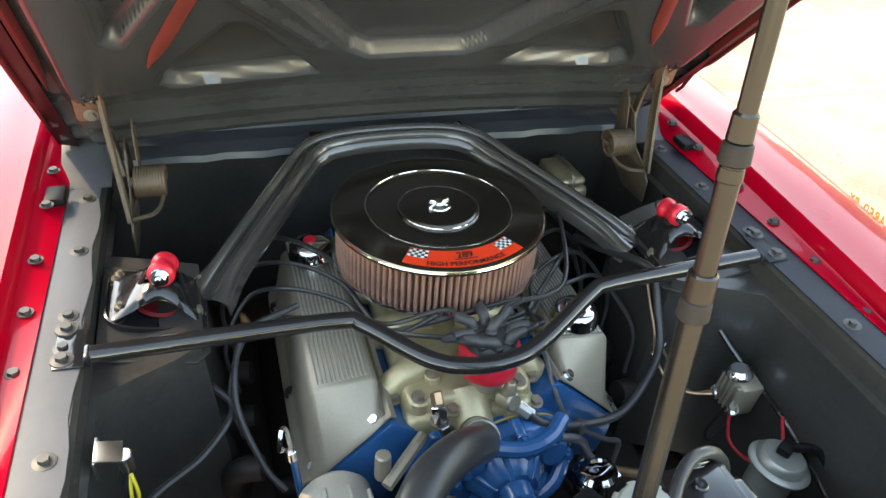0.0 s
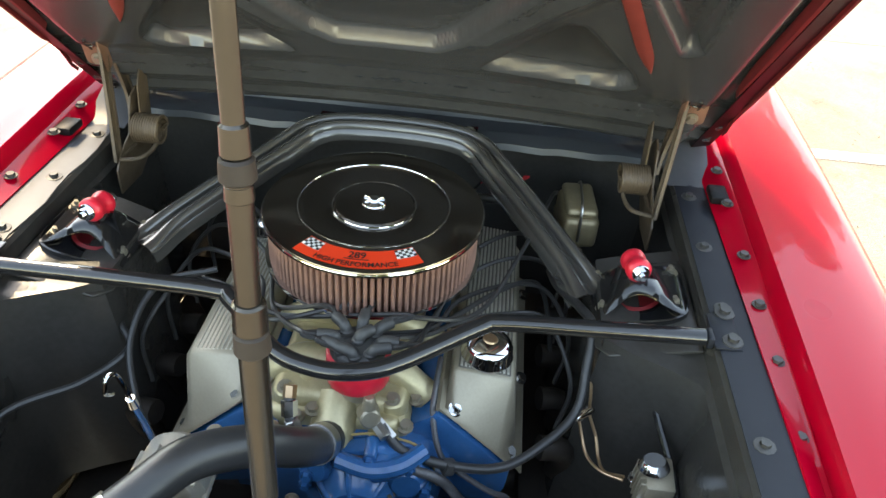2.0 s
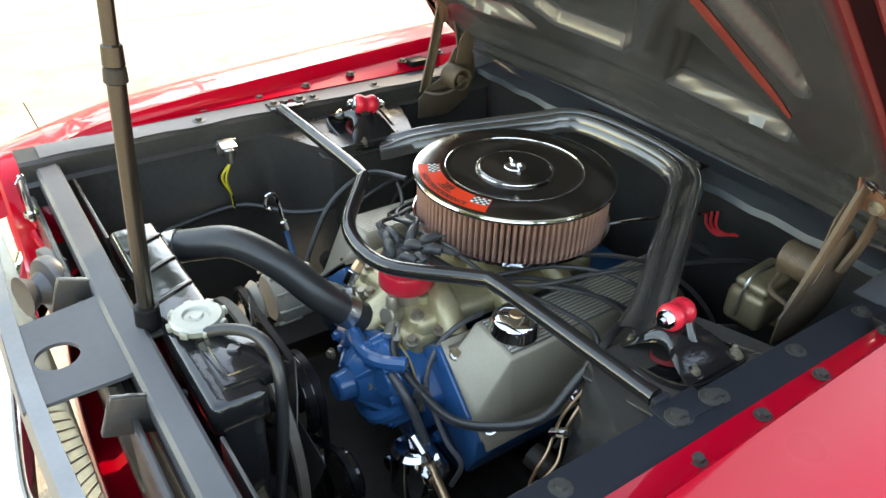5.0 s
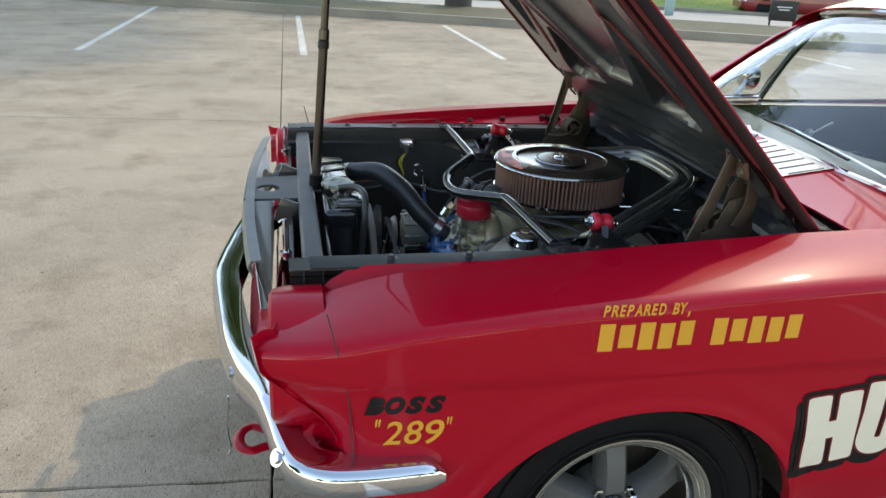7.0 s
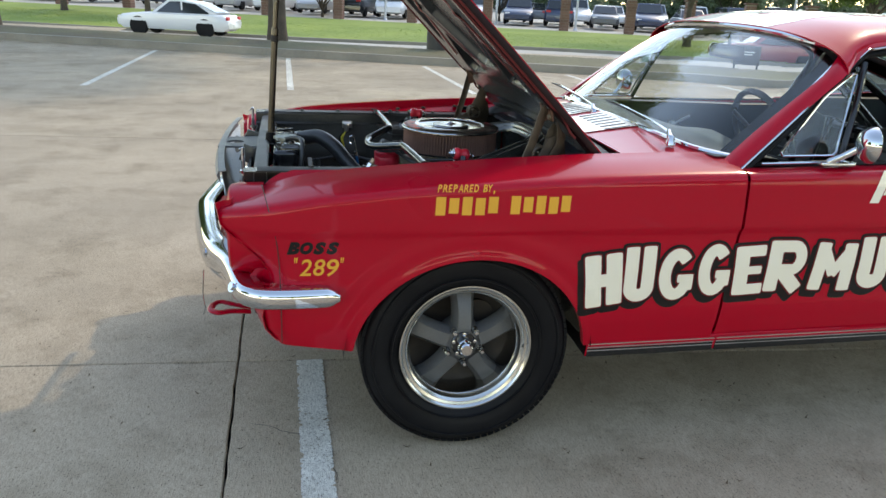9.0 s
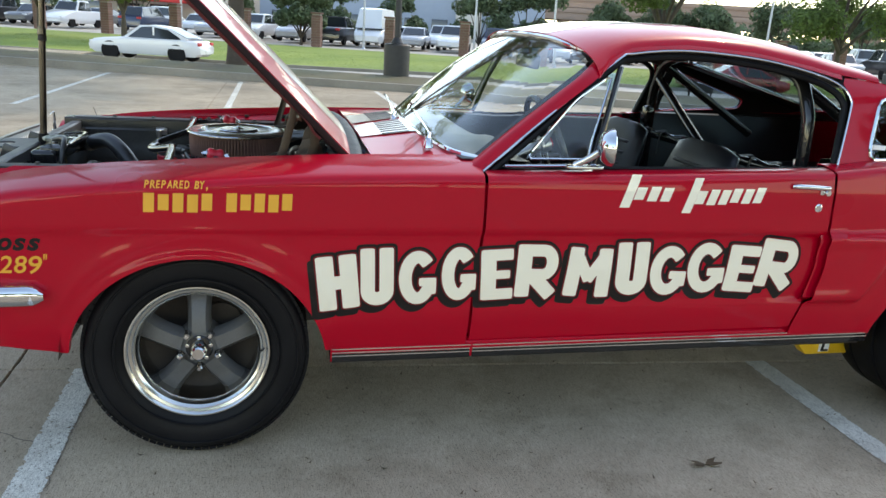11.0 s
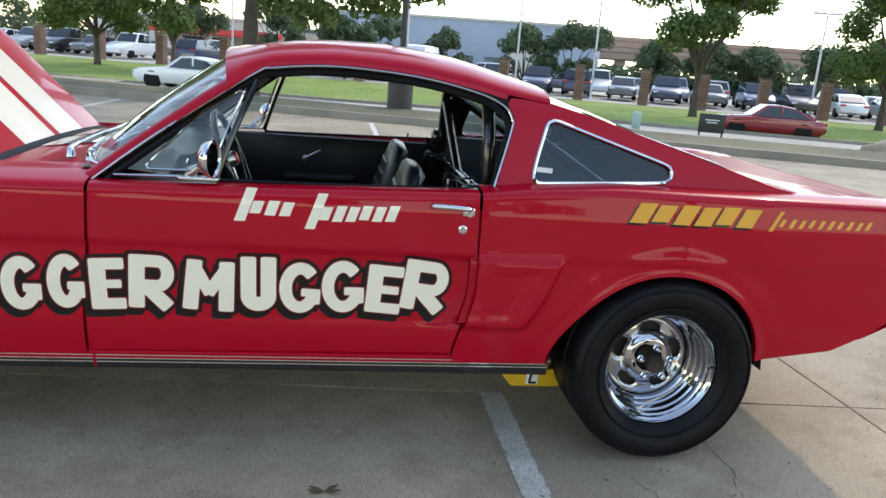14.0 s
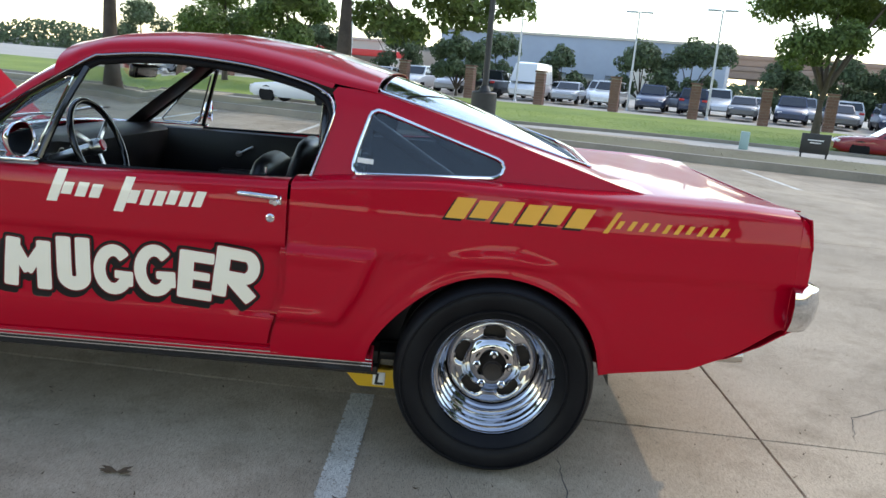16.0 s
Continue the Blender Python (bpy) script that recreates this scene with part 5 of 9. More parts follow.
box(bm, (-.245, -.045, .640), (.040, .060, .040), (0, 0, 18), .012, 3)
tube(bm, [(-.225, -.10, .66), (-.255, -.065, .655), (-.262, -.02, .648), (-.255, .03, .655)], .014, 10, 5)
tube(bm, [(-.235, -.112, .575), (-.262, -.085, .545), (-.268, -.04, .520), (-.255, .02, .505)], .013, 10, 5)
for a in (20, 75, 130, 200, 260, 320):
    c, d = math.cos(radians(a)), math.sin(radians(a))
    tube(bm, [(-.284, -.005 + .034 * c, .575 + .034 * d), (-.268, -.005 + .055 * c, .575 + .055 * d), (-.246, -.005 + .078 * c, .575 + .078 * d)], .0055, 8, 4)
bm.transform(Matrix.Translation((0, PUMP_Y, .006)))
part("water_pump", bm, M["engine_blue"], pump, "blue cast water pump with webs", smooth=35)
for y, z in ((.075, .51), (.082, .58), (.05, .638), (-.02, .660), (-.080, .648), (-.106, .60), (-.098, .54), (-.04, .495)):
    y, z = y + PUMP_Y, z + .006
    bm = bmesh.new()
    cyl(bm, (-.215, y, z), (-.252, y, z), .0125, .0105, 12, bev=.002)
    part("bolt_boss", bm, M["engine_blue"], pump, smooth=35)
    bm = bmesh.new()
    bolt(bm, (-.252, y, z), (-1, 0, 0), .0075, .009)
    part("bolt", bm, M["engine_blue"], pump, smooth=25)
bm = bmesh.new()
lp = round_loop([Vector((-.2105, y, z)) for y, z in ((.087, .498), (.092, .586), (.056, .648), (-.02, .671), (-.087, .658), (-.118, .61), (-.108, .533), (-.04, .482))], .02)
tube(bm, lp + lp[:1], .0022, 6, 1, smooth=False)
bm.transform(Matrix.Translation((0, PUMP_Y, .006)))
part("gasket_edge", bm, M["gasket"], pump)
for k, (x, y, z) in enumerate(((-.266, .055, .565), (-.264, -.09, .535), (-.262, -.095, .60), (-.264, .03, .625), (-.21, -.17, .585), (-.19, -.195, .52))):
    bm = bmesh.new()
    bolt(bm, (x, y, z), (-1, -.1, .2), .008, .010)
    part("bolt", bm, M["engine_blue"] if k % 2 else M["zinc"], engine, smooth=25)


COVER = [(.142, .697), (.148, .701), (.156, .694), (.158, .703), (.162, .726), (.169, .731), (.256, .722), (.263, .714), (.276, .600), (.277, .585), (.286, .581), (.292, .570)]
ENGINE_Y = -.012
for side in (-1, 1):
    x0, x1 = (-.168, .335) if side < 0 else (-.192, .315)
    bm = bmesh.new()
    rows = []
    for t in (0, .004, .02, .115, .125, .5, .84, .97, .99, 1.0):
        x = x0 + (x1 - x0) * t
        sink = lerp_table([(0, 1.0), (.004, .94), (.02, .88), (.115, .05), (.125, 0), (.84, 0), (.97, .3), (.99, .9), (1, 1)], t)
        r = []
        for k, (y, z) in enumerate(COVER):
            y += .010 * sink * (1 if k < 6 else -1) if 3 < k < 8 else 0
            zb = .694 - .94 * (y - .150)
            r.append(Vector((x, side * y + ENGINE_Y, z + (zb + .004 - z) * sink if 2 < k < 9 else z)))
        rows.append(r)
    grid(bm, rows)
    cover = part("valve_cover", thick(bm, -.004 * side), M["alu"], engine, "cast aluminium valve cover with ribbed top", smooth=65)
    lift = .0045
    rx, rl = (x0 + x1) / 2 + .016, x1 - x0 - .098
    # dark plate, paints the shade in the grooves between the ribs
    bm = bmesh.new()
    box(bm, (rx, side * .2125 + ENGINE_Y, .7265 + lift * .2), (rl, .086, .003), (side * -5.9, 0, 0), .001, 1)
    part("rib_field", bm, M["groove_shade"], cover, smooth=25)
    for k in range(12):
        f = (k + .5) / 12
        y, z = .171 + .083 * f, .7307 - .0086 * f
        bm = bmesh.new()
        box(bm, (rx, side * y + ENGINE_Y, z + lift * .5), (rl - .004, .0038, .0050), (side * -5.9, 0, 0), .0008, 1)
        part("rib", bm, M["rib_bright"], cover, smooth=25)
    for bx, by, bz in ((x0 + .016, .171, .684), (x0 + .022, .268, .592), (x0 + .20, .284, .586), (x1 - .06, .284, .586), (x0 + .2, .150, .701)):
        bm = bmesh.new()
        bolt(bm, (bx, side * by + ENGINE_Y, bz), (-.3, side * .5, .85), .0085, .010)
        part("bolt", bm, M["chrome"], cover, smooth=25)
    bx = -.066 if side < 0 else .195
    mb = Matrix.Translation((bx, side * .213 + ENGINE_Y, .728 if side < 0 else .748)) @ Matrix.Rotation(radians(-5 * side), 4, "X")
    bm = bmesh.new()
    lathe(bm, [(.030, -.030), (.030, .0), (.042, .001), (.0435, .004), (.0435, .007), (.041, .010), (.040, .024), (.036, .031), (.024, .036), (0, .038)], mb, 36)
    cap = part("breather_cap", bm, M["chrome"], cover, "chrome breather cap")
    bm = bmesh.new()
    cyl(bm, mb @ Vector((0, 0, .0365)), mb @ Vector((0, 0, .0395)), .013, .011, 18)
    part("cap_badge", bm, M["copper"] if side < 0 else M["red_plastic"], cap)
    # cylinder head edge and exhaust manifold below the cover
    bm = bmesh.new()
    plate(bm, [(.10, .660), (.140, .688), (.150, .688), (.272, .576), (.268, .53), (.25, .48), (.16, .50)], x1 - x0 + .01, Matrix(((0, 0, 1, x0 - .005), (side, 0, 0, ENGINE_Y), (0, 1, 0, 0), (0, 0, 0, 1))), .004)
    part("cylinder_head", bm, M["engine_blue"], engine, smooth=30)
    bm = bmesh.new()
    for k in range(4):
        x = x0 + .07 + .115 * k
        tube(bm, [(x, side * .335, .555), (x + .01, side * .372, .545), (x + .03, side * .385, .50), (x + .05, side * .38, .44)], .022, 10, 4)
    part("exhaust_manifold", bm, M["iron"], engine, "dark tubular exhaust manifold")
# intake
runners, bosses = [], []
bm = bmesh.new()
box(bm, (.03, 0, .685), (.42, .22, .05), bevel=.02, seg=3)
box(bm, (-.16, .0, .655), (.07, .23, .06), bevel=.02, seg=3)
for sy in (-1, 1):
    for k in range(3):
        runners.append([(-.10 + .11 * k, sy * .02, .715), (-.11 + .12 * k, sy * .08, .715), (-.12 + .13 * k, sy * .135, .675)])
    bosses += [((-.165, sy * .085, .66), (-.165, sy * .085, .705), .020, .017), ((-.135, sy * .055, .67), (-.135, sy * .055, .725), .016, .014)]
intake = part("intake_manifold", bm, M["gold_alu"], engine, "pale gold cast intake manifold", smooth=35)
for pts in runners:
    bm = bmesh.new()
    tube(bm, pts, .026, 10, 4)
    part("intake_runner", bm, M["gold_alu"], intake)
for p, q, r0, r1 in bosses + [((-.225, .005, .645), (-.15, .0, .685), .034, .040)]:
    bm = bmesh.new()
    cyl(bm, p, q, r0, r1, 18, bev=.003)
    part("boss", bm, M["gold_alu"], intake)
bm = bmesh.new()
box(bm, (-.185, -.075, .655), (.05, .05, .07), (0, 10, 15), .014, 3)
part("boss", bm, M["gold_alu"], intake, smooth=35)
for x, y, z in ((-.165, -.085, .705), (-.165, .085, .705), (-.135, .055, .725), (-.135, -.055, .725), (-.19, -.11, .675), (-.195, .06, .675), (-.19, .035, .69), (-.14, -.12, .685), (-.14, .12, .685)):
    bm = bmesh.new()
    bolt(bm, (x, y, z), (-.25, 0, 1), .009, .012)
    part("bolt", bm, M["zinc"], intake, smooth=25)
bm = bmesh.new()
box(bm, (.09, -.01, .745), (.15, .13, .07), bevel=.012, seg=2)
cyl(bm, (.09, -.01, .77), (.09, -.01, .80), .062, .064, 28, bev=.004)
box(bm, (.09, -.085, .75), (.10, .03, .045), bevel=.006)
box(bm, (.09, .065, .75), (.10, .03, .045), bevel=.006)
part("carburettor", bm, M["zinc"], engine, "zinc-plated carburettor")

# air cleaner
AC = Vector((.092, -.010, 0))
mac = Matrix.Translation(AC)
bm = bmesh.new()
prof = [(.0, .899), (.030, .899), (.062, .8985), (.066, .895), (.068, .8925), (.112, .8925), (.118, .895), (.123, .8985), (.128, .8985), (.168, .8955), (.1765, .8925), (.1785, .888), (.1785, .884), (.176, .883)]
lathe(bm, prof, mac, 96)
cleaner = part("air_cleaner", bm, M["gloss_black"], engine, "round black air cleaner with pleated filter", smooth=30)
M["lid"] = material("black_chrome_lid", (0.21, 0.20, 0.195), 0.19, 1.0, stain=0.2, stain_scale=9)
cleaner.data.materials[0] = M["lid"]
for r, z, w in ((.177, .8885, .0022), (.122, .8975, .0016), (.067, .8955, .0014)):
    bm = bmesh.new()
    lathe(bm, [(r + w * math.cos(a), z + w * math.sin(a)) for a in [2 * math.pi * k / 8 for k in range(9)]], mac, 96)
    part("bright_edge", bm, M["chrome"], cleaner)
bm = bmesh.new()
n = 100
rows = []
for k in range(4 * n):
    a = math.pi * k / n / 2
    r = (.150, .1690, .1715, .1690)[k % 4]
    rows.append([AC + Vector((r * math.cos(a), r * math.sin(a), z)) for z in (.805, .883)])
grid(bm, rows, close_u=True)
part("filter_element", bm, M["pleat"], cleaner, "pinkish brown pleated cotton filter", smooth=0)
bm = bmesh.new()
lathe(bm, [(.06, .795), (.13, .792), (.17, .800), (.178, .801), (.178, .807), (.17, .808), (.10, .806)], mac, 80)
part("base_plate", bm, M["chrome"], cleaner, "chrome base plate")
bm = bmesh.new()
lathe(bm, [(.0, .9075), (.006, .907), (.009, .903), (.019, .901), (.020, .899), (0, .899)], mac, 20)
for s in (-1, 1):
    box(bm, AC + Vector((0, s * .0115, .9070)), (.0035, .011, .008), (s * 22, 0, 0), .0016, 2)
part("wing_nut", bm, M["chrome"], cleaner)


def lid_z(r):
    return lerp_table([(.128, .8985), (.168, .8955), (.1765, .8925)], r) + .0006


def lid_patch(r0, r1, a0, a1, lift, n=24):
    bm = bmesh.new()
    grid(bm, [[AC + Vector((-r * math.cos(a), r * math.sin(a), lid_z(r) + lift)) for r in (r0, (r0 + r1) / 2, r1)] for a in [a0 + (a1 - a0) * k / n for k in range(n + 1)]])
    return bm


DEC = (radians(-35), radians(35))
decal = part("decal", lid_patch(.132, .170, DEC[0], DEC[1], 0), M["decal_red"], cleaner, "orange-red curved decal with black lettering")
for a0 in (radians(-34.5), radians(22.5)):
    part("flag_white", lid_patch(.134, .153, a0, a0 + radians(12), .0004, 10), M["decal_white"], decal)
    bm = bmesh.new()
    for i in range(6):
        for j in range(4):
            if (i + j) % 2:
                join(bm, lid_patch(.134 + .00475 * j, .134 + .00475 * (j + 1), a0 + radians(2 * i), a0 + radians(2 * i + 2), .0008, 2))
    part("flag_checks", bm, M["decal_black"], decal)


def glyph(text, size, fat=0.0, shear=0.0, spacing=1.0):
    """The outline of a text as a flat mesh; returns a bmesh and its width."""
    cu = bpy.data.curves.new("glyph", "FONT")
    cu.body, cu.size, cu.offset, cu.shear, cu.space_character = text, size, fat, shear, spacing
    cu.resolution_u = 4
    ob = bpy.data.objects.new("glyph", cu)
    me = bpy.data.meshes.new_from_object(ob)
    bm = bmesh.new()
    bm.from_mesh(me)
    bpy.data.meshes.remove(me)
    bpy.data.objects.remove(ob)
    bpy.data.curves.remove(cu)
    xs = [v.co.x for v in bm.verts]
    return bm, (min(xs), max(xs)) if xs else (0, 0)


def lid_text(text, r, size, fat=0.0):
    """Lettering bent round the lid, read from the front."""
    bm, (a, b) = glyph(text, size, fat)
    for v in bm.verts:
        ang = -((v.co.x - (a + b) / 2) / r)
        rr = r - v.co.y
        v.co = AC + Vector((-rr * math.cos(ang), rr * math.sin(ang), lid_z(rr) + .0006))
    return bm


part("decal_lettering", lid_text("HIGH PERFORMANCE", .1675, .0135, .0003), M["decal_black"], decal, "black words on the decal", smooth=0)
part("decal_lettering", lid_text("289", .1495, .0185, .0004), M["decal_black"], decal, "black number on the decal", smooth=0)
part("decal_lettering", lid_patch(.1515, .1535, radians(-7), radians(7), .0005, 8), M["decal_black"], decal)

for ob in [cleaner] + list(cleaner.children_recursive):
    ob.data.transform(Matrix.Translation(AC) @ Matrix.Diagonal((1.05, 1.05, 1, 1)) @ Matrix.Translation(-AC))

# distributor, plug leads
bm = bmesh.new()
DC = Vector((-.155, -.030, 0))
lathe(bm, [(.02, .66), (.022, .70), (.030, .71), (.032, .745), (.030, .75)], Matrix.Translation(DC), 24)
dist = part("distributor", bm, M["alu"], engine, "distributor with a red base and black cap")
bm = bmesh.new()
lathe(bm, [(.034, .738), (.046, .740), (.049, .744), (.049, .772), (.047, .776), (.049, .778), (.049, .792), (.043, .797), (0, .797)], Matrix.Translation(DC), 32)
part("distributor_base", bm, M["red_plastic"], dist, "bright red cap base")
bm = bmesh.new()
lathe(bm, [(.043, .795), (.043, .802), (.038, .808), (.020, .812), (0, .812)], Matrix.Translation(DC), 28)
part("distributor_cap", bm, M["cap_black"], dist)
rng = random.Random(4)
for k in range(9):
    a = 2 * math.pi * k / 8
    p = DC + (Vector((.031 * math.cos(a), .031 * math.sin(a), .790)) if k < 8 else Vector((0, 0, .795)))
    bm = bmesh.new()
    cyl(bm, p, p + Vector((0, 0, .024)), .0110, .0100, 12, bev=.002)
    out = Vector((math.cos(a), math.sin(a), 0)) if k < 8 else Vector((.6, -.6, 0))
    if out.x < -.1:
        out = Vector((.35, math.copysign(.94, out.y + .02), 0))
    tube(bm, [p + Vector((0, 0, .018)), p + Vector((0, 0, .028)) + out * .008, p + Vector((0, 0, .027)) + out * .030], .0092, 10, 4)
    part("plug_boot", bm, M["cap_black"], dist)
    s = 1 if k in (0, 1, 2, 7) else -1
    j = (k * 3) % 4
    q = p + Vector((0, 0, .027)) + out * .027
    bm = bmesh.new()
    xe = -.07 + .11 * j
    if k < 8:
        tube(bm, [q, q + out * .03 + Vector((0, 0, .003)), Vector((-.10 + .018 * j, s * (.115 + .006 * j), .785 - .004 * j)), Vector((-.04 + .05 * j, s * .17, .768 + .006 * j)), Vector((.0 + .07 * j, s * .25, .765 + .006 * j)),
                  Vector((.03 + .08 * j, s * .325, .735)), Vector((xe + .03, s * .375, .66)), Vector((xe, s * .36, .575))], .0042, 8, 8)
    else:
        tube(bm, [q, q + out * .06, Vector((-.05, -.20, .80)), Vector((.12, -.27, .81)), Vector((.36, -.33, .78)), Vector((.45, -.35, .74))], .0042, 8, 8)
    part("plug_lead", bm, M["cable"], dist)
bm = bmesh.new()
cyl(bm, DC + Vector((-.032, -.02, .70)), DC + Vector((-.060, -.03, .71)), .018, .016, 16, bev=.003)
cyl(bm, DC + Vector((-.045, -.025, .715)), DC + Vector((-.045, -.025, .745)), .012, .009, 12, bev=.002)
part("vacuum_unit", bm, M["zinc"], dist)

# hoses
bm = bmesh.new()
tube(bm, [(-.495, .215, .790), (-.455, .180, .805), (-.40, .135, .815), (-.345, .075, .785), (-.30, .03, .735), (-.255, .01, .690), (-.225, .005, .668)], .0285, 18, 8)
hose = part("radiator_hose", bm, M["cable"], car, "thick black upper radiator hose")
for p, q in (((-.490, .212, .792), (-.472, .196, .800)), ((-.262, .012, .697), (-.245, .008, .684))):
    bm = bmesh.new()
    cyl(bm, p, q, .0305, seg=20)
    part("hose_clamp", bm, M["steel"], hose)


def hose_part(name, pts, r, mat, label="", seg=10):
    bm = bmesh.new()
    tube(bm, pts, r, seg, 8)
    return part(name, bm, mat, car, label)


def fitting(p, q, r, mat="chrome"):
    bm = bmesh.new()
    cyl(bm, p, q, r, r, 6, bev=.001)
    part("hose_fitting", bm, M[mat], car, smooth=25)


hose_part("vacuum_hose", [(-.205, -.075, .690), (-.228, -.115, .662), (-.222, -.188, .636), (-.212, -.262, .632), (-.178, -.322, .650), (-.128, -.376, .686), (-.080, -.386, .742), (-.037, -.389, .790), (.003, -.372, .793), (.08, -.340, .772), (.16, -.330, .745)], .0078, M["cable"], "black vacuum hose looping past the engine", 12)
fitting((-.200, -.068, .694), (-.216, -.095, .676), .0088, "steel")
fitting((-.195, -.055, .700), (-.225, -.085, .686), .0095, "steel")
hose_part("braided_hose", [(-.205, .066, .728), (-.222, .062, .700), (-.228, .045, .665), (-.235, .005, .648), (-.245, -.05, .652), (-.248, -.115, .650), (-.245, -.170, .630), (-.235, -.200, .58), (-.228, -.225, .52), (-.24, -.23, .42)], .0082, M["braid"], "black braided fuel hose")
fitting((-.207, .066, .726), (-.221, .063, .704), .0125)
fitting((-.223, .061, .700), (-.227, .052, .680), .0115, "steel")
fitting((-.192, .067, .742), (-.205, .066, .727), .0105, "copper")
hose_part("fuel_line", [(-.076, -.152, .720), (-.125, -.150, .712), (-.165, -.150, .685), (-.198, -.165, .640), (-.205, -.190, .610), (-.212, -.250, .572), (-.205, -.285, .545), (-.215, -.275, .49)], .0048, M["braid"], "thin steel braided line", 8)
bm = bmesh.new()
box(bm, (-.222, -.184, .632), (.020, .020, .024), (20, 0, 30), .004)
part("hose_clip", bm, M["cap_black"], car)
hose_part("overflow_hose", [(-.535, -.118, .852), (-.508, -.142, .862), (-.486, -.172, .865), (-.477, -.21, .856), (-.480, -.236, .82), (-.487, -.245, .74), (-.50, -.24, .62), (-.51, -.23, .52)], .0085, M["cable"], "black radiator overflow hose")
hose_part("plug_wire_loom", [(-.04, -.16, .775), (.05, -.24, .775), (.12, -.30, .745), (.13, -.33, .69), (.10, -.35, .60)], .0045, M["cable"], seg=8)
hose_part("earth_lead", [(-.20, .305, .585), (-.17, .335, .62), (-.10, .365, .70), (-.02, .34, .76), (.02, .25, .775)], .0055, M["cable"], "black lead past the valve cover", 8)
for dy in (0, .018):
    hose_part("brake_line", [(-.01, -.395 - dy * .3, .765), (-.05, -.390 - dy * .5, .730), (-.090, -.387 - dy * .8, .690), (-.104, -.386 - dy, .660), (-.125, -.395 - dy * 1.3, .630), (-.155, -.405 - dy, .615), (-.185, -.425 - dy * .3, .620), (-.205, -.455, .630 + dy * .5)], .0027, M["copper"], "thin copper brake line", 8)
bm = bmesh.new()
box(bm, (-.104, -.395, .660), (.014, .036, .012), (-30, 0, 25), .003)
part("line_clip", bm, M["chrome"], car)
hose_part("wiring_loom", [(-.030, -.405, .790), (-.039, -.412, .745), (-.065, -.440, .740), (-.090, -.470, .735), (-.111, -.489, .724), (-.15, -.505, .695), (-.20, -.520, .67), (-.24, -.525, .66), (-.32, -.530, .645), (-.44, -.534, .60)], .0055, M["gloss_black"], "taped black wiring loom", 8)
hose_part("wiring_loom", [(-.06, .40, .70), (-.10, .372, .68), (-.17, .42, .665), (-.26, .51, .665), (-.42, .528, .64)], .006, M["cable"], "black wiring loom on the inner wing", 8)
hose_part("heater_hose", [(.42, -.12, .70), (.36, -.16, .76), (.34, -.22, .775), (.38, -.26, .75)], .009, M["cable"])
hose_part("throttle_rod", [(.16, -.09, .78), (.30, -.16, .80), (.45, -.22, .80)], .0032, M["chrome"], "bright throttle rod", 8)

# dipstick
bm = bmesh.new()
tube(bm, [(-.225, .285, .60), (-.235, .29, .67), (-.242, .295, .715)], .0055, 8, 4)
dip = part("dipstick_tube", bm, M["engine_blue"], engine)
bm = bmesh.new()
tube(bm, [(-.242, .295, .715), (-.246, .297, .745), (-.250, .300, .775), (-.256, .305, .79), (-.268, .310, .785), (-.272, .312, .765), (-.262, .308, .755)], .0036, 8, 6)
cyl(bm, (-.241, .2945, .708), (-.243, .296, .728), .009, .008, 10, bev=.001)
part("dipstick", bm, M["chrome"], dip, "bright dipstick loop")

# alternator, pulleys, belts, fan
bm = bmesh.new()
cyl(bm, (-.315, .235, .60), (-.225, .235, .60), .060, .056, 32, bev=.014)
cyl(bm, (-.352, .235, .60), (-.335, .235, .60), .040, .046, 24, bev=.004)
alt = part("alternator", bm, M["cream_alu"], engine, "pale cast alternator")
for k in range(10):
    a = 2 * math.pi * k / 10
    bm = bmesh.new()
    box(bm, (-.290, .235 + .059 * math.cos(a), .60 + .059 * math.sin(a)), (.05, .008, .006), (math.degrees(a), 0, 0), .002)
    part("cooling_fin", bm, M["cream_alu"], alt)
bm = bmesh.new()
tube(bm, [(-.29, .165, .665), (-.25, .12, .68), (-.21, .09, .665)], .010, 8, 4)
cyl(bm, (-.262, .165, .655), (-.262, .165, .705), .013, .012, 14, bev=.003)
part("alternator_bracket", bm, M["alu"], alt)
for p, q, r in (((-.375, .235, .60), (-.355, .235, .60), .038), ((-.38, 0, .555), (-.34, 0, .555), .075), ((-.38, 0, .36), (-.33, 0, .36), .085), ((-.372, -.17, .50), (-.345, -.17, .50), .048)):
    bm = bmesh.new()
    cyl(bm, p, q, r, r, 36, bev=.005)
    part("pulley", bm, M["gloss_black"], engine)


def belt(cs, x, w=.012):
    """A flat belt round two pulleys (y, z, r)."""
    (y0, z0, r0), (y1, z1, r1) = cs
    a = math.atan2(z1 - z0, y1 - y0)
    pts = [(y0 + r0 * math.cos(a + math.pi / 2 + math.pi * k / 12), z0 + r0 * math.sin(a + math.pi / 2 + math.pi * k / 12)) for k in range(13)]
    pts += [(y1 + r1 * math.cos(a - math.pi / 2 + math.pi * k / 12), z1 + r1 * math.sin(a - math.pi / 2 + math.pi * k / 12)) for k in range(13)]
    bm = bmesh.new()
    grid(bm, [[Vector((x - w / 2, y, z)), Vector((x + w / 2, y, z))] for y, z in pts], close_u=True)
    return thick(bm, .006)


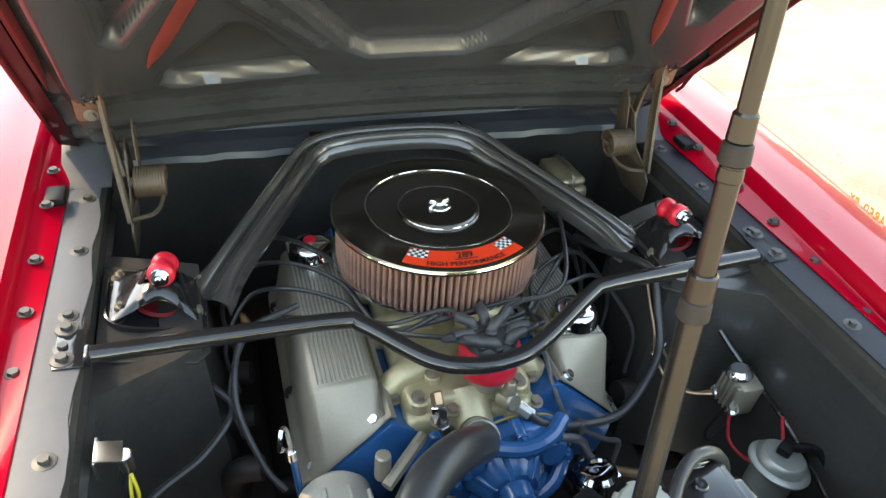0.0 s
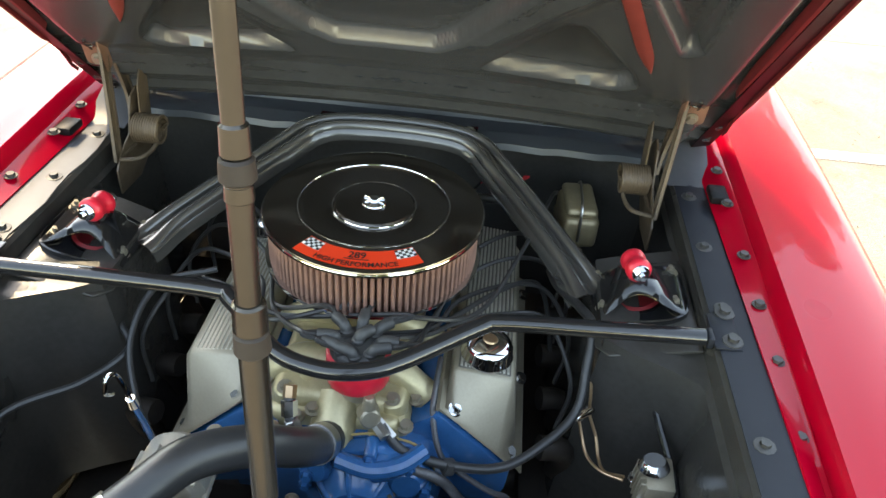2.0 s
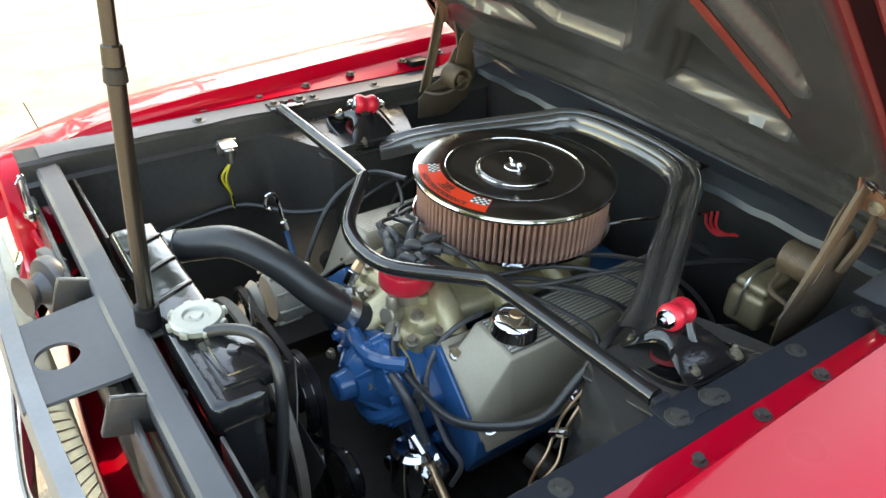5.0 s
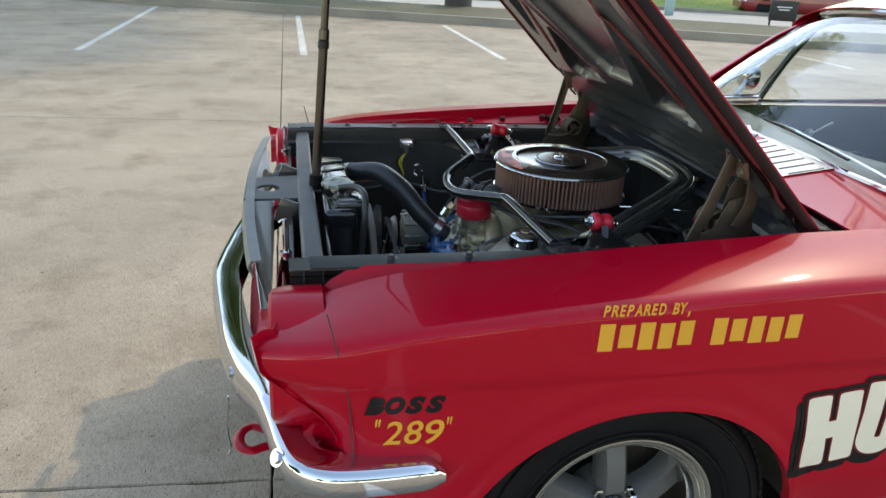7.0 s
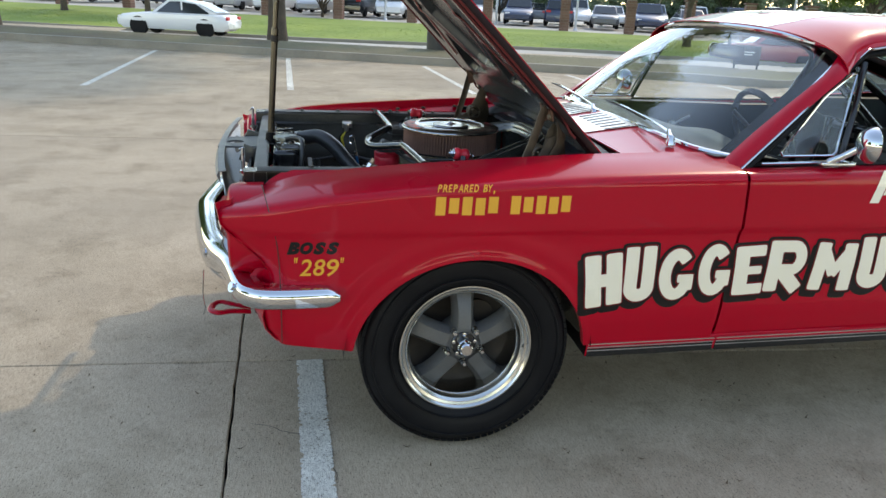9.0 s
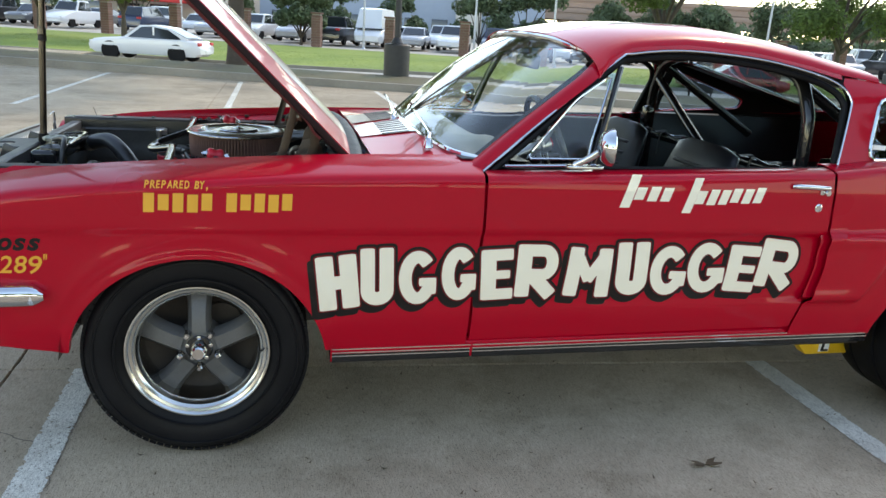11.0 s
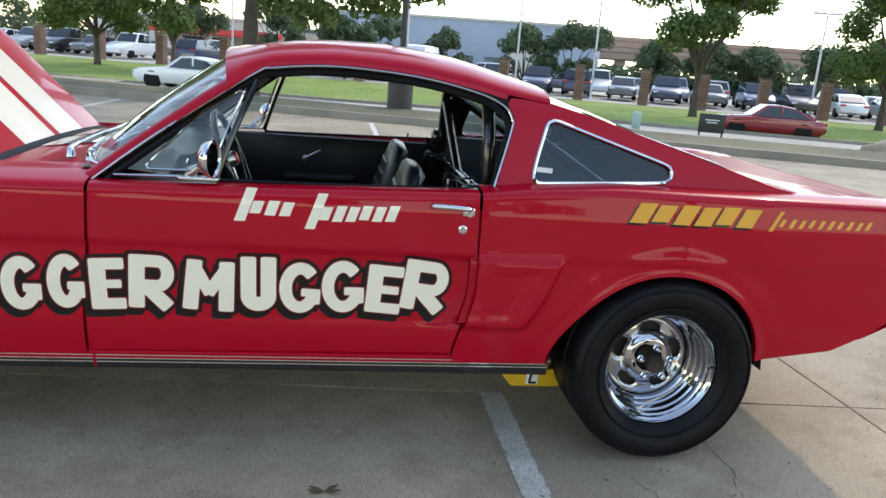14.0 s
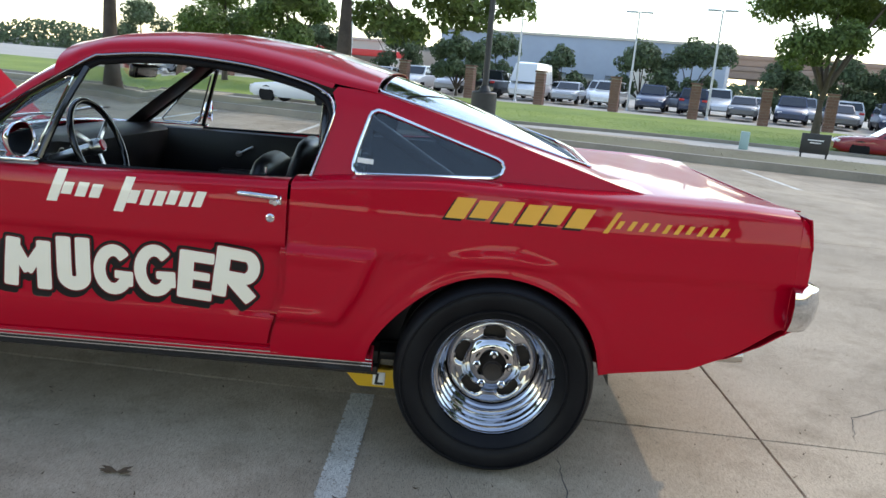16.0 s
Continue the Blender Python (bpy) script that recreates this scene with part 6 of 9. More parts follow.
part("fan_belt", belt(((0, .555, .078), (.235, .60, .041)), -.366), M["rubber"], engine)
part("fan_belt", belt(((0, .555, .078), (0, .36, .088)), -.350), M["rubber"], engine)
part("fan_belt", belt(((-.17, .50, .050), (0, .36, .088)), -.362), M["rubber"], engine)
bm = bmesh.new()
cyl(bm, (-.43, 0, .57), (-.38, 0, .57), .045, .045, 20, bev=.004)
fan = part("cooling_fan", bm, M["satin_black"], engine)
for k in range(6):
    bm = bmesh.new()
    a = 2 * math.pi * (k + .3) / 6
    rows = []
    for t in range(6):
        r = .05 + .135 * t / 5
        w = .040 + .015 * t / 5
        rows.append([Vector((-.420 - .018 * s, r * math.cos(a + s * w / r), .57 + r * math.sin(a + s * w / r))) for s in (-1, 0, 1)])
    grid(bm, rows)
    part("fan_blade", thick(bm, .002), M["satin_black"], fan)
bm = bmesh.new()
lathe(bm, [(.206, 0), (.211, .003), (.211, .017), (.206, .02)], Matrix.Translation((-.455, .01, .545)) @ Matrix.Rotation(radians(90), 4, "Y"), 60)
part("fan_shroud", bm, M["tan_belt"], engine, "greyish fan shroud ring")
bm = bmesh.new()
cyl(bm, (-.21, -.215, .50), (-.26, -.225, .49), .045, .042, 24, bev=.006)
cyl(bm, (-.255, -.215, .555), (-.262, -.22, .46), .038, .036, 24, bev=.008)
box(bm, (-.26, -.205, .525), (.030, .06, .020), (15, 0, 10), .006)
cyl(bm, (-.27, -.19, .505), (-.29, -.19, .505), .014, seg=6)
cyl(bm, (-.225, -.25, .52), (-.26, -.26, .515), .013, seg=6)
tube(bm, [(-.245, -.19, .555), (-.252, -.215, .568), (-.25, -.24, .555)], .008, 8, 4)
part("fuel_pump", bm, M["chrome"], engine, "chrome mechanical fuel pump", smooth=35)
hose_part("fuel_pipe", [(-.225, -.20, .545), (-.24, -.25, .525), (-.25, -.32, .50)], .009, M["copper"])

# radiator and its support
bm = bmesh.new()
box(bm, (-.538, .0, .600), (.055, .50, .40), bevel=.006)
radiator = part("radiator", bm, M["gloss_black"], car, "glossy black radiator with top tank")
bm = bmesh.new()
box(bm, (-.538, .0, .808), (.080, .50, .055), bevel=.014, seg=3)
tank = part("top_tank", bm, M["gloss_black"], radiator)
for y in (-.06, .02, .10, .18):
    bm = bmesh.new()
    box(bm, (-.538, y, .836), (.070, .010, .005), (0, 0, 25), .002)
    part("tank_rib", bm, M["gloss_black"], tank)
bm = bmesh.new()
box(bm, (-.515, -.170, .830), (.075, .110, .030), bevel=.006)
box(bm, (-.515, -.170, .846), (.055, .085, .006), bevel=.003)
cyl(bm, (-.515, -.170, .845), (-.515, -.170, .855), .010, seg=12, bev=.002)
part("tank_box", bm, M["gloss_black"], radiator)
bm = bmesh.new()
lathe(bm, [(.018, -.015), (.018, .0), (.037, .001), (.038, .010), (.034, .014), (.020, .0145), (.017, .011), (.010, .011), (.008, .014), (0, .014)], Matrix.Translation((-.535, -.085, .847)), 32)
lugs = []
for k in range(8):
    a = 2 * math.pi * k / 8
    lug = bmesh.new()
    box(lug, (-.535 + .038 * math.cos(a), -.085 + .038 * math.sin(a), .853), (.009, .012, .010), (0, 0, math.degrees(a)), .002)
    lugs.append(lug)
M["cap_metal"] = material("pale_zinc_cap", (0.36, 0.37, 0.33), 0.42, 0.6, grain=0.15, scale=90, stain=0.2, stain_scale=20)
cap = part("radiator_cap", bm, M["cap_metal"], radiator, "pale plated radiator cap")
for lug in lugs:
    part("cap_lug", lug, M["cap_metal"], cap)
bm = bmesh.new()
cyl(bm, (-.51, .222, .782), (-.480, .200, .796), .026, .026, 20, bev=.002)
part("hose_neck", bm, M["gloss_black"], radiator)
bm = bmesh.new()
rows = []
for i in range(25):
    y = -.56 + 1.12 * i / 24
    r = [(-.634, .790), (-.634, .826), (-.630, .830), (-.602, .832), (-.598, .828), (-.598, .79)]
    rows.append([Vector((x + .006 * abs(y), y, z)) for x, z in r])
grid(bm, rows)
support = part("radiator_support", thick(bm, -.003), M["grey_paint"], car, "dark grey radiator support bar", smooth=30)
bm = bmesh.new()
for sy in (-1, 1):
    box(bm, (-.575, sy * .40, .58), (.006, .26, .46), bevel=.002)
box(bm, (-.575, 0, .37), (.02, 1.06, .06), bevel=.004)
part("support_panel", bm, M["bay_black"], support)
bm = bmesh.new()
box(bm, (-.588, -.030, .8225), (.046, .050, .006), bevel=.002)
part("rod_bracket", bm, M["bay_black"], support)
bm = bmesh.new()
outer = [(-.770, -.120), (-.635, -.118), (-.630, .085), (-.768, .060)]
ro = resample([Vector((x, y, .826)) for x, y in outer], 48)
rh = [Vector((-.712, -.030, .826)) + Vector((p.x + .712, p.y + .030, 0)).normalized() * .029 for p in ro]
grid(bm, [ro, [p + Vector((0, 0, .0)) for p in rh]], close_v=True)
thick(bm, .006)
part("latch_plate", bm, M["grey_paint"], support, "dark grey latch plate with a round hole", smooth=25)
for y in (-.17, .13):
    bm = bmesh.new()
    box(bm, (-.64, y, .80), (.10, .012, .06), (0, 20, 0), .003)
    part("latch_bracket", bm, M["bay_black"], support)
bm = bmesh.new()
tube(bm, [(-.66, -.09, .80), (-.66, -.10, .70), (-.65, -.11, .60)], .012, 8, 4)
part("latch_stay", bm, M["bay_black"], support)
# horn, bonnet pin
bm = bmesh.new()
mm, h = axis_matrix((-.66, .255, .76), (-.715, .235, .765))
lathe(bm, [(0, 0), (.030, 0), (.050, .010), (.052, .022), (.048, .030), (.030, .034), (.022, .050), (.034, .070), (0, .070)], mm, 32)
box(bm, (-.665, .29, .78), (.02, .07, .03), (0, 0, 20), .004)
part("horn", bm, M["wheel_grey"], car, "grey disc horn")
for sy in (-1, 1):
    bm = bmesh.new()
    cyl(bm, (-.668, sy * .43, .79), (-.668, sy * .43, .885), .0065, .0055, 12, bev=.002)
    tube(bm, [(-.668, sy * .43, .868), (-.672, sy * .425, .88), (-.680, sy * .42, .872)], .002, 6, 4)
    cyl(bm, (-.668, sy * .43, .80), (-.668, sy * .43, .81), .013, seg=6)
    part("bonnet_pin", bm, M["chrome"], car, "chrome bonnet pin")

# things on the inner wings
bm = bmesh.new()
box(bm, (-.215, -.500, .640), (.060, .045, .075), (0, -8, 0), .006)
regulator = part("brake_valve", bm, M["alu"], car, "finned aluminium valve block")
for k in range(5):
    bm = bmesh.new()
    box(bm, (-.236 + .011 * k, -.476, .640), (.004, .010, .065), (0, -8, 0), .001)
    part("fin", bm, M["alu"], regulator)
bm = bmesh.new()
cyl(bm, (-.212, -.492, .675), (-.210, -.490, .692), .024, .020, 20, bev=.004)
part("valve_top", bm, M["chrome"], regulator)
for bx in (-.240, -.190):
    bm = bmesh.new()
    bolt(bm, (bx, -.478, .618), (0, .3, .9), .008, .012)
    part("bolt", bm, M["chrome"], regulator, smooth=25)
bm = bmesh.new()
tube(bm, [(-.235, -.475, .62), (-.265, -.47, .57), (-.32, -.478, .575), (-.345, -.50, .62), (-.30, -.525, .655)], .003, 6, 8)
part("wire", bm, M["red_wire"], regulator)
bm = bmesh.new()
tube(bm, [(-.23, -.47, .62), (-.235, -.44, .57), (-.26, -.43, .575), (-.255, -.46, .60)], .003, 6, 8)
part("wire", bm, M["rubber"], regulator)
bm = bmesh.new()
lathe(bm, [(.0, -.10), (.040, -.10), (.046, -.06), (.046, .0), (.064, .002), (.066, .008), (.062, .012), (.052, .013), (.050, .028), (.044, .034), (.010, .035), (0, .035)], Matrix.Translation((-.375, -.468, .632)) @ Matrix.Rotation(radians(10), 4, "X") @ Matrix.Scale(.78, 4), 36)
can = part("fuel_canister", bm, M["cap_metal"], car, "bright steel canister with a flanged lid")
bm = bmesh.new()
box(bm, (-.37, -.475, .668), (.022, .030, .016), (0, 0, 30), .004)
tube(bm, [(-.37, -.488, .668), (-.39, -.53, .66), (-.45, -.54, .60), (-.52, -.535, .50)], .008, 8, 6)
part("canister_hose", bm, M["rubber"], can)
hose_part("coolant_hose", [(-.36, -.30, .45), (-.375, -.32, .56), (-.40, -.35, .605), (-.43, -.40, .60), (-.45, -.45, .52)], .016, M["cable"], "black hose by the canister")
bm = bmesh.new()
box(bm, (-.265, .522, .812), (.034, .034, .004), (12, 0, 0), .001)
box(bm, (-.262, .537, .80), (.045, .004, .030), bevel=.001)
cyl(bm, (-.268, .505, .808), (-.268, .503, .775), .011, .009, 12, bev=.002)
bracket = part("sensor_bracket", bm, M["steel"], car, "small steel sensor bracket")
for k in range(3):
    bm = bmesh.new()
    tube(bm, [(-.268, .503, .78), (-.285 - .006 * k, .495 + .008 * k, .745), (-.275, .505, .70), (-.27, .51, .66)], .0026, 6, 6)
    part("wire", bm, M["yellow_wire"] if k < 2 else M["rubber"], bracket)
bm = bmesh.new()
box(bm, (.375, -.39, .730), (.13, .075, .070), (0, 0, 4), .014, 3)
box(bm, (.375, -.39, .773), (.115, .065, .020), (0, 0, 4), .010, 3)
cyl(bm, (.43, -.39, .68), (.47, -.39, .68), .035, .04, 20)
master = part("master_cylinder", bm, M["dichromate"], car, "bronze-plated brake master cylinder")
bm = bmesh.new()
tube(bm, [(.30, -.39, .72), (.315, -.39, .790), (.365, -.39, .797), (.42, -.39, .790), (.445, -.39, .73)], .003, 6, 6)
part("bail_wire", bm, M["steel"], master)
hose_part("washer_hose", [(.30, -.40, .70), (.20, -.39, .74), (.10, -.375, .79), (.05, -.37, .80)], .004, M["cable"], seg=8)
# dark underfloor, widened to darken the ground; engine-end boxes added to hide lit ground
bm = bmesh.new()
box(bm, (1.42, 0, .288), (1.86, 1.56, .03), bevel=.004)
box(bm, (2.9, 0, .30), (1.2, 1.0, .03), bevel=.004)
box(bm, (-.35, 0, .335), (.50, .60, .02), bevel=.004)
box(bm, (.16, 0, .325), (.66, 1.06, .02), bevel=.004)
under = part("underfloor", bm, M["iron"], car, "dark underfloor with axle and added panels under the engine")
bm = bmesh.new()
cyl(bm, (2.743, -.60, .333), (2.743, .60, .333), .04, seg=16)
part("rear_axle", bm, M["iron"], under)
bm = bmesh.new()
cyl(bm, (0, -.62, .333), (0, .62, .333), .03, seg=12)
part("front_axle", bm, M["iron"], under)
bm = bmesh.new()
cyl(bm, (2.60, -.001, .333), (2.88, .001, .333), .12, seg=20, bev=.02)
part("differential", bm, M["iron"], under)
for sy in (-1, 1):
    for c, size in (((-.10, sy * .36, .345), (1.1, .09, .10)), ((1.4, sy * .70, .325), (1.9, .10, .05))):
        bm = bmesh.new()
        box(bm, c, size, bevel=.01)
        part("chassis_rail", bm, M["iron"], under)

# ---- the car: nose ----
bm = bmesh.new()
half = [(-.392, .882), (-.44, .888), (-.54, .890), (-.615, .880), (-.668, .842), (-.694, .780), (-.716, .690), (-.742, .605), (-.786, .510), (-.818, .400), (-.842, .250)]
path = [(x, -y) for x, y in half] + [(-.866, .05), (-.866, -.05)][::-1] + half[::-1]
line = smooth_line([(x, y, 0) for x, y in path], 5)
sec = [(-.070, .034), (-.030, .039), (-.012, .037), (-.003, .030), (.002, .016), (.004, .0), (.002, -.014), (-.003, -.026), (-.010, -.033), (-.030, -.036), (-.070, -.030)]
rows = []
for i, p in enumerate(line):
    d = (line[min(i + 1, len(line) - 1)] - line[max(0, i - 1)]).normalized()
    nrm = Vector((d.y, -d.x, 0)) * -1
    if nrm.dot(Vector((p.x - .2, p.y, 0))) < 0:
        nrm *= -1
    u = min(i, len(line) - 1 - i)
    k = math.sin(math.pi / 2 * min(1, (u + .6) / 5))
    zc = .541 + .004 * step(.80, .60, abs(p.y))
    rows.append([p + nrm * a * (.35 + .65 * k) + Vector((0, 0, zc + b * (.25 + .75 * k) * (.85 + .55 * step(.85, .5, abs(p.y))))) for a, b in sec])
vs = grid(bm, rows)
for ring in (vs[0], vs[-1]):
    bm.faces.new(ring)
bmesh.ops.recalc_face_normals(bm, faces=bm.faces)
bumper = part("front_bumper", bm, M["chrome"], car, "chrome wrap-round front bumper", smooth=35)
for sy in (-1, 1):
    for p, d in (((-.690, sy * .805, .558), (-.7, sy * .5, .5)), ((-.790, sy * .50, .560), (-1, sy * .4, .4))):
        bm = bmesh.new()
        bolt(bm, p, d, .012, .008)
        part("bumper_bolt", bm, M["chrome"], bumper)
# lower apron between the wings
bm = bmesh.new()
rows = []
for i in range(25):
    y = -.80 + 1.6 * i / 24
    fx = -.60 - .10 * (1 - (y / .80) ** 2)
    rows.append([Vector((fx + dx, y, z)) for dx, z in ((0, .50), (-.008, .46), (.0, .42), (.03, .385), (.10, .37))])
grid(bm, rows)
part("front_apron", thick(bm, -.003), M["red"], car, smooth=50)
bm = bmesh.new()
tube(bm, [(-.66, -.43, .335), (-.72, -.42, .345), (-.76, -.40, .347), (-.785, -.425, .346), (-.785, -.465, .345), (-.76, -.49, .345), (-.72, -.475, .343), (-.66, -.465, .335)], .013, 8, 5, flat=.5)
part("tow_loop", bm, M["red"], car, "red painted tow loop")
bm = bmesh.new()
tube(bm, [(-.80, -.50, .50), (-.806, -.505, .42), (-.80, -.512, .37), (-.808, -.50, .345), (-.80, -.495, .37)], .0025, 6, 5)
part("pin_lanyard", bm, M["chrome"], bumper)
for sy in (-1, 1):
    # headlamp: bezel, bowl, lens
    m = Matrix.Translation((-.690, sy * .665, .690)) @ Matrix.Rotation(radians(-90), 4, "Y")
    bm = bmesh.new()
    lathe(bm, [(.135, -.09), (.134, -.02), (.128, .004), (.118, .010), (.108, .004), (.100, -.03)], m, 40)
    lamp = part("headlamp", bm, M["red"], car, "round headlamp in a red bezel")
    bm = bmesh.new()
    lathe(bm, [(.100, -.03), (.094, -.024), (.088, -.026)], m, 40)
    part("lamp_ring", bm, M["chrome"], lamp)
    bm = bmesh.new()
    lathe(bm, [(.088, -.028), (.07, -.014), (.04, -.006), (0, -.003)], m, 40)
    part("lens", bm, M["chrome"], lamp)
    # brow and gill panels beside the lamp
    bm = bmesh.new()
    rows = []
    for k in range(17):
        z = .50 + .30 * k / 16
        x0 = lerp_table(NOSE, z)
        fwd = 1 - step(.57, .65, z)
        rows.append([Vector((x0, sy * (half_width(-.70, z) - .002), z)), Vector((x0 - .004, sy * (half_width(-.70, z) - .02), z)), Vector((x0 + .016 - .040 * fwd, sy * (half_width(-.70, z) - .045), z)), Vector((x0 + .035 - .095 * fwd, sy * .76, z)), Vector((x0 + .05 - .12 * fwd, sy * .66, z)), Vector((x0 + .05 - .12 * fwd, sy * .52, z))])
    grid(bm, rows)
    part("nose_edge", thick(bm, -.002), M["red"], car)
    for k in range(3):
        bm = bmesh.new()
        tube(bm, [(-.662, sy * .560, .775 - .055 * k), (-.664, sy * .53, .76 - .055 * k), (-.655, sy * .50, .74 - .055 * k)], .010, 8, 4)
        part("gill", bm, M["red"], car)
    bm = bmesh.new()
    seam = smooth_line([(-.600, 0, .862), (-.590, 0, .82), (-.568, 0, .72), (-.559, 0, .634), (-.556, 0, .50), (-.556, 0, .385)], 8)
    tube(bm, [(p.x, sy * (half_width(p.x, p.z) - .0004), p.z) for p in seam], .0014, 6, 1)
    part("panel_seam", bm, M["bay_black"], car)
M["grille_metal"] = material("dull_grille_aluminium", (0.20, 0.20, 0.20), 0.35, 0.5, grain=0.15, scale=120, stain=0.2, stain_scale=8)
# grille: surround and woven mesh
bm = bmesh.new()
rows = []
for i in range(21):
    y = -.52 + 1.04 * i / 20
    x = -.735 - .030 * (1 - (y / .52) ** 2)
    rows.append([Vector((x + .020, y, .826)), Vector((x, y, .824)), Vector((x - .006, y, .812)), Vector((x + .004, y, .79))])
grid(bm, rows)
grille = part("grille", thick(bm, -.003), M["grille_metal"], car, "bright aluminium grille surround with woven mesh")
bm = bmesh.new()
for sg in (-1, 1):
    for k in range(46):
        y0 = -.50 + 1.0 * k / 45
        y1 = y0 + sg * .24
        if abs(y1) > .52:
            continue
        tube(bm, [(-.725 - .030 * (1 - (y0 / .52) ** 2), y0, .80), (-.69 - .02, y1, .58)], .0016, 4, 1, smooth=False)
tagged(part("grille_mesh", bm, M["steel"], grille), kind="stuff")
bm = bmesh.new()
box(bm, (-.655, 0, .67), (.01, 1.02, .26), bevel=.002)
part("grille_backing", bm, M["bay_black"], grille)
bm = bmesh.new()
rows = []
for i in range(13):
    y = -.52 + 1.04 * i / 12
    rows.append([Vector((-.70 - .02 * (1 - (y / .52) ** 2), y, .585)), Vector((-.74 - .02 * (1 - (y / .52) ** 2), y, .57)), Vector((-.72, y, .52))])
grid(bm, rows)
part("lower_grille_panel", thick(bm, -.003), M["red"], grille)

# ---- door fittings ----
for side in (-1, 1):
    def dy(x, z, off=0.0):
        return side * (half_width(x, z) + off)
    bm = bmesh.new()
    tube(bm, [(1.885, dy(1.885, .88, .006), .880), (1.90, dy(1.9, .88, .024), .884), (1.95, dy(1.95, .88, .028), .883), (2.0, dy(2.0, .88, .026), .880), (2.015, dy(2.0, .88, .006), .877)], .0085, 10, 5)
    box(bm, (2.005, dy(2.0, .865, .004), .868), (.040, .012, .030), bevel=.005)
    cyl(bm, (2.008, dy(2.0, .865, .004), .862), (2.008, dy(2.0, .865, .022), .862), .011, .010, 16, bev=.002)
    part("door_handle", bm, M["chrome"], car, "chrome push-button door handle")
    bm = bmesh.new()
    lathe(bm, [(.014, 0), (.014, .004), (.009, .006), (.008, .004), (0, .004)], Matrix.Translation((1.990, dy(1.99, .81, .0), .810)) @ Matrix.Rotation(radians(90 if side < 0 else -90), 4, "X"), 20)
    part("door_lock", bm, M["chrome"], car)
    bm = bmesh.new()
    cyl(bm, (1.945, side * .765, .915), (1.945, side * .765, .955), .004, .0055, 10)
    part("lock_pin", bm, M["chrome"], car)
    # quarter light at the front of the door window
    tri = [(.985, .935), (1.155, 1.118), (1.285, 1.200), (1.205, .985), (1.195, .938)]
    bm = bmesh.new()
    lp = [Vector((x, side * (green_y(z) - .012), z)) for x, z in tri]
    tube(bm, resample(round_loop(lp, .02), 40) + [resample(round_loop(lp, .02), 40)[0]], .0042, 6, 1)
    ql = part("quarter_light", bm, M["chrome"], car, "chrome-framed front quarter light")
    bm = bmesh.new()
    tube(bm, [(1.318, side * (green_y(1.222) - .010), 1.222), (1.262, side * (green_y(1.08) - .010), 1.08), (1.210, side * (green_y(.93) - .010), .925)], .0105, 8, 4)
    part("divider_bar", bm, M["gloss_black"], ql)
    bm = bmesh.new()
    bm.faces.new([bm.verts.new(p) for p in lp])
    bmesh.ops.triangulate(bm, faces=bm.faces[:])
    part("pane", thick(bm, .003), M["glass"], ql).visible_shadow = False
    bm = bmesh.new()
    tube(bm, [(.91, side * (green_y(.92) + .012), .918), (1.1, side * (green_y(.92) + .010), .922), (1.21, side * (green_y(.92) + .008), .925)], .0085, 8, 4, flat=.6)
    part("sill_bright_strip", bm, M["chrome"], car)
    bm = bmesh.new()
    tube(bm, [(1.21, side * .785, .913), (1.6, side * .787, .918), (2.06, side * .788, .928)], .007, 8, 4)
    part("window_sill_seal", bm, M["rubber"], car)
    # outside mirror
    y0 = half_width(1.17, .90)
    bm = bmesh.new()
    plate(bm, [(p.x, p.y) for p in round_loop([Vector((-.065, -.022, 0)), Vector((.062, -.022, 0)), Vector((.062, .020, 0)), Vector((-.065, .012, 0))], .018)], .010, Matrix.Translation((1.165, side * (y0 - .035), .918)) @ Matrix.Diagonal((1, -side, 1, 1)), .003)
    tube(bm, [(1.13, side * (y0 - .03), .928), (1.165, side * (y0 - .005), .955), (1.195, side * (y0 + .020), .985)], .011, 10, 5)
    mirror = part("door_mirror", bm, M["chrome"], car, "chrome round door mirror on a stalk")
    bm = bmesh.new()
    mm = Matrix.Translation((1.205, side * (y0 + .035), .995)) @ Matrix.Rotation(radians(90), 4, "Y") @ Matrix.Rotation(radians(-14 * side), 4, "X")
    lathe(bm, [(0, -.032), (.02, -.030), (.042, -.020), (.055, .0), (.057, .012), (.054, .015), (.052, .010), (0, .010)], mm, 36)
    part("mirror_head", bm, M["chrome"], mirror)

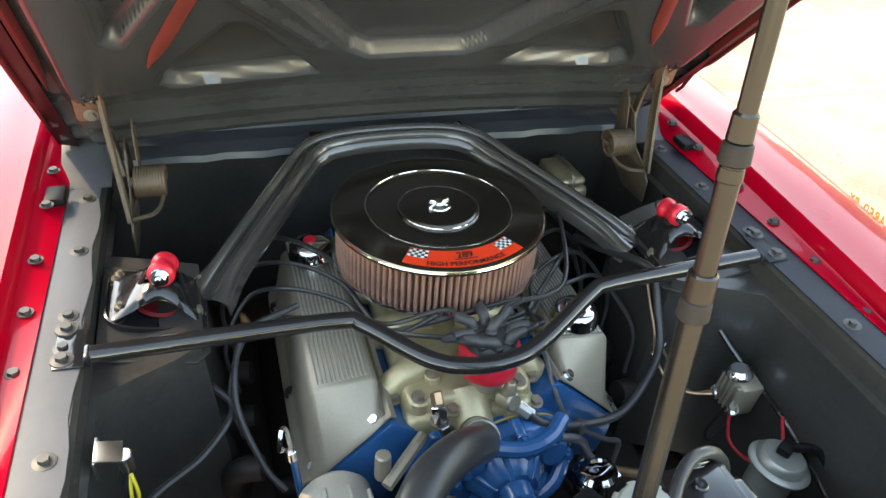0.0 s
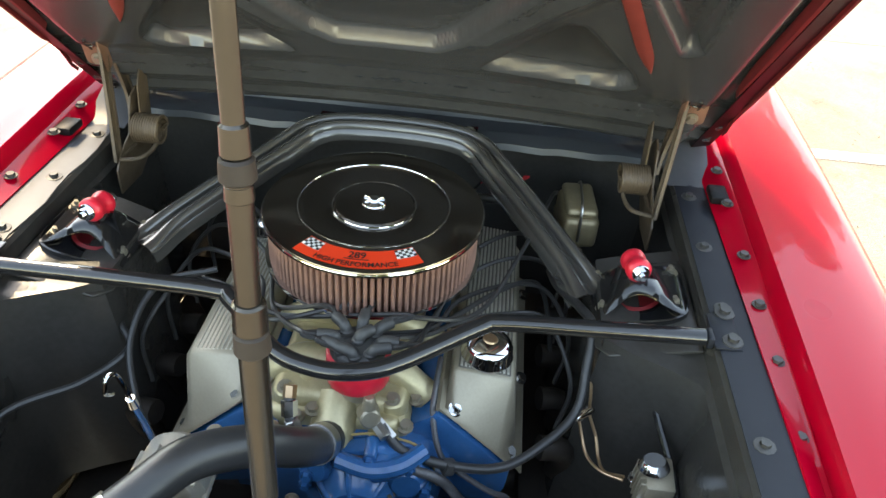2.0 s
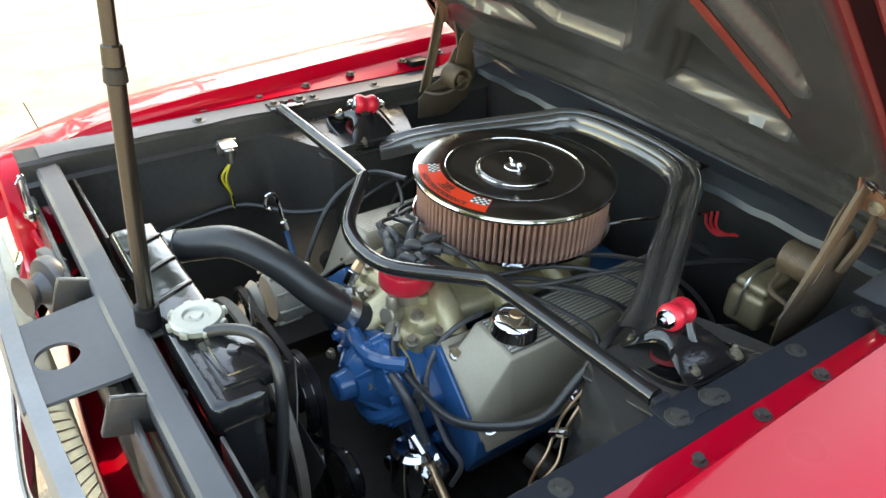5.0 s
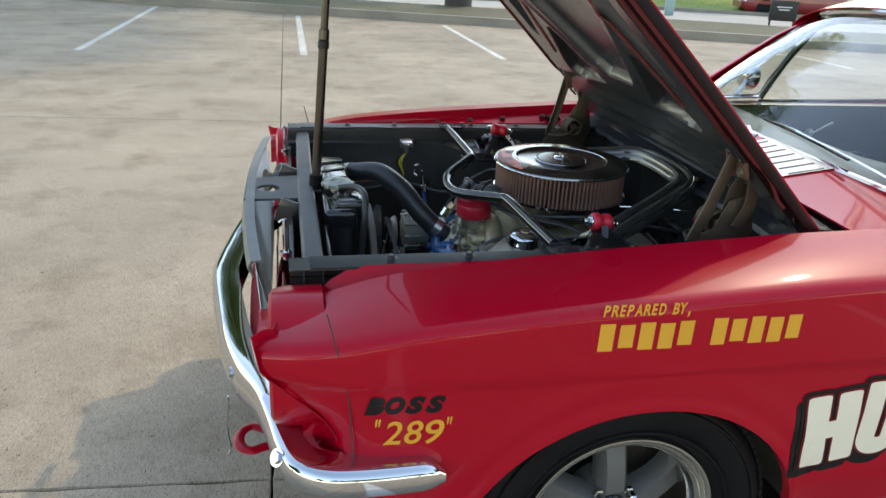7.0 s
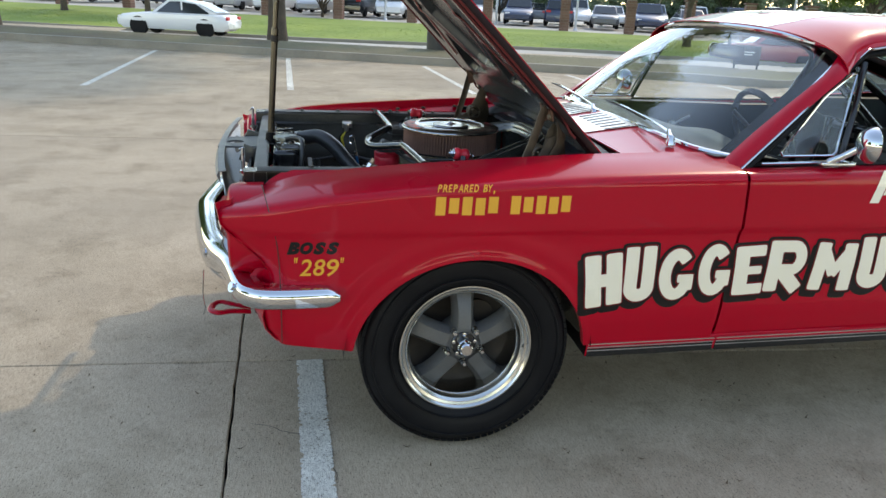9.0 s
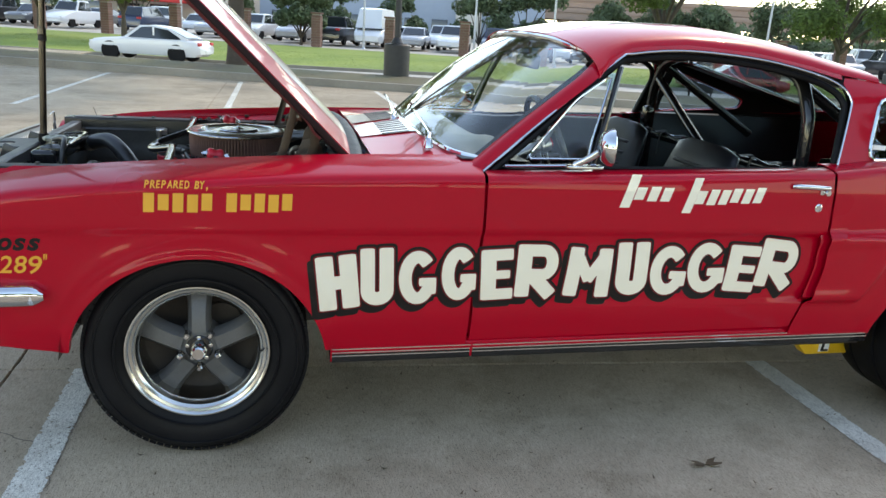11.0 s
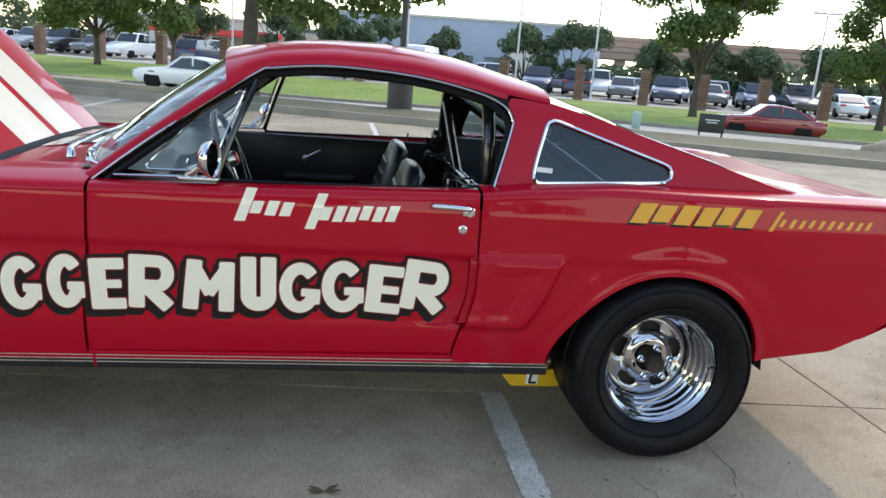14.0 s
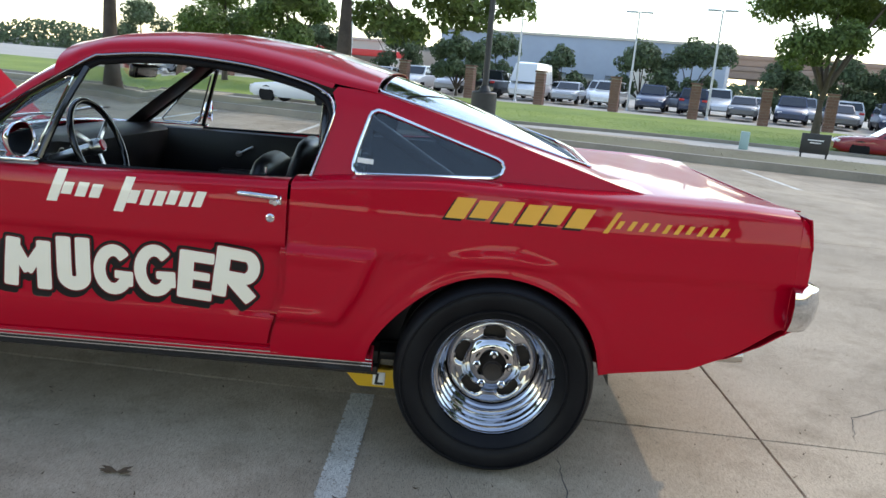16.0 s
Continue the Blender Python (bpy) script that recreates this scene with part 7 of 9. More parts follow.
# ---- cabin ----
for side in (-1, 1):
    bm = bmesh.new()
    rows = []
    for i in range(13):
        x = .86 + 1.26 * i / 12
        rows.append([Vector((x, side * y, z)) for y, z in ((.785, .905), (.765, .912), (.745, .905), (.730, .86), (.725, .70), (.73, .50), (.72, .30))])
    grid(bm, rows)
    lining = part("door_lining", bm, M["vinyl"], car, "black vinyl door lining")
    bm = bmesh.new()
    box(bm, (1.5, side * .71, .70), (.36, .05, .04), bevel=.015, seg=3)
    part("armrest", bm, M["vinyl"], lining)
    bm = bmesh.new()
    tube(bm, [(1.42, side * .715, .80), (1.42, side * .700, .80), (1.47, side * .695, .83), (1.50, side * .694, .845)], .005, 8, 4)
    cyl(bm, (1.42, side * .728, .80), (1.42, side * .705, .80), .016, .014, 14, bev=.002)
    part("window_winder", bm, M["steel"], lining)
    bm = bmesh.new()
    rows = []
    for i in range(13):
        x = 2.10 + 1.0 * i / 12
        rows.append([Vector((x, side * y, z)) for y, z in ((.735, .955), (.70, .95), (.66, .80), (.62, .55), (.60, .30))])
    grid(bm, rows)
    part("rear_lining", bm, M["vinyl"], car)
    bm = bmesh.new()
    line = smooth_line([(x + .012, 0, z - .012) for x, z in ((.83, .90), (1.0, 1.032), (1.20, 1.180), (1.31, 1.257), (1.573, 1.29), (1.833, 1.278), (2.025, 1.246), (2.14, 1.222))], 5)
    grid(bm, [[Vector((p.x, side * (green_y(p.z) - .034), p.z + .012)), Vector((p.x, side * (green_y(p.z) - .036), p.z - .016)), Vector((p.x, side * (green_y(p.z) - .075), p.z - .012)), Vector((p.x, side * (green_y(p.z) - .14), p.z + .03))] for p in line])
    part("pillar_trim", bm, M["vinyl"], car, smooth=60)
    bm = bmesh.new()
    grid(bm, [[Vector((x + .06 * k, side * (green_y(z) - .03 - .012 * k), z)) for k in range(2)] for x, z in ((2.11, .93), (2.145, 1.05), (2.165, 1.15), (2.15, 1.215))])
    part("pillar_trim", bm, M["vinyl"], car)
bm = bmesh.new()
rows = []
for i in range(15):
    x = 1.22 + (2.27 - 1.22) * i / 14
    h = roof_rows(x)
    rows.append([Vector((p.x, p.y * .96, p.z - .018)) for p in h] + [Vector((p.x, -p.y * .96, p.z - .018)) for p in reversed(h[:-1])])
grid(bm, rows)
part("headlining", bm, M["vinyl"], car, "black headlining", smooth=60)
bm = bmesh.new()
rows = []
for i in range(17):
    y = -.735 + 1.47 * i / 16
    hump = .030 * math.exp(-((y + .36) / .16) ** 2)
    xs = .03 * (abs(y) / .7) ** 2
    rows.append([Vector((x + xs, y, z)) for x, z in ((.76, .925), (.90, .925 + hump * .5), (.985, .918 + hump), (1.01, .895 + hump), (1.005, .82), (.98, .70), (.92, .60), (.85, .45), (.83, .30))])
grid(bm, rows)
dash = part("dashboard", bm, M["vinyl"], car, "black padded dashboard", smooth=50)
for k in range(5):
    bm = bmesh.new()
    mm = Matrix.Translation((1.008, -.52 + .08 * k, .862)) @ Matrix.Rotation(radians(90), 4, "Y")
    lathe(bm, [(.030, 0), (.032, .006), (.028, .008), (.027, .003), (0, .003)], mm, 24)
    part("gauge", bm, M["chrome"] if k % 2 == 0 else M["alu"], dash)
bm = bmesh.new()
mw = Matrix.Translation((1.205, -.36, .925)) @ Matrix.Rotation(radians(68), 4, "Y")
lathe(bm, [(.175 + .012 * math.cos(a), .012 * math.sin(a)) for a in [2 * math.pi * k / 10 for k in range(11)]], mw, 48)
wheel = part("steering_wheel", bm, M["gloss_black"], car, "black three-spoke steering wheel")
bm = bmesh.new()
for k in range(3):
    a = 2 * math.pi * k / 3 + .0
    box(bm, mw @ Vector((.09 * math.cos(a), .09 * math.sin(a), -.012)), (.15, .022, .004), [math.degrees(v) for v in (mw.to_3x3() @ Matrix.Rotation(a, 3, "Z")).to_euler()], .001)
cyl(bm, mw @ Vector((0, 0, -.03)), mw @ Vector((0, 0, .012)), .032, .028, 20, bev=.004)
cyl(bm, mw @ Vector((0, 0, -.03)), mw @ Vector((0, 0, -.35)), .022, .026, 14)
part("wheel_spokes", bm, M["steel"], wheel)
bm = bmesh.new()
cyl(bm, mw @ Vector((0, 0, .012)), mw @ Vector((0, 0, .018)), .022, .018, 20)
part("horn_button", bm, M["red_plastic"], wheel)
bm = bmesh.new()
box(bm, (1.225, 0, 1.205), (.035, .22, .055), (0, 10, 0), .012, 3)
cyl(bm, (1.235, 0, 1.22), (1.23, 0, 1.28), .006, seg=8)
part("rear_view_mirror", bm, M["gloss_black"], car)
bm = bmesh.new()
box(bm, (1.65, 0, .315), (1.7, 1.40, .03), bevel=.005)
box(bm, (1.5, 0, .38), (1.3, .22, .14), bevel=.04, seg=3)
box(bm, (2.75, 0, .53), (.9, 1.24, .40), bevel=.03, seg=3)
part("cabin_floor", bm, M["vinyl"], car)
bm = bmesh.new()
tube(bm, [(1.36, 0, .44), (1.38, -.01, .60), (1.40, -.015, .72)], .008, 8, 4)
cyl(bm, (1.40, -.015, .71), (1.402, -.016, .755), .02, .018, 14, bev=.006)
part("gear_lever", bm, M["chrome"], car)
for sy in (-1, 1):
    # bucket seat
    yc = sy * .36
    bm = bmesh.new()
    box(bm, (1.55, yc, .46), (.50, .48, .17), (0, -6, 0), .06, 4)
    seat = part("seat_cushion", bm, M["vinyl"], car, "black ribbed vinyl bucket seat")
    bm = bmesh.new()
    rows = []
    for k in range(9):
        t = k / 8
        w = .245 * (1 - .18 * t ** 4)
        x, z = 1.735 + .13 * t, .50 + .425 * t
        th = .065 * (1 - .35 * t)
        rows.append([Vector((x + th * math.cos(a) * (1 if math.cos(a) > 0 else .8), yc + w * math.copysign(abs(math.sin(a)) ** .55, math.sin(a)), z - .010 * math.cos(a))) for a in [2 * math.pi * j / 28 for j in range(28)]])
    vs = grid(bm, rows, close_v=True)
    c = Vector((1.865, yc, .945))
    top = [bm.verts.new(v.co.lerp(c, .40) + Vector((0, 0, .014))) for v in vs[-1]]
    for j in range(28):
        bm.faces.new((vs[-1][j], vs[-1][(j + 1) % 28], top[(j + 1) % 28], top[j]))
    bm.faces.new(top)
    bmesh.ops.recalc_face_normals(bm, faces=bm.faces)
    part("backrest", bm, M["vinyl"], seat, smooth=60)
    for k in range(6):
        t = .25 + .6 * k / 5
        bm = bmesh.new()
        px, pz, half = 1.735 + .13 * t - .052 * (1 - .35 * t), .50 + .425 * t, .15
        tube(bm, [(px + .010, yc - half, pz), (px, yc - half * .8, pz), (px - .004, yc, pz), (px, yc + half * .8, pz), (px + .010, yc + half, pz)], .0085, 8, 4)
        part("seat_pleat", bm, M["vinyl"], seat)
# roll cage and harness
bm = bmesh.new()
tube(bm, [(2.105, -.60, .32), (2.105, -.60, .95), (2.105, -.57, 1.12), (2.105, -.47, 1.225), (2.105, -.2, 1.262), (2.105, .2, 1.262), (2.105, .47, 1.225), (2.105, .57, 1.12), (2.105, .60, .95), (2.105, .60, .32)], .024, 14, 6)
cage = part("roll_cage", bm, M["gloss_black"], car, "black tubular roll cage behind the seats")
for a, b in (((2.105, .50, 1.20), (2.635, .52, .88)), ((2.105, -.50, 1.20), (2.635, -.52, .88)), ((2.105, .56, 1.14), (2.125, -.55, .50)), ((2.115, -.59, .86), (2.115, .59, .86))):
    bm = bmesh.new()
    cyl(bm, a, b, .021, seg=14)
    part("cage_tube", bm, M["gloss_black"], cage)
for sy in (-1, 1):
    for d in (-.09, .09):
        bm = bmesh.new()
        tube(bm, [(2.125, sy * .36 + d, .89), (2.065, sy * .36 + d, .885), (2.015, sy * .36 + d * .8, .90), (2.005, sy * .36 + d * .7, .80)], .022, 6, 4, flat=.15)
        part("harness_strap", bm, M["rubber"], cage)
    bm = bmesh.new()
    box(bm, (2.135, sy * .30, .84), (.012, .045, .06), bevel=.004)
    part("harness_buckle", bm, M["steel"], cage)
bm = bmesh.new()
tube(bm, [(2.085, .58, .92), (2.075, .575, .98)], .020, 10, 2)
box(bm, (2.07, .56, .955), (.05, .05, .09), bevel=.012)
part("belt_reel", bm, M["gloss_black"], cage)
bm = bmesh.new()
plate(bm, [(2.205, .232), (2.455, .230), (2.455, .160), (2.268, .160)], .05, Matrix(((1, 0, 0, 0), (0, 0, -1, -.575), (0, 1, 0, 0), (0, 0, 0, 1))), .003)
ladder = part("traction_bar", bm, M["yellow_paint"], car, "yellow traction bar under the sill")
bm = bmesh.new()
box(bm, (2.345, -.6275, .196), (.045, .004, .050), (0, 0, 0), .001)
part("bar_mark", bm, M["decal_white"], ladder)
bm = bmesh.new()
box(bm, (2.338, -.6305, .196), (.010, .003, .042), (0, 8, 0))
box(bm, (2.348, -.6305, .178), (.028, .003, .008))
part("bar_mark", bm, M["decal_black"], ladder)

# ---- painted lettering on the flank ----
M["letter_dark"] = material("black_sign_paint", (0.006, 0.005, 0.006), 0.3, coat=0.25, spec=0.2)
M["letter_red"] = material("dark_red_sign_paint", (0.16, 0.003, 0.008), 0.3, coat=0.3, spec=0.2)


def on_flank(bm, lift):
    """Lays a flat mesh in (x, z) on the near flank."""
    for co in [(.015 * k, 0) for k in range(30, 66)]:
        bmesh.ops.bisect_plane(bm, geom=bm.verts[:] + bm.edges[:] + bm.faces[:], plane_co=(0, co[0], 0), plane_no=(0, 1, 0))
    xs = [v.co.x for v in bm.verts]
    for k in range(int(min(xs) / .02), int(max(xs) / .02) + 1):
        bmesh.ops.bisect_plane(bm, geom=bm.verts[:] + bm.edges[:] + bm.faces[:], plane_co=(k * .02, 0, 0), plane_no=(1, 0, 0))
    for v in bm.verts:
        x, z = v.co.x, v.co.y
        v.co = Vector((x, -(half_width(x, z) + lift + v.co.z), z))
    return bm


def fit_glyph(ch, x0, x1, z0, z1, fat, shear=0.0, turn=0.0, grow=0.0, dx=0.0, dz=0.0):
    """A letter stretched to a box, grown and shifted."""
    bm, _ = glyph(ch, 1.0, fat, shear)
    xs, ys = [v.co.x for v in bm.verts], [v.co.y for v in bm.verts]
    a, b, c, d = min(xs), max(xs), min(ys), max(ys)
    x0, x1, z0, z1 = x0 - grow, x1 + grow, z0 - grow, z1 + grow
    cx, cz = (x0 + x1) / 2, (z0 + z1) / 2
    ct, st = math.cos(turn), math.sin(turn)
    for v in bm.verts:
        x = x0 + (v.co.x - a) / (b - a) * (x1 - x0) - cx
        z = z0 + (v.co.y - c) / (d - c) * (z1 - z0) - cz
        v.co = Vector((cx + x * ct - z * st + dx, cz + x * st + z * ct + dz, 0))
    return bm


WORD = (("H", .346, .467, .481, .651), ("U", .474, .574, .494, .673), ("G", .590, .706, .492, .664), ("G", .722, .831, .503, .676), ("E", .846, .950, .503, .668), ("R", .960, 1.101, .510, .683), ("M", 1.124, 1.281, .508, .672), ("U", 1.297, 1.407, .514, .690),
        ("G", 1.417, 1.547, .508, .677), ("G", 1.550, 1.685, .514, .688), ("E", 1.694, 1.808, .516, .678), ("R", 1.811, 1.962, .528, .697))
TURNS = (6, 2, 1, 1, 3, -1, -3, 1, -2, 1, -4, -7)


def ribbon(bm, pts, w, cap, k):
    """A flat brush stroke with softly squared ends; k keeps crossing strokes a hair apart."""
    pts = [Vector((x, y, 0)) for x, y in pts]
    left, right = [], []
    for i, p in enumerate(pts):
        d = (pts[min(i + 1, len(pts) - 1)] - pts[max(0, i - 1)]).normalized()
        n = Vector((-d.y, d.x, 0))
        left.append(p + n * w)
        right.append(p - n * w)
    d0, d1 = (pts[0] - pts[1]).normalized(), (pts[-1] - pts[-2]).normalized()
    ends = []
    for p, d in ((pts[0], d0), (pts[-1], d1)):
        n = Vector((-d.y, d.x, 0))
        ends.append([p + n * w * math.copysign(abs(math.cos(a)) ** .5, math.cos(a)) + d * cap * math.sin(a) ** .5 for a in [math.pi * q / 10 for q in range(11)]])
    z = Vector((0, 0, .0002 * k))
    a = [bm.verts.new(p + z) for p in left]
    b = [bm.verts.new(p + z) for p in right]
    for i in range(len(pts) - 1):
        bm.faces.new((a[i], a[i + 1], b[i + 1], b[i]))
    for loop in ends:
        bm.faces.new([bm.verts.new(p + z) for p in loop])


def arc(cx, cy, rx, ry, a0, a1, n=14):
    return [(cx + rx * math.cos(radians(a0 + (a1 - a0) * k / n)), cy + ry * math.sin(radians(a0 + (a1 - a0) * k / n))) for k in range(n + 1)]


def brush_letter(ch, x0, x1, z0, z1, turn=0.0, grow=0.0, dx=0.0, dz=0.0):
    """A fat hand-painted capital drawn with a broad brush inside a box."""
    w, cap = {"H": .026, "U": (x1 - x0) / 4 - .0035, "G": .0195, "E": .0245, "R": .0240, "M": .0235}[ch], .008
    t = w * .80
    l, r, b, u = x0 + w, x1 - w, z0 + cap, z1 - cap
    lo, hi, mx, mz = z0 + w, z1 - w, (x0 + x1) / 2, (z0 + z1) / 2
    if ch == "H":
        strokes = [([(l, u), (l, b)], w), ([(r, u), (r, b)], w), ([(l, mz), (r, mz)], t)]
    elif ch == "U":
        strokes = [([(l, u)] + arc(mx, lo + .022, (r - l) / 2, .022 + w * .15, 180, 360) + [(r, u)], w)]
    elif ch == "G":
        strokes = [(arc(mx, mz, (r - l) / 2, (hi - lo) / 2, 48, 335, 30), w), ([(mx + .012, mz - .014), (x1 - cap, mz - .014)], .0135), ([(x1 - w * .9, mz - .018), (x1 - w * .9, z0 + .040)], w * .9)]
    elif ch == "E":
        strokes = [([(l, u), (l, b)], w), ([(l, z1 - t * .92), (x1 - cap, z1 - t * .92)], t * .92), ([(l, mz), (x1 - cap - .010, mz)], t * .70), ([(l, z0 + t * .92), (x1 - cap, z0 + t * .92)], t * .92)]
    elif ch == "R":
        strokes = [([(l, u), (l, b)], w), ([(l, z1 - t)] + arc(x1 - .055, (z1 - t + mz - .012) / 2, .030, (z1 - t - mz + .012) / 2, 90, -90) + [(l, mz - .012)], t), ([(mx - .012, mz - .020), (x1 - w * 1.05, b + .002)], w * .95)]
    else:
        strokes = [([(l + .006, u), (l, b)], w), ([(r - .006, u), (r, b)], w), ([(l + .008, u - .016), (mx, z0 + .062)], t), ([(r - .008, u - .016), (mx, z0 + .062)], t)]
    bm = bmesh.new()
    for k, (pts, half) in enumerate(strokes):
        ribbon(bm, pts, half + grow, cap + grow, k)
    ct, st = math.cos(turn), math.sin(turn)
    for v in bm.verts:
        x, z = v.co.x - mx, v.co.y - mz
        v.co = Vector((mx + x * ct - z * st + dx, mz + x * st + z * ct + dz, v.co.z))
    return bm


for (ch, x0, x1, z0, z1), turn in zip(WORD, TURNS):
    turn = radians(turn)
    face = part("painted_letter", on_flank(brush_letter(ch, x0, x1, z0, z1, turn), .0075), M["white_paint"], car, "cream painted letter with red and black outline", smooth=0)
    part("letter_outline", on_flank(brush_letter(ch, x0, x1, z0, z1, turn, .0045), .0062), M["letter_red"], face, smooth=0)
    part("letter_outline", on_flank(brush_letter(ch, x0, x1, z0, z1, turn, .0125), .0049), M["letter_dark"], face, smooth=0)
    part("letter_shadow", on_flank(brush_letter(ch, x0, x1, z0, z1, turn, .0095, -.013, -.018), .0036), M["letter_dark"], face, smooth=0)
x = -.122
for ch, w in (("P", .015), ("R", .016), ("E", .014), ("P", .015), ("A", .0165), ("R", .016), ("E", .014), ("D", .016), (" ", .011), ("B", .015), ("Y", .016), (",", .006)):
    if ch != " ":
        part("painted_letter", on_flank(fit_glyph(ch, x, x + w * .88, .845 if ch != "," else .839, .867 if ch != "," else .850, .028, .2), .0035), M["amber"], car, smooth=0)
    x += w * .98
x = -.538
for ch in "BOSS":
    part("painted_letter", on_flank(fit_glyph(ch, x, x + .037, .665, .702, .075, .3), .0035), M["letter_dark"], car, smooth=0)
    x += .036
x = -.518
for ch, w, lo, hi in (('"', .010, .640, .656), ("2", .034, .602, .651), ("8", .034, .602, .651), ("9", .034, .600, .651), ('"', .010, .640, .656)):
    part("painted_letter", on_flank(fit_glyph(ch, x, x + w, lo, hi, .01, .2), .0035), M["amber"], car, smooth=0)
    x += w + .004


def slant_bar(x0, x1, z0, z1, mat, slope=0.0, lean=.15, lift=.0045):
    """A plain painted bar with leaning ends in place of a name."""
    bm = bmesh.new()
    n = 30
    rows = []
    for k in range(n + 1):
        x = x0 + (x1 - x0) * k / n
        rise = slope * (x - x0)
        rows.append([Vector((x + lean * (z1 - z0) * j / 10, z0 + rise + (z1 - z0) * j / 10, 0)) for j in range(11)])
    grid(bm, rows)
    for v in bm.verts:
        xx, z = v.co.x, v.co.y
        v.co = Vector((xx, -(half_width(xx, z) + lift), z))
    return part("painted_bar", bm, mat, car, smooth=0)


def bar_row(x0, x1, z0, z1, count, mat, lean, tall=(), thin=.74, slope=0.0, shade=False):
    """Plain bars side by side, as wide as a written word."""
    step_x = (x1 - x0) / count
    for k in range(count):
        xa = x0 + step_x * k
        lo = z0 + slope * (xa - x0) + (.10 * (z1 - z0) if k % 3 == 1 else 0)
        hi = z1 + slope * (xa - x0) + (.8 * (z1 - z0) if k in tall else -.06 * (z1 - z0) * (k % 2))
        lo -= .45 * (z1 - z0) if k in tall else 0
        slant_bar(xa, xa + step_x * thin, lo, hi, mat, 0, lean)
        if shade:
            slant_bar(xa - .010, xa + step_x * thin - .010, lo - .008, hi - .008, M["letter_dark"], 0, lean, .0032)


bar_row(-.127, .064, .779, .832, 5, M["amber"], .05)
bar_row(.092, .282, .781, .834, 5, M["amber"], .05)
bar_row(1.275, 1.455, .826, .872, 4, M["white_paint"], .35, (0,))
bar_row(1.490, 1.780, .812, .862, 7, M["white_paint"], .35, (0,), slope=.05)
bar_row(2.540, 2.990, .862, .928, 6, M["amber"], .55, thin=.80, shade=True)
bar_row(3.035, 3.44, .868, .898, 11, M["amber"], .6, (0,), .42)
bm = bmesh.new()
box(bm, (2.268, -(green_y(1.0) + .001), 1.003), (.052, .002, .016), (0, 3, 0))
part("window_sticker", bm, M["decal_white"], car)

# ---- street side: trees, lamps, cars, buildings ----
M["bark"] = material("dark_bark", (0.075, 0.058, 0.045), 0.95, grain=0.4, scale=25, stain=0.4, stain_scale=4, bump=0.7)
M["leaf"] = material("green_leaves", (0.11, 0.165, 0.040), 0.6, vary=0.35, island=True, grain=0.2, scale=3)
M["leaf_dark"] = material("dark_green_leaves", (0.095, 0.135, 0.065), 0.65, vary=0.35, island=True, grain=0.2, scale=2)
M["brick"] = material("brown_brick", (0.19, 0.105, 0.08), 0.9, grain=0.3, scale=14, stain=0.3, stain_scale=2, bump=0.3, vary=0.12)
M["far_wall"] = material("blue_grey_metal_cladding", (0.26, 0.31, 0.39), 0.6, grain=0.1, scale=1.5, stain=0.12, stain_scale=0.1)
M["far_pale"] = material("pale_rendered_wall", (0.50, 0.47, 0.42), 0.8, stain=0.15, stain_scale=0.2)
M["bridge"] = material("brown_concrete_bridge", (0.36, 0.25, 0.20), 0.9, stain=0.2, stain_scale=0.1, grain=0.1, scale=1)
M["dark_glass"] = material("dark_car_glass", (0.02, 0.024, 0.028), 0.08, coat=0.6)
M["galv"] = material("galvanised_pole", (0.55, 0.56, 0.57), 0.5, 0.5)
M["dark_metal"] = material("dark_bronze_metal", (0.035, 0.034, 0.033), 0.5, 0.2, grain=0.2, scale=10)
M["box_green"] = material("pale_green_utility_box", (0.30, 0.42, 0.40), 0.6, stain=0.1, stain_scale=2)
M["stone"] = material("tan_boulder", (0.33, 0.27, 0.20), 0.95, grain=0.35, scale=8, stain=0.3, stain_scale=1.5, bump=0.5)
M["trim_white"] = material("white_trim_paint", (0.75, 0.75, 0.74), 0.6, stain=0.05, stain_scale=1)
M["red_far"] = material("red_canopy_paint", (0.55, 0.03, 0.03), 0.5, stain=0.1, stain_scale=1)
for key, rgb in (("car_white", (0.72, 0.73, 0.74)), ("car_silver", (0.36, 0.37, 0.39)), ("car_black", (0.02, 0.021, 0.024)), ("car_grey", (0.11, 0.115, 0.125)), ("car_red", (0.22, 0.008, 0.016)), ("car_navy", (0.03, 0.045, 0.09))):
    M[key] = material(key.replace("car_", "") + "_car_paint", rgb, 0.3, coat=0.8, stain=0.04, stain_scale=1)


def let_light_through(m, amount):
    """Leaves glow a little when the sun stands behind them."""
    n, l = m.node_tree.nodes, m.node_tree.links
    b, out = n["Principled BSDF"], n["Material Output"]
    tr = n.new("ShaderNodeBsdfTranslucent")
    l.new(b.inputs["Base Color"].links[0].from_socket, tr.inputs["Color"])
    mx = n.new("ShaderNodeMixShader")
    mx.inputs[0].default_value = amount
    l.new(b.outputs[0], mx.inputs[1])
    l.new(tr.outputs[0], mx.inputs[2])
    l.new(mx.outputs[0], out.inputs["Surface"])


let_light_through(M["leaf"], .40)
let_light_through(M["leaf_dark"], .30)


def crown_points(rng, blobs, count):
    """Places scattered through the shells of several uneven clumps."""
    out = []
    total = sum(b[3] ** 2 for b in blobs)
    for cx, cy, cz, r, squash in blobs:
        for _ in range(int(count * r * r / total)):
            d = Vector((rng.gauss(0, 1), rng.gauss(0, 1), rng.gauss(0, 1))).normalized()
            k = r * (rng.random() ** .38) * (1 + .18 * math.sin(5 * d.x + 3 * d.z))
            out.append((Vector((cx + d.x * k, cy + d.y * k, cz + d.z * k * squash)), d))
    return out


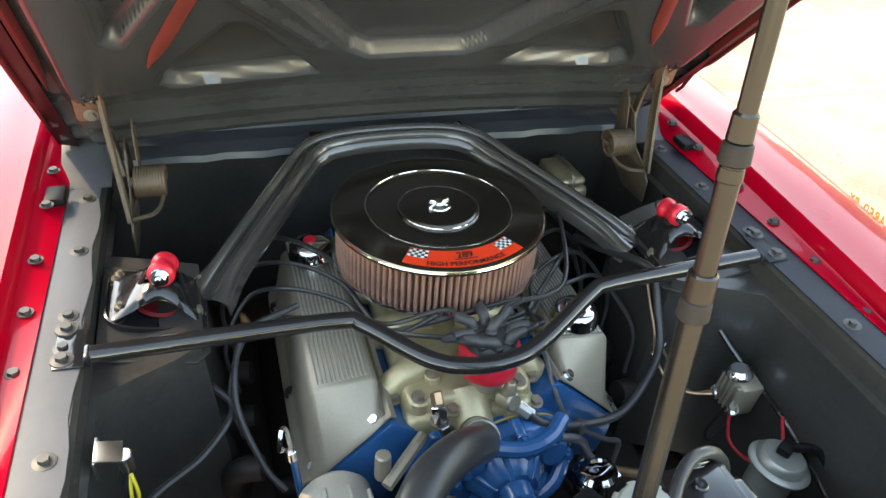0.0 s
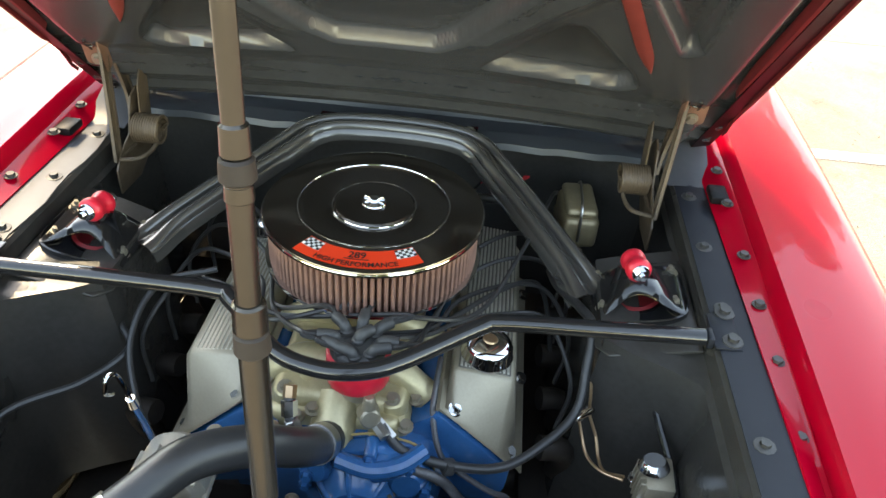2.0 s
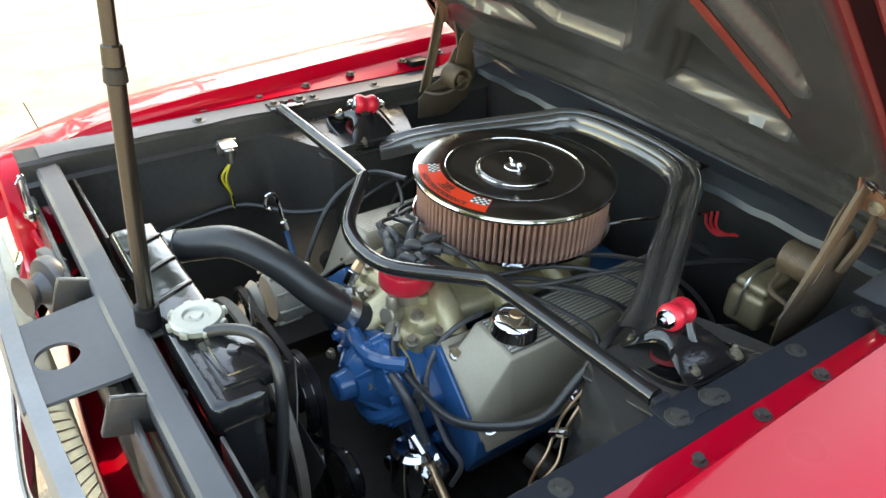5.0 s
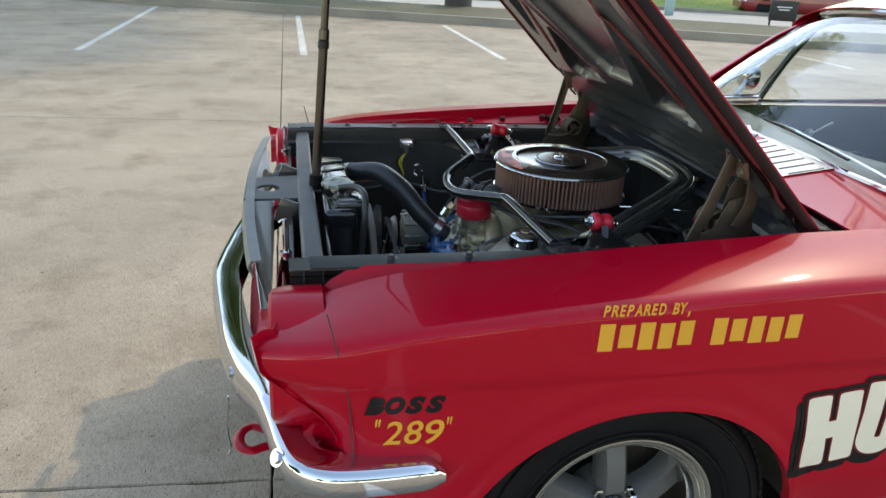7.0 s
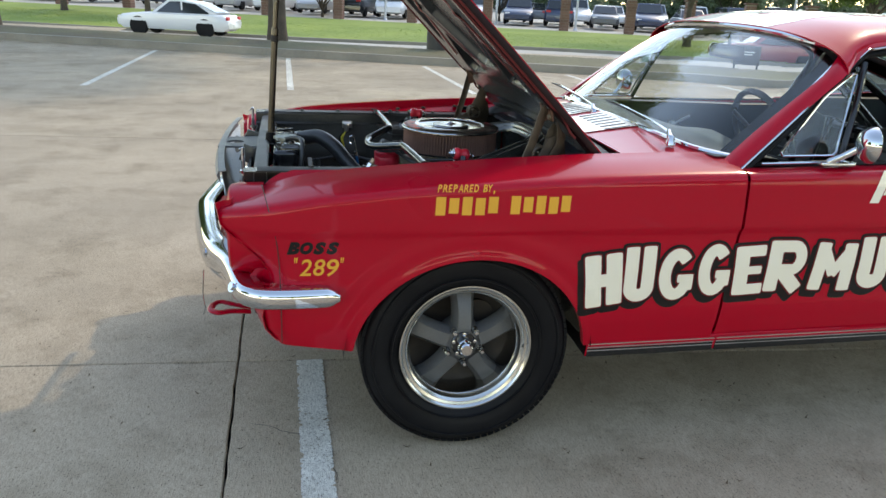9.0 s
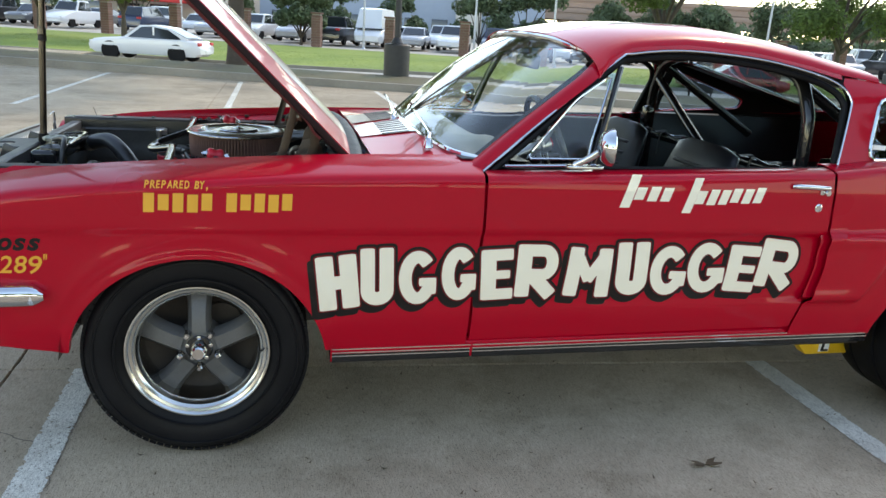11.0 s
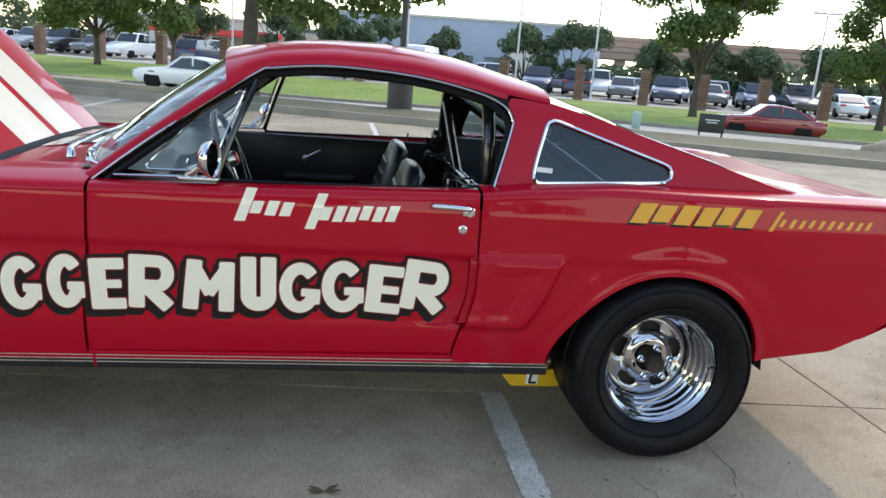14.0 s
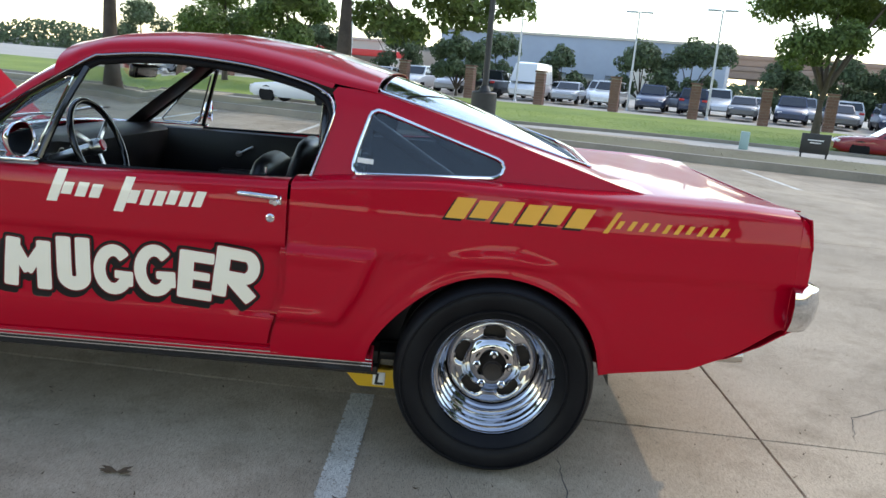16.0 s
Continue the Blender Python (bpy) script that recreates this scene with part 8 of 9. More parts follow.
def leaf_mesh(rng, pts, size):
    verts, faces = [], []
    for p, d in pts:
        n = (d + Vector((rng.uniform(-1, 1), rng.uniform(-1, 1), rng.uniform(-.3, 1.2)))).normalized()
        a = n.orthogonal().normalized()
        a = (Matrix.Rotation(rng.uniform(0, 6.28), 3, n) @ a)
        b = n.cross(a)
        s = size * rng.uniform(.55, 1.35)
        i = len(verts)
        verts += [p - a * s, p - b * s * .5 + n * s * .15, p + a * s, p + b * s * .5 + n * s * .15]
        faces.append((i, i + 1, i + 2, i + 3))
    me = bpy.data.meshes.new("crown")
    me.from_pydata([tuple(v) for v in verts], [], faces)
    return me


def tree(at, height, spread, trunk_r, seed, leaves, size, mat, label, group="street trees", clear=.35, lean=0.0, low=()):
    """A trunk with limbs and a crown of loose clumps of leaves."""
    rng = random.Random(seed)
    t = thing("tree", label, "tree", at, group)
    x, y, z = at
    bm = bmesh.new()
    fork = height * clear
    tube(bm, [(x, y, z - .2), (x + lean * .3, y, z + fork * .5), (x + lean * .6, y + .05, z + fork), (x + lean, y, z + height * .72)], lambda u: trunk_r * (1.25 - .25 * min(1, u * 8)) * (1 - .75 * u), 12, 6)
    blobs = [(x + lean, y, z + height * .80, spread * .55, .8)]
    for dx, dy, hz, r in low:
        tip = Vector((x + dx, y + dy, z + hz + r * .3))
        root = Vector((x + lean * .5, y, z + fork * .9))
        tube(bm, [root, root.lerp(tip, .5) + Vector((0, 0, .5)), tip], lambda u: trunk_r * .35 * (1 - .85 * u), 8, 5)
        blobs.append((tip.x, tip.y, tip.z, r, .6))
    n = 7
    for k in range(n):
        a = 2 * math.pi * k / n + rng.uniform(-.3, .3)
        r = spread * rng.uniform(.55, .85)
        hh = height * rng.uniform(clear + .12, .82)
        tip = Vector((x + lean * .7 + r * math.cos(a), y + r * math.sin(a), z + hh))
        base = Vector((x + lean * .5, y, z + fork * rng.uniform(.85, 1.15)))
        tube(bm, [base, base.lerp(tip, .45) + Vector((0, 0, .12 * height * .3)), tip], lambda u: trunk_r * .55 * (1 - .8 * u), 8, 5)
        blobs.append((tip.x, tip.y, tip.z, spread * rng.uniform(.30, .46), rng.uniform(.65, .9)))
    part("trunk", bm, M["bark"], t, smooth=60)
    me = leaf_mesh(rng, crown_points(rng, blobs, leaves), size)
    me.materials.append(mat)
    ob = new("crown", me)
    ob.parent = t
    ob.matrix_parent_inverse = Matrix.Translation(at).inverted()
    return t


def terrain(u, v):
    """Height of the ground beyond the kerb."""
    return ground_height(u, v) + (.13 if v <= 4.6 else 0 if v <= 16.5 else .12 if v <= 30 else .10)


def at_far(u, v, dz=0.0):
    return far(u, v, terrain(u, v) + dz)


tree(tuple(at_far(-1.7, 2.8)), 12.5, 5.4, .25, 11, 42000, .105, M["leaf"], "broad shade tree with a dark forked trunk in the planting strip", clear=.27, low=((1.6, -.3, 2.05, .7), (3.0, .2, 2.5, .85), (4.2, .3, 2.9, .8), (-1.4, .4, 2.7, .7), (.7, 1.0, 2.4, .8), (2.4, -1.0, 2.9, .8), (-2.4, -.2, 3.3, .7)))
tree(tuple(at_far(-9.5, 2.8)), 10.5, 4.2, .25, 12, 24000, .105, M["leaf"], "dark-trunked shade tree beside the street", clear=.40)
tree(tuple(at_far(11.6, 23.5)), 8.4, 3.1, .22, 13, 20000, .11, M["leaf"], "tall green tree on the lawn", clear=.22)
tree(tuple(at_far(20.5, 25.0)), 8.0, 3.0, .2, 14, 16000, .11, M["leaf"], "tall green tree on the lawn", clear=.22)
tree(tuple(at_far(-16.5, 24.0)), 6.5, 2.6, .18, 15, 12000, .12, M["leaf"], "green lawn tree near the brick posts", clear=.25)
tree(tuple(at_far(-22.0, 25.0)), 7.0, 3.0, .2, 16, 12000, .12, M["leaf"], "green lawn tree near the brick posts", clear=.25)
for k, (u, v, h, r) in enumerate(((-11, 46, 5.0, 2.4), (-5, 44, 4.2, 2.0), (-20, 46, 5.5, 2.6), (-27, 45, 5.0, 2.6), (-9.5, 33, 4.0, 1.8), (1.0, 45, 5.0, 2.5), (4.5, 46, 5.5, 2.6), (11, 47, 4.6, 2.2), (15, 47, 5.0, 2.4), (18.5, 47, 4.8, 2.4), (24, 47, 5.2, 2.6), (30, 47, 5.2, 2.8),
                                  (37, 46, 5.4, 2.8), (44, 46, 5.4, 2.8), (52, 44, 5.5, 3.0), (-35, 44, 6, 3.0), (-44, 42, 6, 3.0))):
    tree(tuple(at_far(u, v)), h, r, .12, 30 + k, 5200, .16, M["leaf_dark"], "dark green bushy tree in the far car park", "car park trees", clear=.12)
for k, (x, y, h) in enumerate(((-15.5, -21.0, 9.5), (-6.5, -25.0, 11.0), (-1.0, -23.0, 9.0), (6.0, -25.0, 10.5), (13.5, -21.5, 9.8), (14.5, -8.0, 14.5), (16.0, -3.0, 15.0), (-15.0, -2.0, 7.5))):
    tree((x, y, 0), h * .78, 3.5, .24, 60 + k, 6500, .22, M["leaf"], "green shade tree behind the parking bay", "trees behind the bay", clear=.36)


def grass_tufts(u0, u1, v0, v1, count, mat, seed, size):
    rng = random.Random(seed)
    verts, faces = [], []
    for _ in range(count):
        u, v = rng.uniform(u0, u1), rng.uniform(v0, v1)
        p = at_far(u, v, 0)
        a = rng.uniform(0, 6.28)
        w, h = size * rng.uniform(.3, .6), size * rng.uniform(.5, 1.3)
        i = len(verts)
        dx, dy = math.cos(a) * w, math.sin(a) * w
        verts += [(p.x - dx, p.y - dy, p.z), (p.x + dx, p.y + dy, p.z), (p.x + dx * .2 + rng.uniform(-.05, .05), p.y + dy * .2, p.z + h)]
        faces.append((i, i + 1, i + 2))
    me = bpy.data.meshes.new("tufts")
    me.from_pydata(verts, [], faces)
    me.materials.append(mat)
    return me


M["dry_grass"] = material("dry_grass_blades", (0.17, 0.145, 0.080), 0.9, vary=0.12, island=True, grain=0.2, scale=5)
M["green_blades"] = material("green_grass_blades", (0.18, 0.26, 0.036), 0.9, vary=0.1, island=True, grain=0.2, scale=5)
tagged(new("dry_grass", grass_tufts(-22, 22, .3, 4.2, 9000, M["dry_grass"], 5, .016)), "dry brown grass and mulch on the planting strip", "grass", kind="stuff")
tagged(new("lawn_grass", grass_tufts(-30, 34, 16.8, 25, 22000, M["green_blades"], 6, .028)), "green grass blades of the mown lawn", "grass", kind="stuff")


def pole_lamp(at, height, mat, base_r, base_h, label, heads=1, name="street_lamp"):
    x, y, z = at
    t = thing(name, label, "street lamp", at)
    if base_r:
        bm = bmesh.new()
        lathe(bm, [(0, -.1), (base_r, -.1), (base_r, base_h - .03), (base_r - .03, base_h), (0, base_h)], Matrix.Translation(at), 28)
        part("base", bm, M["dark_metal"], t)
    bm = bmesh.new()
    cyl(bm, (x, y, z + max(base_h, 0)), (x, y, z + height), .075, .055, 14)
    cyl(bm, (x, y, z + max(base_h, 0)), (x, y, z + max(base_h, 0) + .14), .15, .09, 16, bev=.01)
    part("pole", bm, mat, t)
    for k in range(heads):
        s = 1 if k == 0 else -1
        bm = bmesh.new()
        box(bm, (x + s * .45, y - s * .15, z + height), (.75, .32, .12), (0, 0, -19), .03)
        box(bm, (x + s * .1, y - s * .03, z + height - .02), (.3, .06, .06), (0, 0, -19), .01)
        part("lamp_head", bm, mat, t)
    return t


pole_lamp(tuple(at_far(2.5, 2.0)), 7.5, M["dark_metal"], .30, .72, "dark lamp post on a round base in the planting strip")
for u, v in ((-5.4, 33.0), (1.4, 36), (6.5, 32.6), (20, 36), (30, 40), (-18, 34)):
    pole_lamp(tuple(at_far(u, v)), 6.2, M["galv"], 0, 0, "pale grey car park lamp pole", 2)

# brick posts with a low fence along the lawn
first = None
for k in range(-9, 11):
    at = tuple(at_far(5.77 + 4.55 * k if k < 1 else 9.55 + 3.3 * (k - 1), 31.0))
    if first is None:
        first = thing("brick_post", "square brown brick gate post on the lawn", "post", (0, 0, 0), "brick posts")
        bm = bmesh.new()
        box(bm, (0, 0, .98), (.50, .50, 2.0), bevel=.01)
        part("core", bm, M["kerb"], first)
        for r in range(12):
            bm = bmesh.new()
            for j in range(3):
                for q in range(4):
                    a = q * math.pi / 2
                    o = -.19 + .19 * j + (.05 if r % 2 else -.03)
                    c = Matrix.Rotation(a, 3, "Z") @ Vector((.262, max(-.19, min(.19, o)), .10 + .155 * r))
                    box(bm, c, (.03, .175, .14), (0, 0, math.degrees(a)), .006, 1)
            part("brick_course", bm, M["brick"], first, smooth=0)
        bm = bmesh.new()
        box(bm, (0, 0, 2.0), (.64, .64, .10), bevel=.02)
        part("capstone", bm, M["brick"], first)
        first.matrix_basis = pose(*at, 0, 0, -19.3)
    else:
        copy_thing(first, pose(*at, 0, 0, -19.3))


def far_car(name, paint, label, kind="sedan"):
    """A parked car at the origin, nose towards -x."""
    t = thing(name, label, "car", (0, 0, 0), "parked cars" if name == "parked_car" else "")
    L, W = (4.7, 1.82) if kind == "sedan" else (5.4, 1.98) if kind == "pickup" else (4.7, 1.92) if kind == "suv" else (5.6, 2.0)
    H = {"sedan": 1.45, "suv": 1.72, "pickup": 1.85, "van": 2.5}[kind]
    belt = {"sedan": .90, "suv": 1.05, "pickup": 1.12, "van": 1.2}[kind]
    bm = bmesh.new()
    secs = []
    for u in (0, .02, .06, .16, .30, .5, .7, .86, .95, .985, 1):
        x = -L / 2 + L * u
        top = lerp_table([(0, .62), (.02, .72), (.06, .80), (.25, belt + .02), (.8, belt + .04), (.95, belt), (.985, belt - .10), (1, .70)] if kind != "van" else [(0, .7), (.05, .95), (.16, 1.15), (.3, 1.2), (1, 1.2)], u)
        low = .26 + .10 * (u < .03) + .12 * (u > .97)
        w = W / 2 * (1 - .20 * (1 - step(0, .08, u)) - .12 * step(.93, 1, u))
        secs.append([Vector((x, s * y, z)) for s, y, z in ((-1, w * .88, low), (-1, w * .97, low + .12), (-1, w, .62), (-1, w * .97, top - .06), (-1, w * .88, top), (1, w * .88, top), (1, w * .97, top - .06), (1, w, .62), (1, w * .97, low + .12), (1, w * .88, low))])
    vs = grid(bm, secs, close_v=True)
    bm.faces.new(vs[0])
    bm.faces.new(vs[-1])
    bmesh.ops.recalc_face_normals(bm, faces=bm.faces)
    part("body", bm, paint, t, smooth=40)
    cab = {"sedan": [(-.85, belt), (-.20, H - .03), (.30, H), (.95, H - .08), (1.85, belt + .06)], "suv": [(-1.0, belt), (-.35, H - .03), (.5, H), (1.8, H - .06), (2.2, belt)],
           "pickup": [(-.9, belt), (-.35, H - .03), (.1, H), (.85, H - .04), (1.0, belt)], "van": [(-2.3, belt), (-1.7, H - .1), (-1.2, H), (2.7, H), (2.78, belt)]}[kind]
    bm = bmesh.new()
    rows = []
    for x, z in cab:
        f = (z - belt) / (H - belt)
        w = W / 2 * (.90 - .16 * f)
        rows.append([Vector((x, -W / 2 * .90, belt - .02)), Vector((x, -w, z - .02 * f)), Vector((x, -w * .9, z)), Vector((x, w * .9, z)), Vector((x, w, z - .02 * f)), Vector((x, W / 2 * .90, belt - .02))])
    grid(bm, rows)
    bmesh.ops.recalc_face_normals(bm, faces=bm.faces)
    part("cabin", bm, paint, t, smooth=40)
    if kind != "van":
        for s in (-1, 1):
            bm = bmesh.new()
            x0, x1 = cab[0][0] + .22, cab[-1][0] - .30
            ztop = H - .10
            pts = [(x0, belt + .03), (cab[1][0] + .10, ztop), (cab[2][0], ztop + .02), (cab[-2][0] + .05, ztop - .06), (x1, belt + .07)]
            rows = [[Vector((x, s * (W / 2 * (.905 - .16 * (z - belt) / (H - belt)) + .006), z)) for x, z in ((x, belt + .03), (x, z1))] for x, z1 in pts]
            grid(bm, rows)
            part("side_window", thick(bm, .004), M["dark_glass"], t)
            bm = bmesh.new()
            box(bm, ((cab[1][0] + cab[3][0]) / 2 + .05, s * (W / 2 * .86), (belt + H) / 2), (.07, .02, H - belt - .12), (0, 0, 0), .005)
            part("door_pillar", bm, paint, t)
        for a, b in ((cab[0], cab[1]), (cab[-1], cab[-2])):
            bm = bmesh.new()
            grid(bm, [[Vector((x + (.012 if a is not cab[0] else -.012), s * W / 2 * (.80 - .10 * f), z + .010)) for s in (-1, 1)] for f, x, z in ((0, a[0] * .95 + b[0] * .05, a[1] * .92 + b[1] * .08), (1, a[0] * .1 + b[0] * .9, a[1] * .12 + b[1] * .88))])
            part("screen", thick(bm, .004), M["dark_glass"], t)
    for sx in (-1, 1):
        for s in (-1, 1):
            m = Matrix.Translation((sx * L * .295, s * (W / 2 - .12), .33)) @ Matrix.Rotation(radians(-90 * s), 4, "X")
            bm = bmesh.new()
            lathe(bm, [(.20, -.10), (.30, -.11), (.33, -.08), (.33, .08), (.30, .115), (.20, .11)], m, 28)
            wh = part("wheel", bm, M["rubber"], t)
            bm = bmesh.new()
            lathe(bm, [(0, .085), (.06, .10), (.10, .085), (.17, .095), (.21, .112)], m, 20)
            part("rim", bm, M["wheel_grey"], wh)
            bm = bmesh.new()
            cyl(bm, (sx * L * .295, s * (W / 2 - .20), .375), (sx * L * .295, s * (W / 2 * .992), .375), .375, .37, 28, bev=.01)
            part("wheel_arch", bm, M["rubber"], t)
    for s in (-1, 1):
        bm = bmesh.new()
        box(bm, (L / 2 - .06, s * W * .36, belt - .12), (.10, .32, .14), bevel=.03)
        part("tail_lamp", bm, M["red_far"], t)
        bm = bmesh.new()
        box(bm, (-L / 2 + .14, s * W * .36, .68), (.16, .30, .10), bevel=.03)
        part("head_lamp", bm, M["trim_white"], t)
    return t


far_car("white_car", M["car_white"], "white saloon car parked at the far side of the street").matrix_basis = pose(-4.75, 31.6, -.665, 0, 0, -16)
far_car("red_car", M["car_red"], "dark red saloon car on the street").matrix_basis = pose(18.9, 26.0, -.62, 0, 0, -17) @ Matrix.Scale(.92, 4)
kinds = [far_car("parked_car", M["car_white"], "white saloon parked in the far lot"), far_car("parked_car", M["car_silver"], "silver estate car parked in the far lot", "suv"), far_car("parked_car", M["car_black"], "black pickup parked in the far lot", "pickup"),
         far_car("parked_car", M["car_grey"], "grey saloon parked in the far lot"), far_car("parked_car", M["car_white"], "white pickup parked in the far lot", "pickup"), far_car("parked_car", M["car_navy"], "navy estate car parked in the far lot", "suv"),
         far_car("parked_car", M["car_silver"], "silver saloon parked in the far lot"), far_car("parked_car", M["car_white"], "white estate car parked in the far lot", "suv")]
rng = random.Random(21)
slot = 0
for row, v in ((0, 37.5), (1, 44.0)):
    for k in range(-14, 20):
        u = k * 2.8 + rng.uniform(-.15, .15) + row * 1.1
        if rng.random() < .12 or (row == 0 and abs(u + 5.6) < 1.6):
            continue
        kd = kinds[rng.randrange(8)]
        turn = -19.3 + (90 if rng.random() < .6 else -90) + rng.uniform(-2, 2)
        m = pose(*at_far(u, v, 0.10), 0, 0, turn)
        if slot < 8:
            kinds[slot].matrix_basis = m
        else:
            copy_thing(kd, m)
        slot += 1
far_car("white_van", M["car_white"], "tall white van parked in the far lot", "van").matrix_basis = pose(*at_far(-5.6, 37.5, .1), 0, 0, 71)

# sign board, boulders, utility boxes
board = thing("sign_board", "black notice board on two legs by the kerb", "sign", (10.75, 14.65, -.25))
bm = bmesh.new()
box(bm, (10.75, 14.65, .38), (.62, .05, .46), (0, 0, -20), .006)
part("panel", bm, M["dark_metal"], board)
for d in (-.27, .27):
    bm = bmesh.new()
    box(bm, (10.75 + d * .94, 14.65 - d * .34, .05), (.04, .04, .66), (0, 0, -20))
    part("leg", bm, M["dark_metal"], board)
bm = bmesh.new()
for k in range(2):
    box(bm, (10.75 - .01, 14.65 - .029, .46 - .06 * k), (.34 - .1 * k, .006, .025), (0, 0, -20))
part("notice_bar", bm, M["trim_white"], board)


def boulder(at, size, seed):
    rng = random.Random(seed)
    bm = bmesh.new()
    bmesh.ops.create_icosphere(bm, subdivisions=3, radius=1)
    for v in bm.verts:
        n = noise.noise(v.co * 1.3 + Vector((seed, 0, 0)))
        v.co = Vector((v.co.x * size[0], v.co.y * size[1], v.co.z * size[2])) * (1 + .35 * n)
    bm.transform(Matrix.Translation(at))
    return tagged(part("boulder", bm, M["stone"], smooth=50), "tan boulder on the planting strip", "rock", "boulders")


boulder((13.9, 12.6, .0), (.42, .32, .38), 3)
boulder((9.3, 12.5, .10), (.20, .15, .12), 5)
boulder((9.7, 12.25, .10), (.14, .12, .09), 7)
for u, v, mat in ((8.5, 13.0, "box_green"), (21.5, 20.0, "dark_metal")):
    p = at_far(u, v)
    bm = bmesh.new()
    box(bm, (p.x, p.y, p.z + .30), (.30, .26, .62) if mat == "box_green" else (1.3, .8, 1.3), (0, 0, -19), .03)
    tagged(part("utility_box", bm, M[mat]), "pale green utility box on the lawn" if mat == "box_green" else "dark green transformer cabinet on the lawn", "utility box")


def building(name, u0, u1, v, depth, h, mat, label, bands=()):
    t = thing(name, label, "building", tuple(far(u0, v)))
    bm = bmesh.new()
    c = far((u0 + u1) / 2, v + depth / 2, h / 2 - .5)
    box(bm, c, (u1 - u0, depth, h + 1), (0, 0, math.degrees(math.atan(KERB_SLOPE))), .05)
    part("wall", bm, mat, t)
    bm = bmesh.new()
    c = far((u0 + u1) / 2, v + depth / 2, h + .12)
    box(bm, c, (u1 - u0 + .5, depth + .5, .35), (0, 0, math.degrees(math.atan(KERB_SLOPE))), .05)
    part("parapet", bm, M["far_pale"], t)
    for z0, z1, w, gap, m2 in bands:
        n = int((u1 - u0 - 2) / (w + gap))
        for k in range(n):
            bm = bmesh.new()
            c = far(u0 + 1 + (w + gap) * (k + .5), v - .04, (z0 + z1) / 2)
            box(bm, c, (w, .12, z1 - z0), (0, 0, math.degrees(math.atan(KERB_SLOPE))), .01)
            part("window", bm, m2, t)
    return t


building("warehouse", -34, 6, 92, 30, 7.4, M["far_wall"], "long blue-grey warehouse behind the far car park", ((.3, 2.6, 2.2, 1.6, M["dark_glass"]),))
building("warehouse", -6, -2.5, 91.0, 2, 6.0, M["far_pale"], "pale entrance tower of the warehouse")
building("shop_building", -62, -38, 80, 24, 4.6, M["far_pale"], "pale shop building with a red canopy", ((.3, 2.2, 3.0, 1.0, M["dark_glass"]),))
bm = bmesh.new()
box(bm, far(-42, 77, 2.9), (16, 5, .8), (0, 0, -19.3), .05)
canopy = tagged(part("canopy", bm, M["red_far"]), "red flat canopy in front of the shop building", "canopy")
for du in (-6, 0, 6):
    bm = bmesh.new()
    cyl(bm, far(-42 + du, 75.5, -.5), far(-42 + du, 75.5, 2.6), .2, seg=10)
    part("canopy_post", bm, M["far_pale"], canopy)
# elevated road on piers
over = thing("overpass", "brown concrete elevated road on piers in the distance", "bridge", tuple(far(60, 150)))
for z, d in ((5.4, 0), (8.6, 22)):
    bm = bmesh.new()
    c = far(80, 150 + d, z)
    box(bm, c, (240, 12, 1.5), (0, 0, -19.3), .1)
    box(bm, far(80, 143.9 + d, z + 1.1), (240, .4, .9), (0, 0, -19.3), .05)
    part("deck", bm, M["bridge"], over)
    for k in range(12):
        bm = bmesh.new()
        p = far(-30 + 20 * k, 150 + d, 0)
        box(bm, (p.x, p.y, z / 2 - 1.2), (1.8, 1.8, z), (0, 0, -19.3), .1)
        box(bm, (p.x, p.y, z - 1.4), (2.2, 10, 1.3), (0, 0, -19.3), .1)
        part("pier", bm, M["bridge"], over)
# hedge line closing the distance
rng = random.Random(9)
pts = []
for _ in range(16000):
    u, v = rng.uniform(-200, 210), rng.uniform(128, 140)
    pts.append((far(u, v, rng.uniform(-.5, 4.5) * (1 - .3 * math.sin(u * .13))), Vector((0, -1, .3))))
me = leaf_mesh(rng, pts, .7)
me.materials.append(M["leaf_dark"])
tagged(new("far_trees", me), "dark green line of far trees", "trees", kind="stuff")

# leaf litter on the concrete
M["litter"] = material("dry_brown_leaf", (0.10, 0.065, 0.035), 0.9, grain=0.3, scale=60)
bm = bmesh.new()
rng = random.Random(31)
for k in range(900):
    x, y = (rng.uniform(-3, 6), rng.uniform(-2.6, 8)) if k % 2 else (rng.uniform(-1.6, 5.0), rng.uniform(-2.3, .6))
    s = rng.uniform(.003, .010)
    a = rng.uniform(0, 6.28)
    c, d = math.cos(a) * s, math.sin(a) * s
    v = [bm.verts.new((x + i * c - j * d * .4, y + i * d + j * c * .4, .004 + .004 * abs(i))) for i, j in ((-1.5, 0), (0, -1), (1.5, 0), (0, 1))]
    bm.faces.new(v)
tagged(part("leaf_litter", bm, M["litter"], smooth=0), "small dry leaves and twigs scattered on the concrete", "leaves", kind="stuff")
bm = bmesh.new()
rng = random.Random(8)
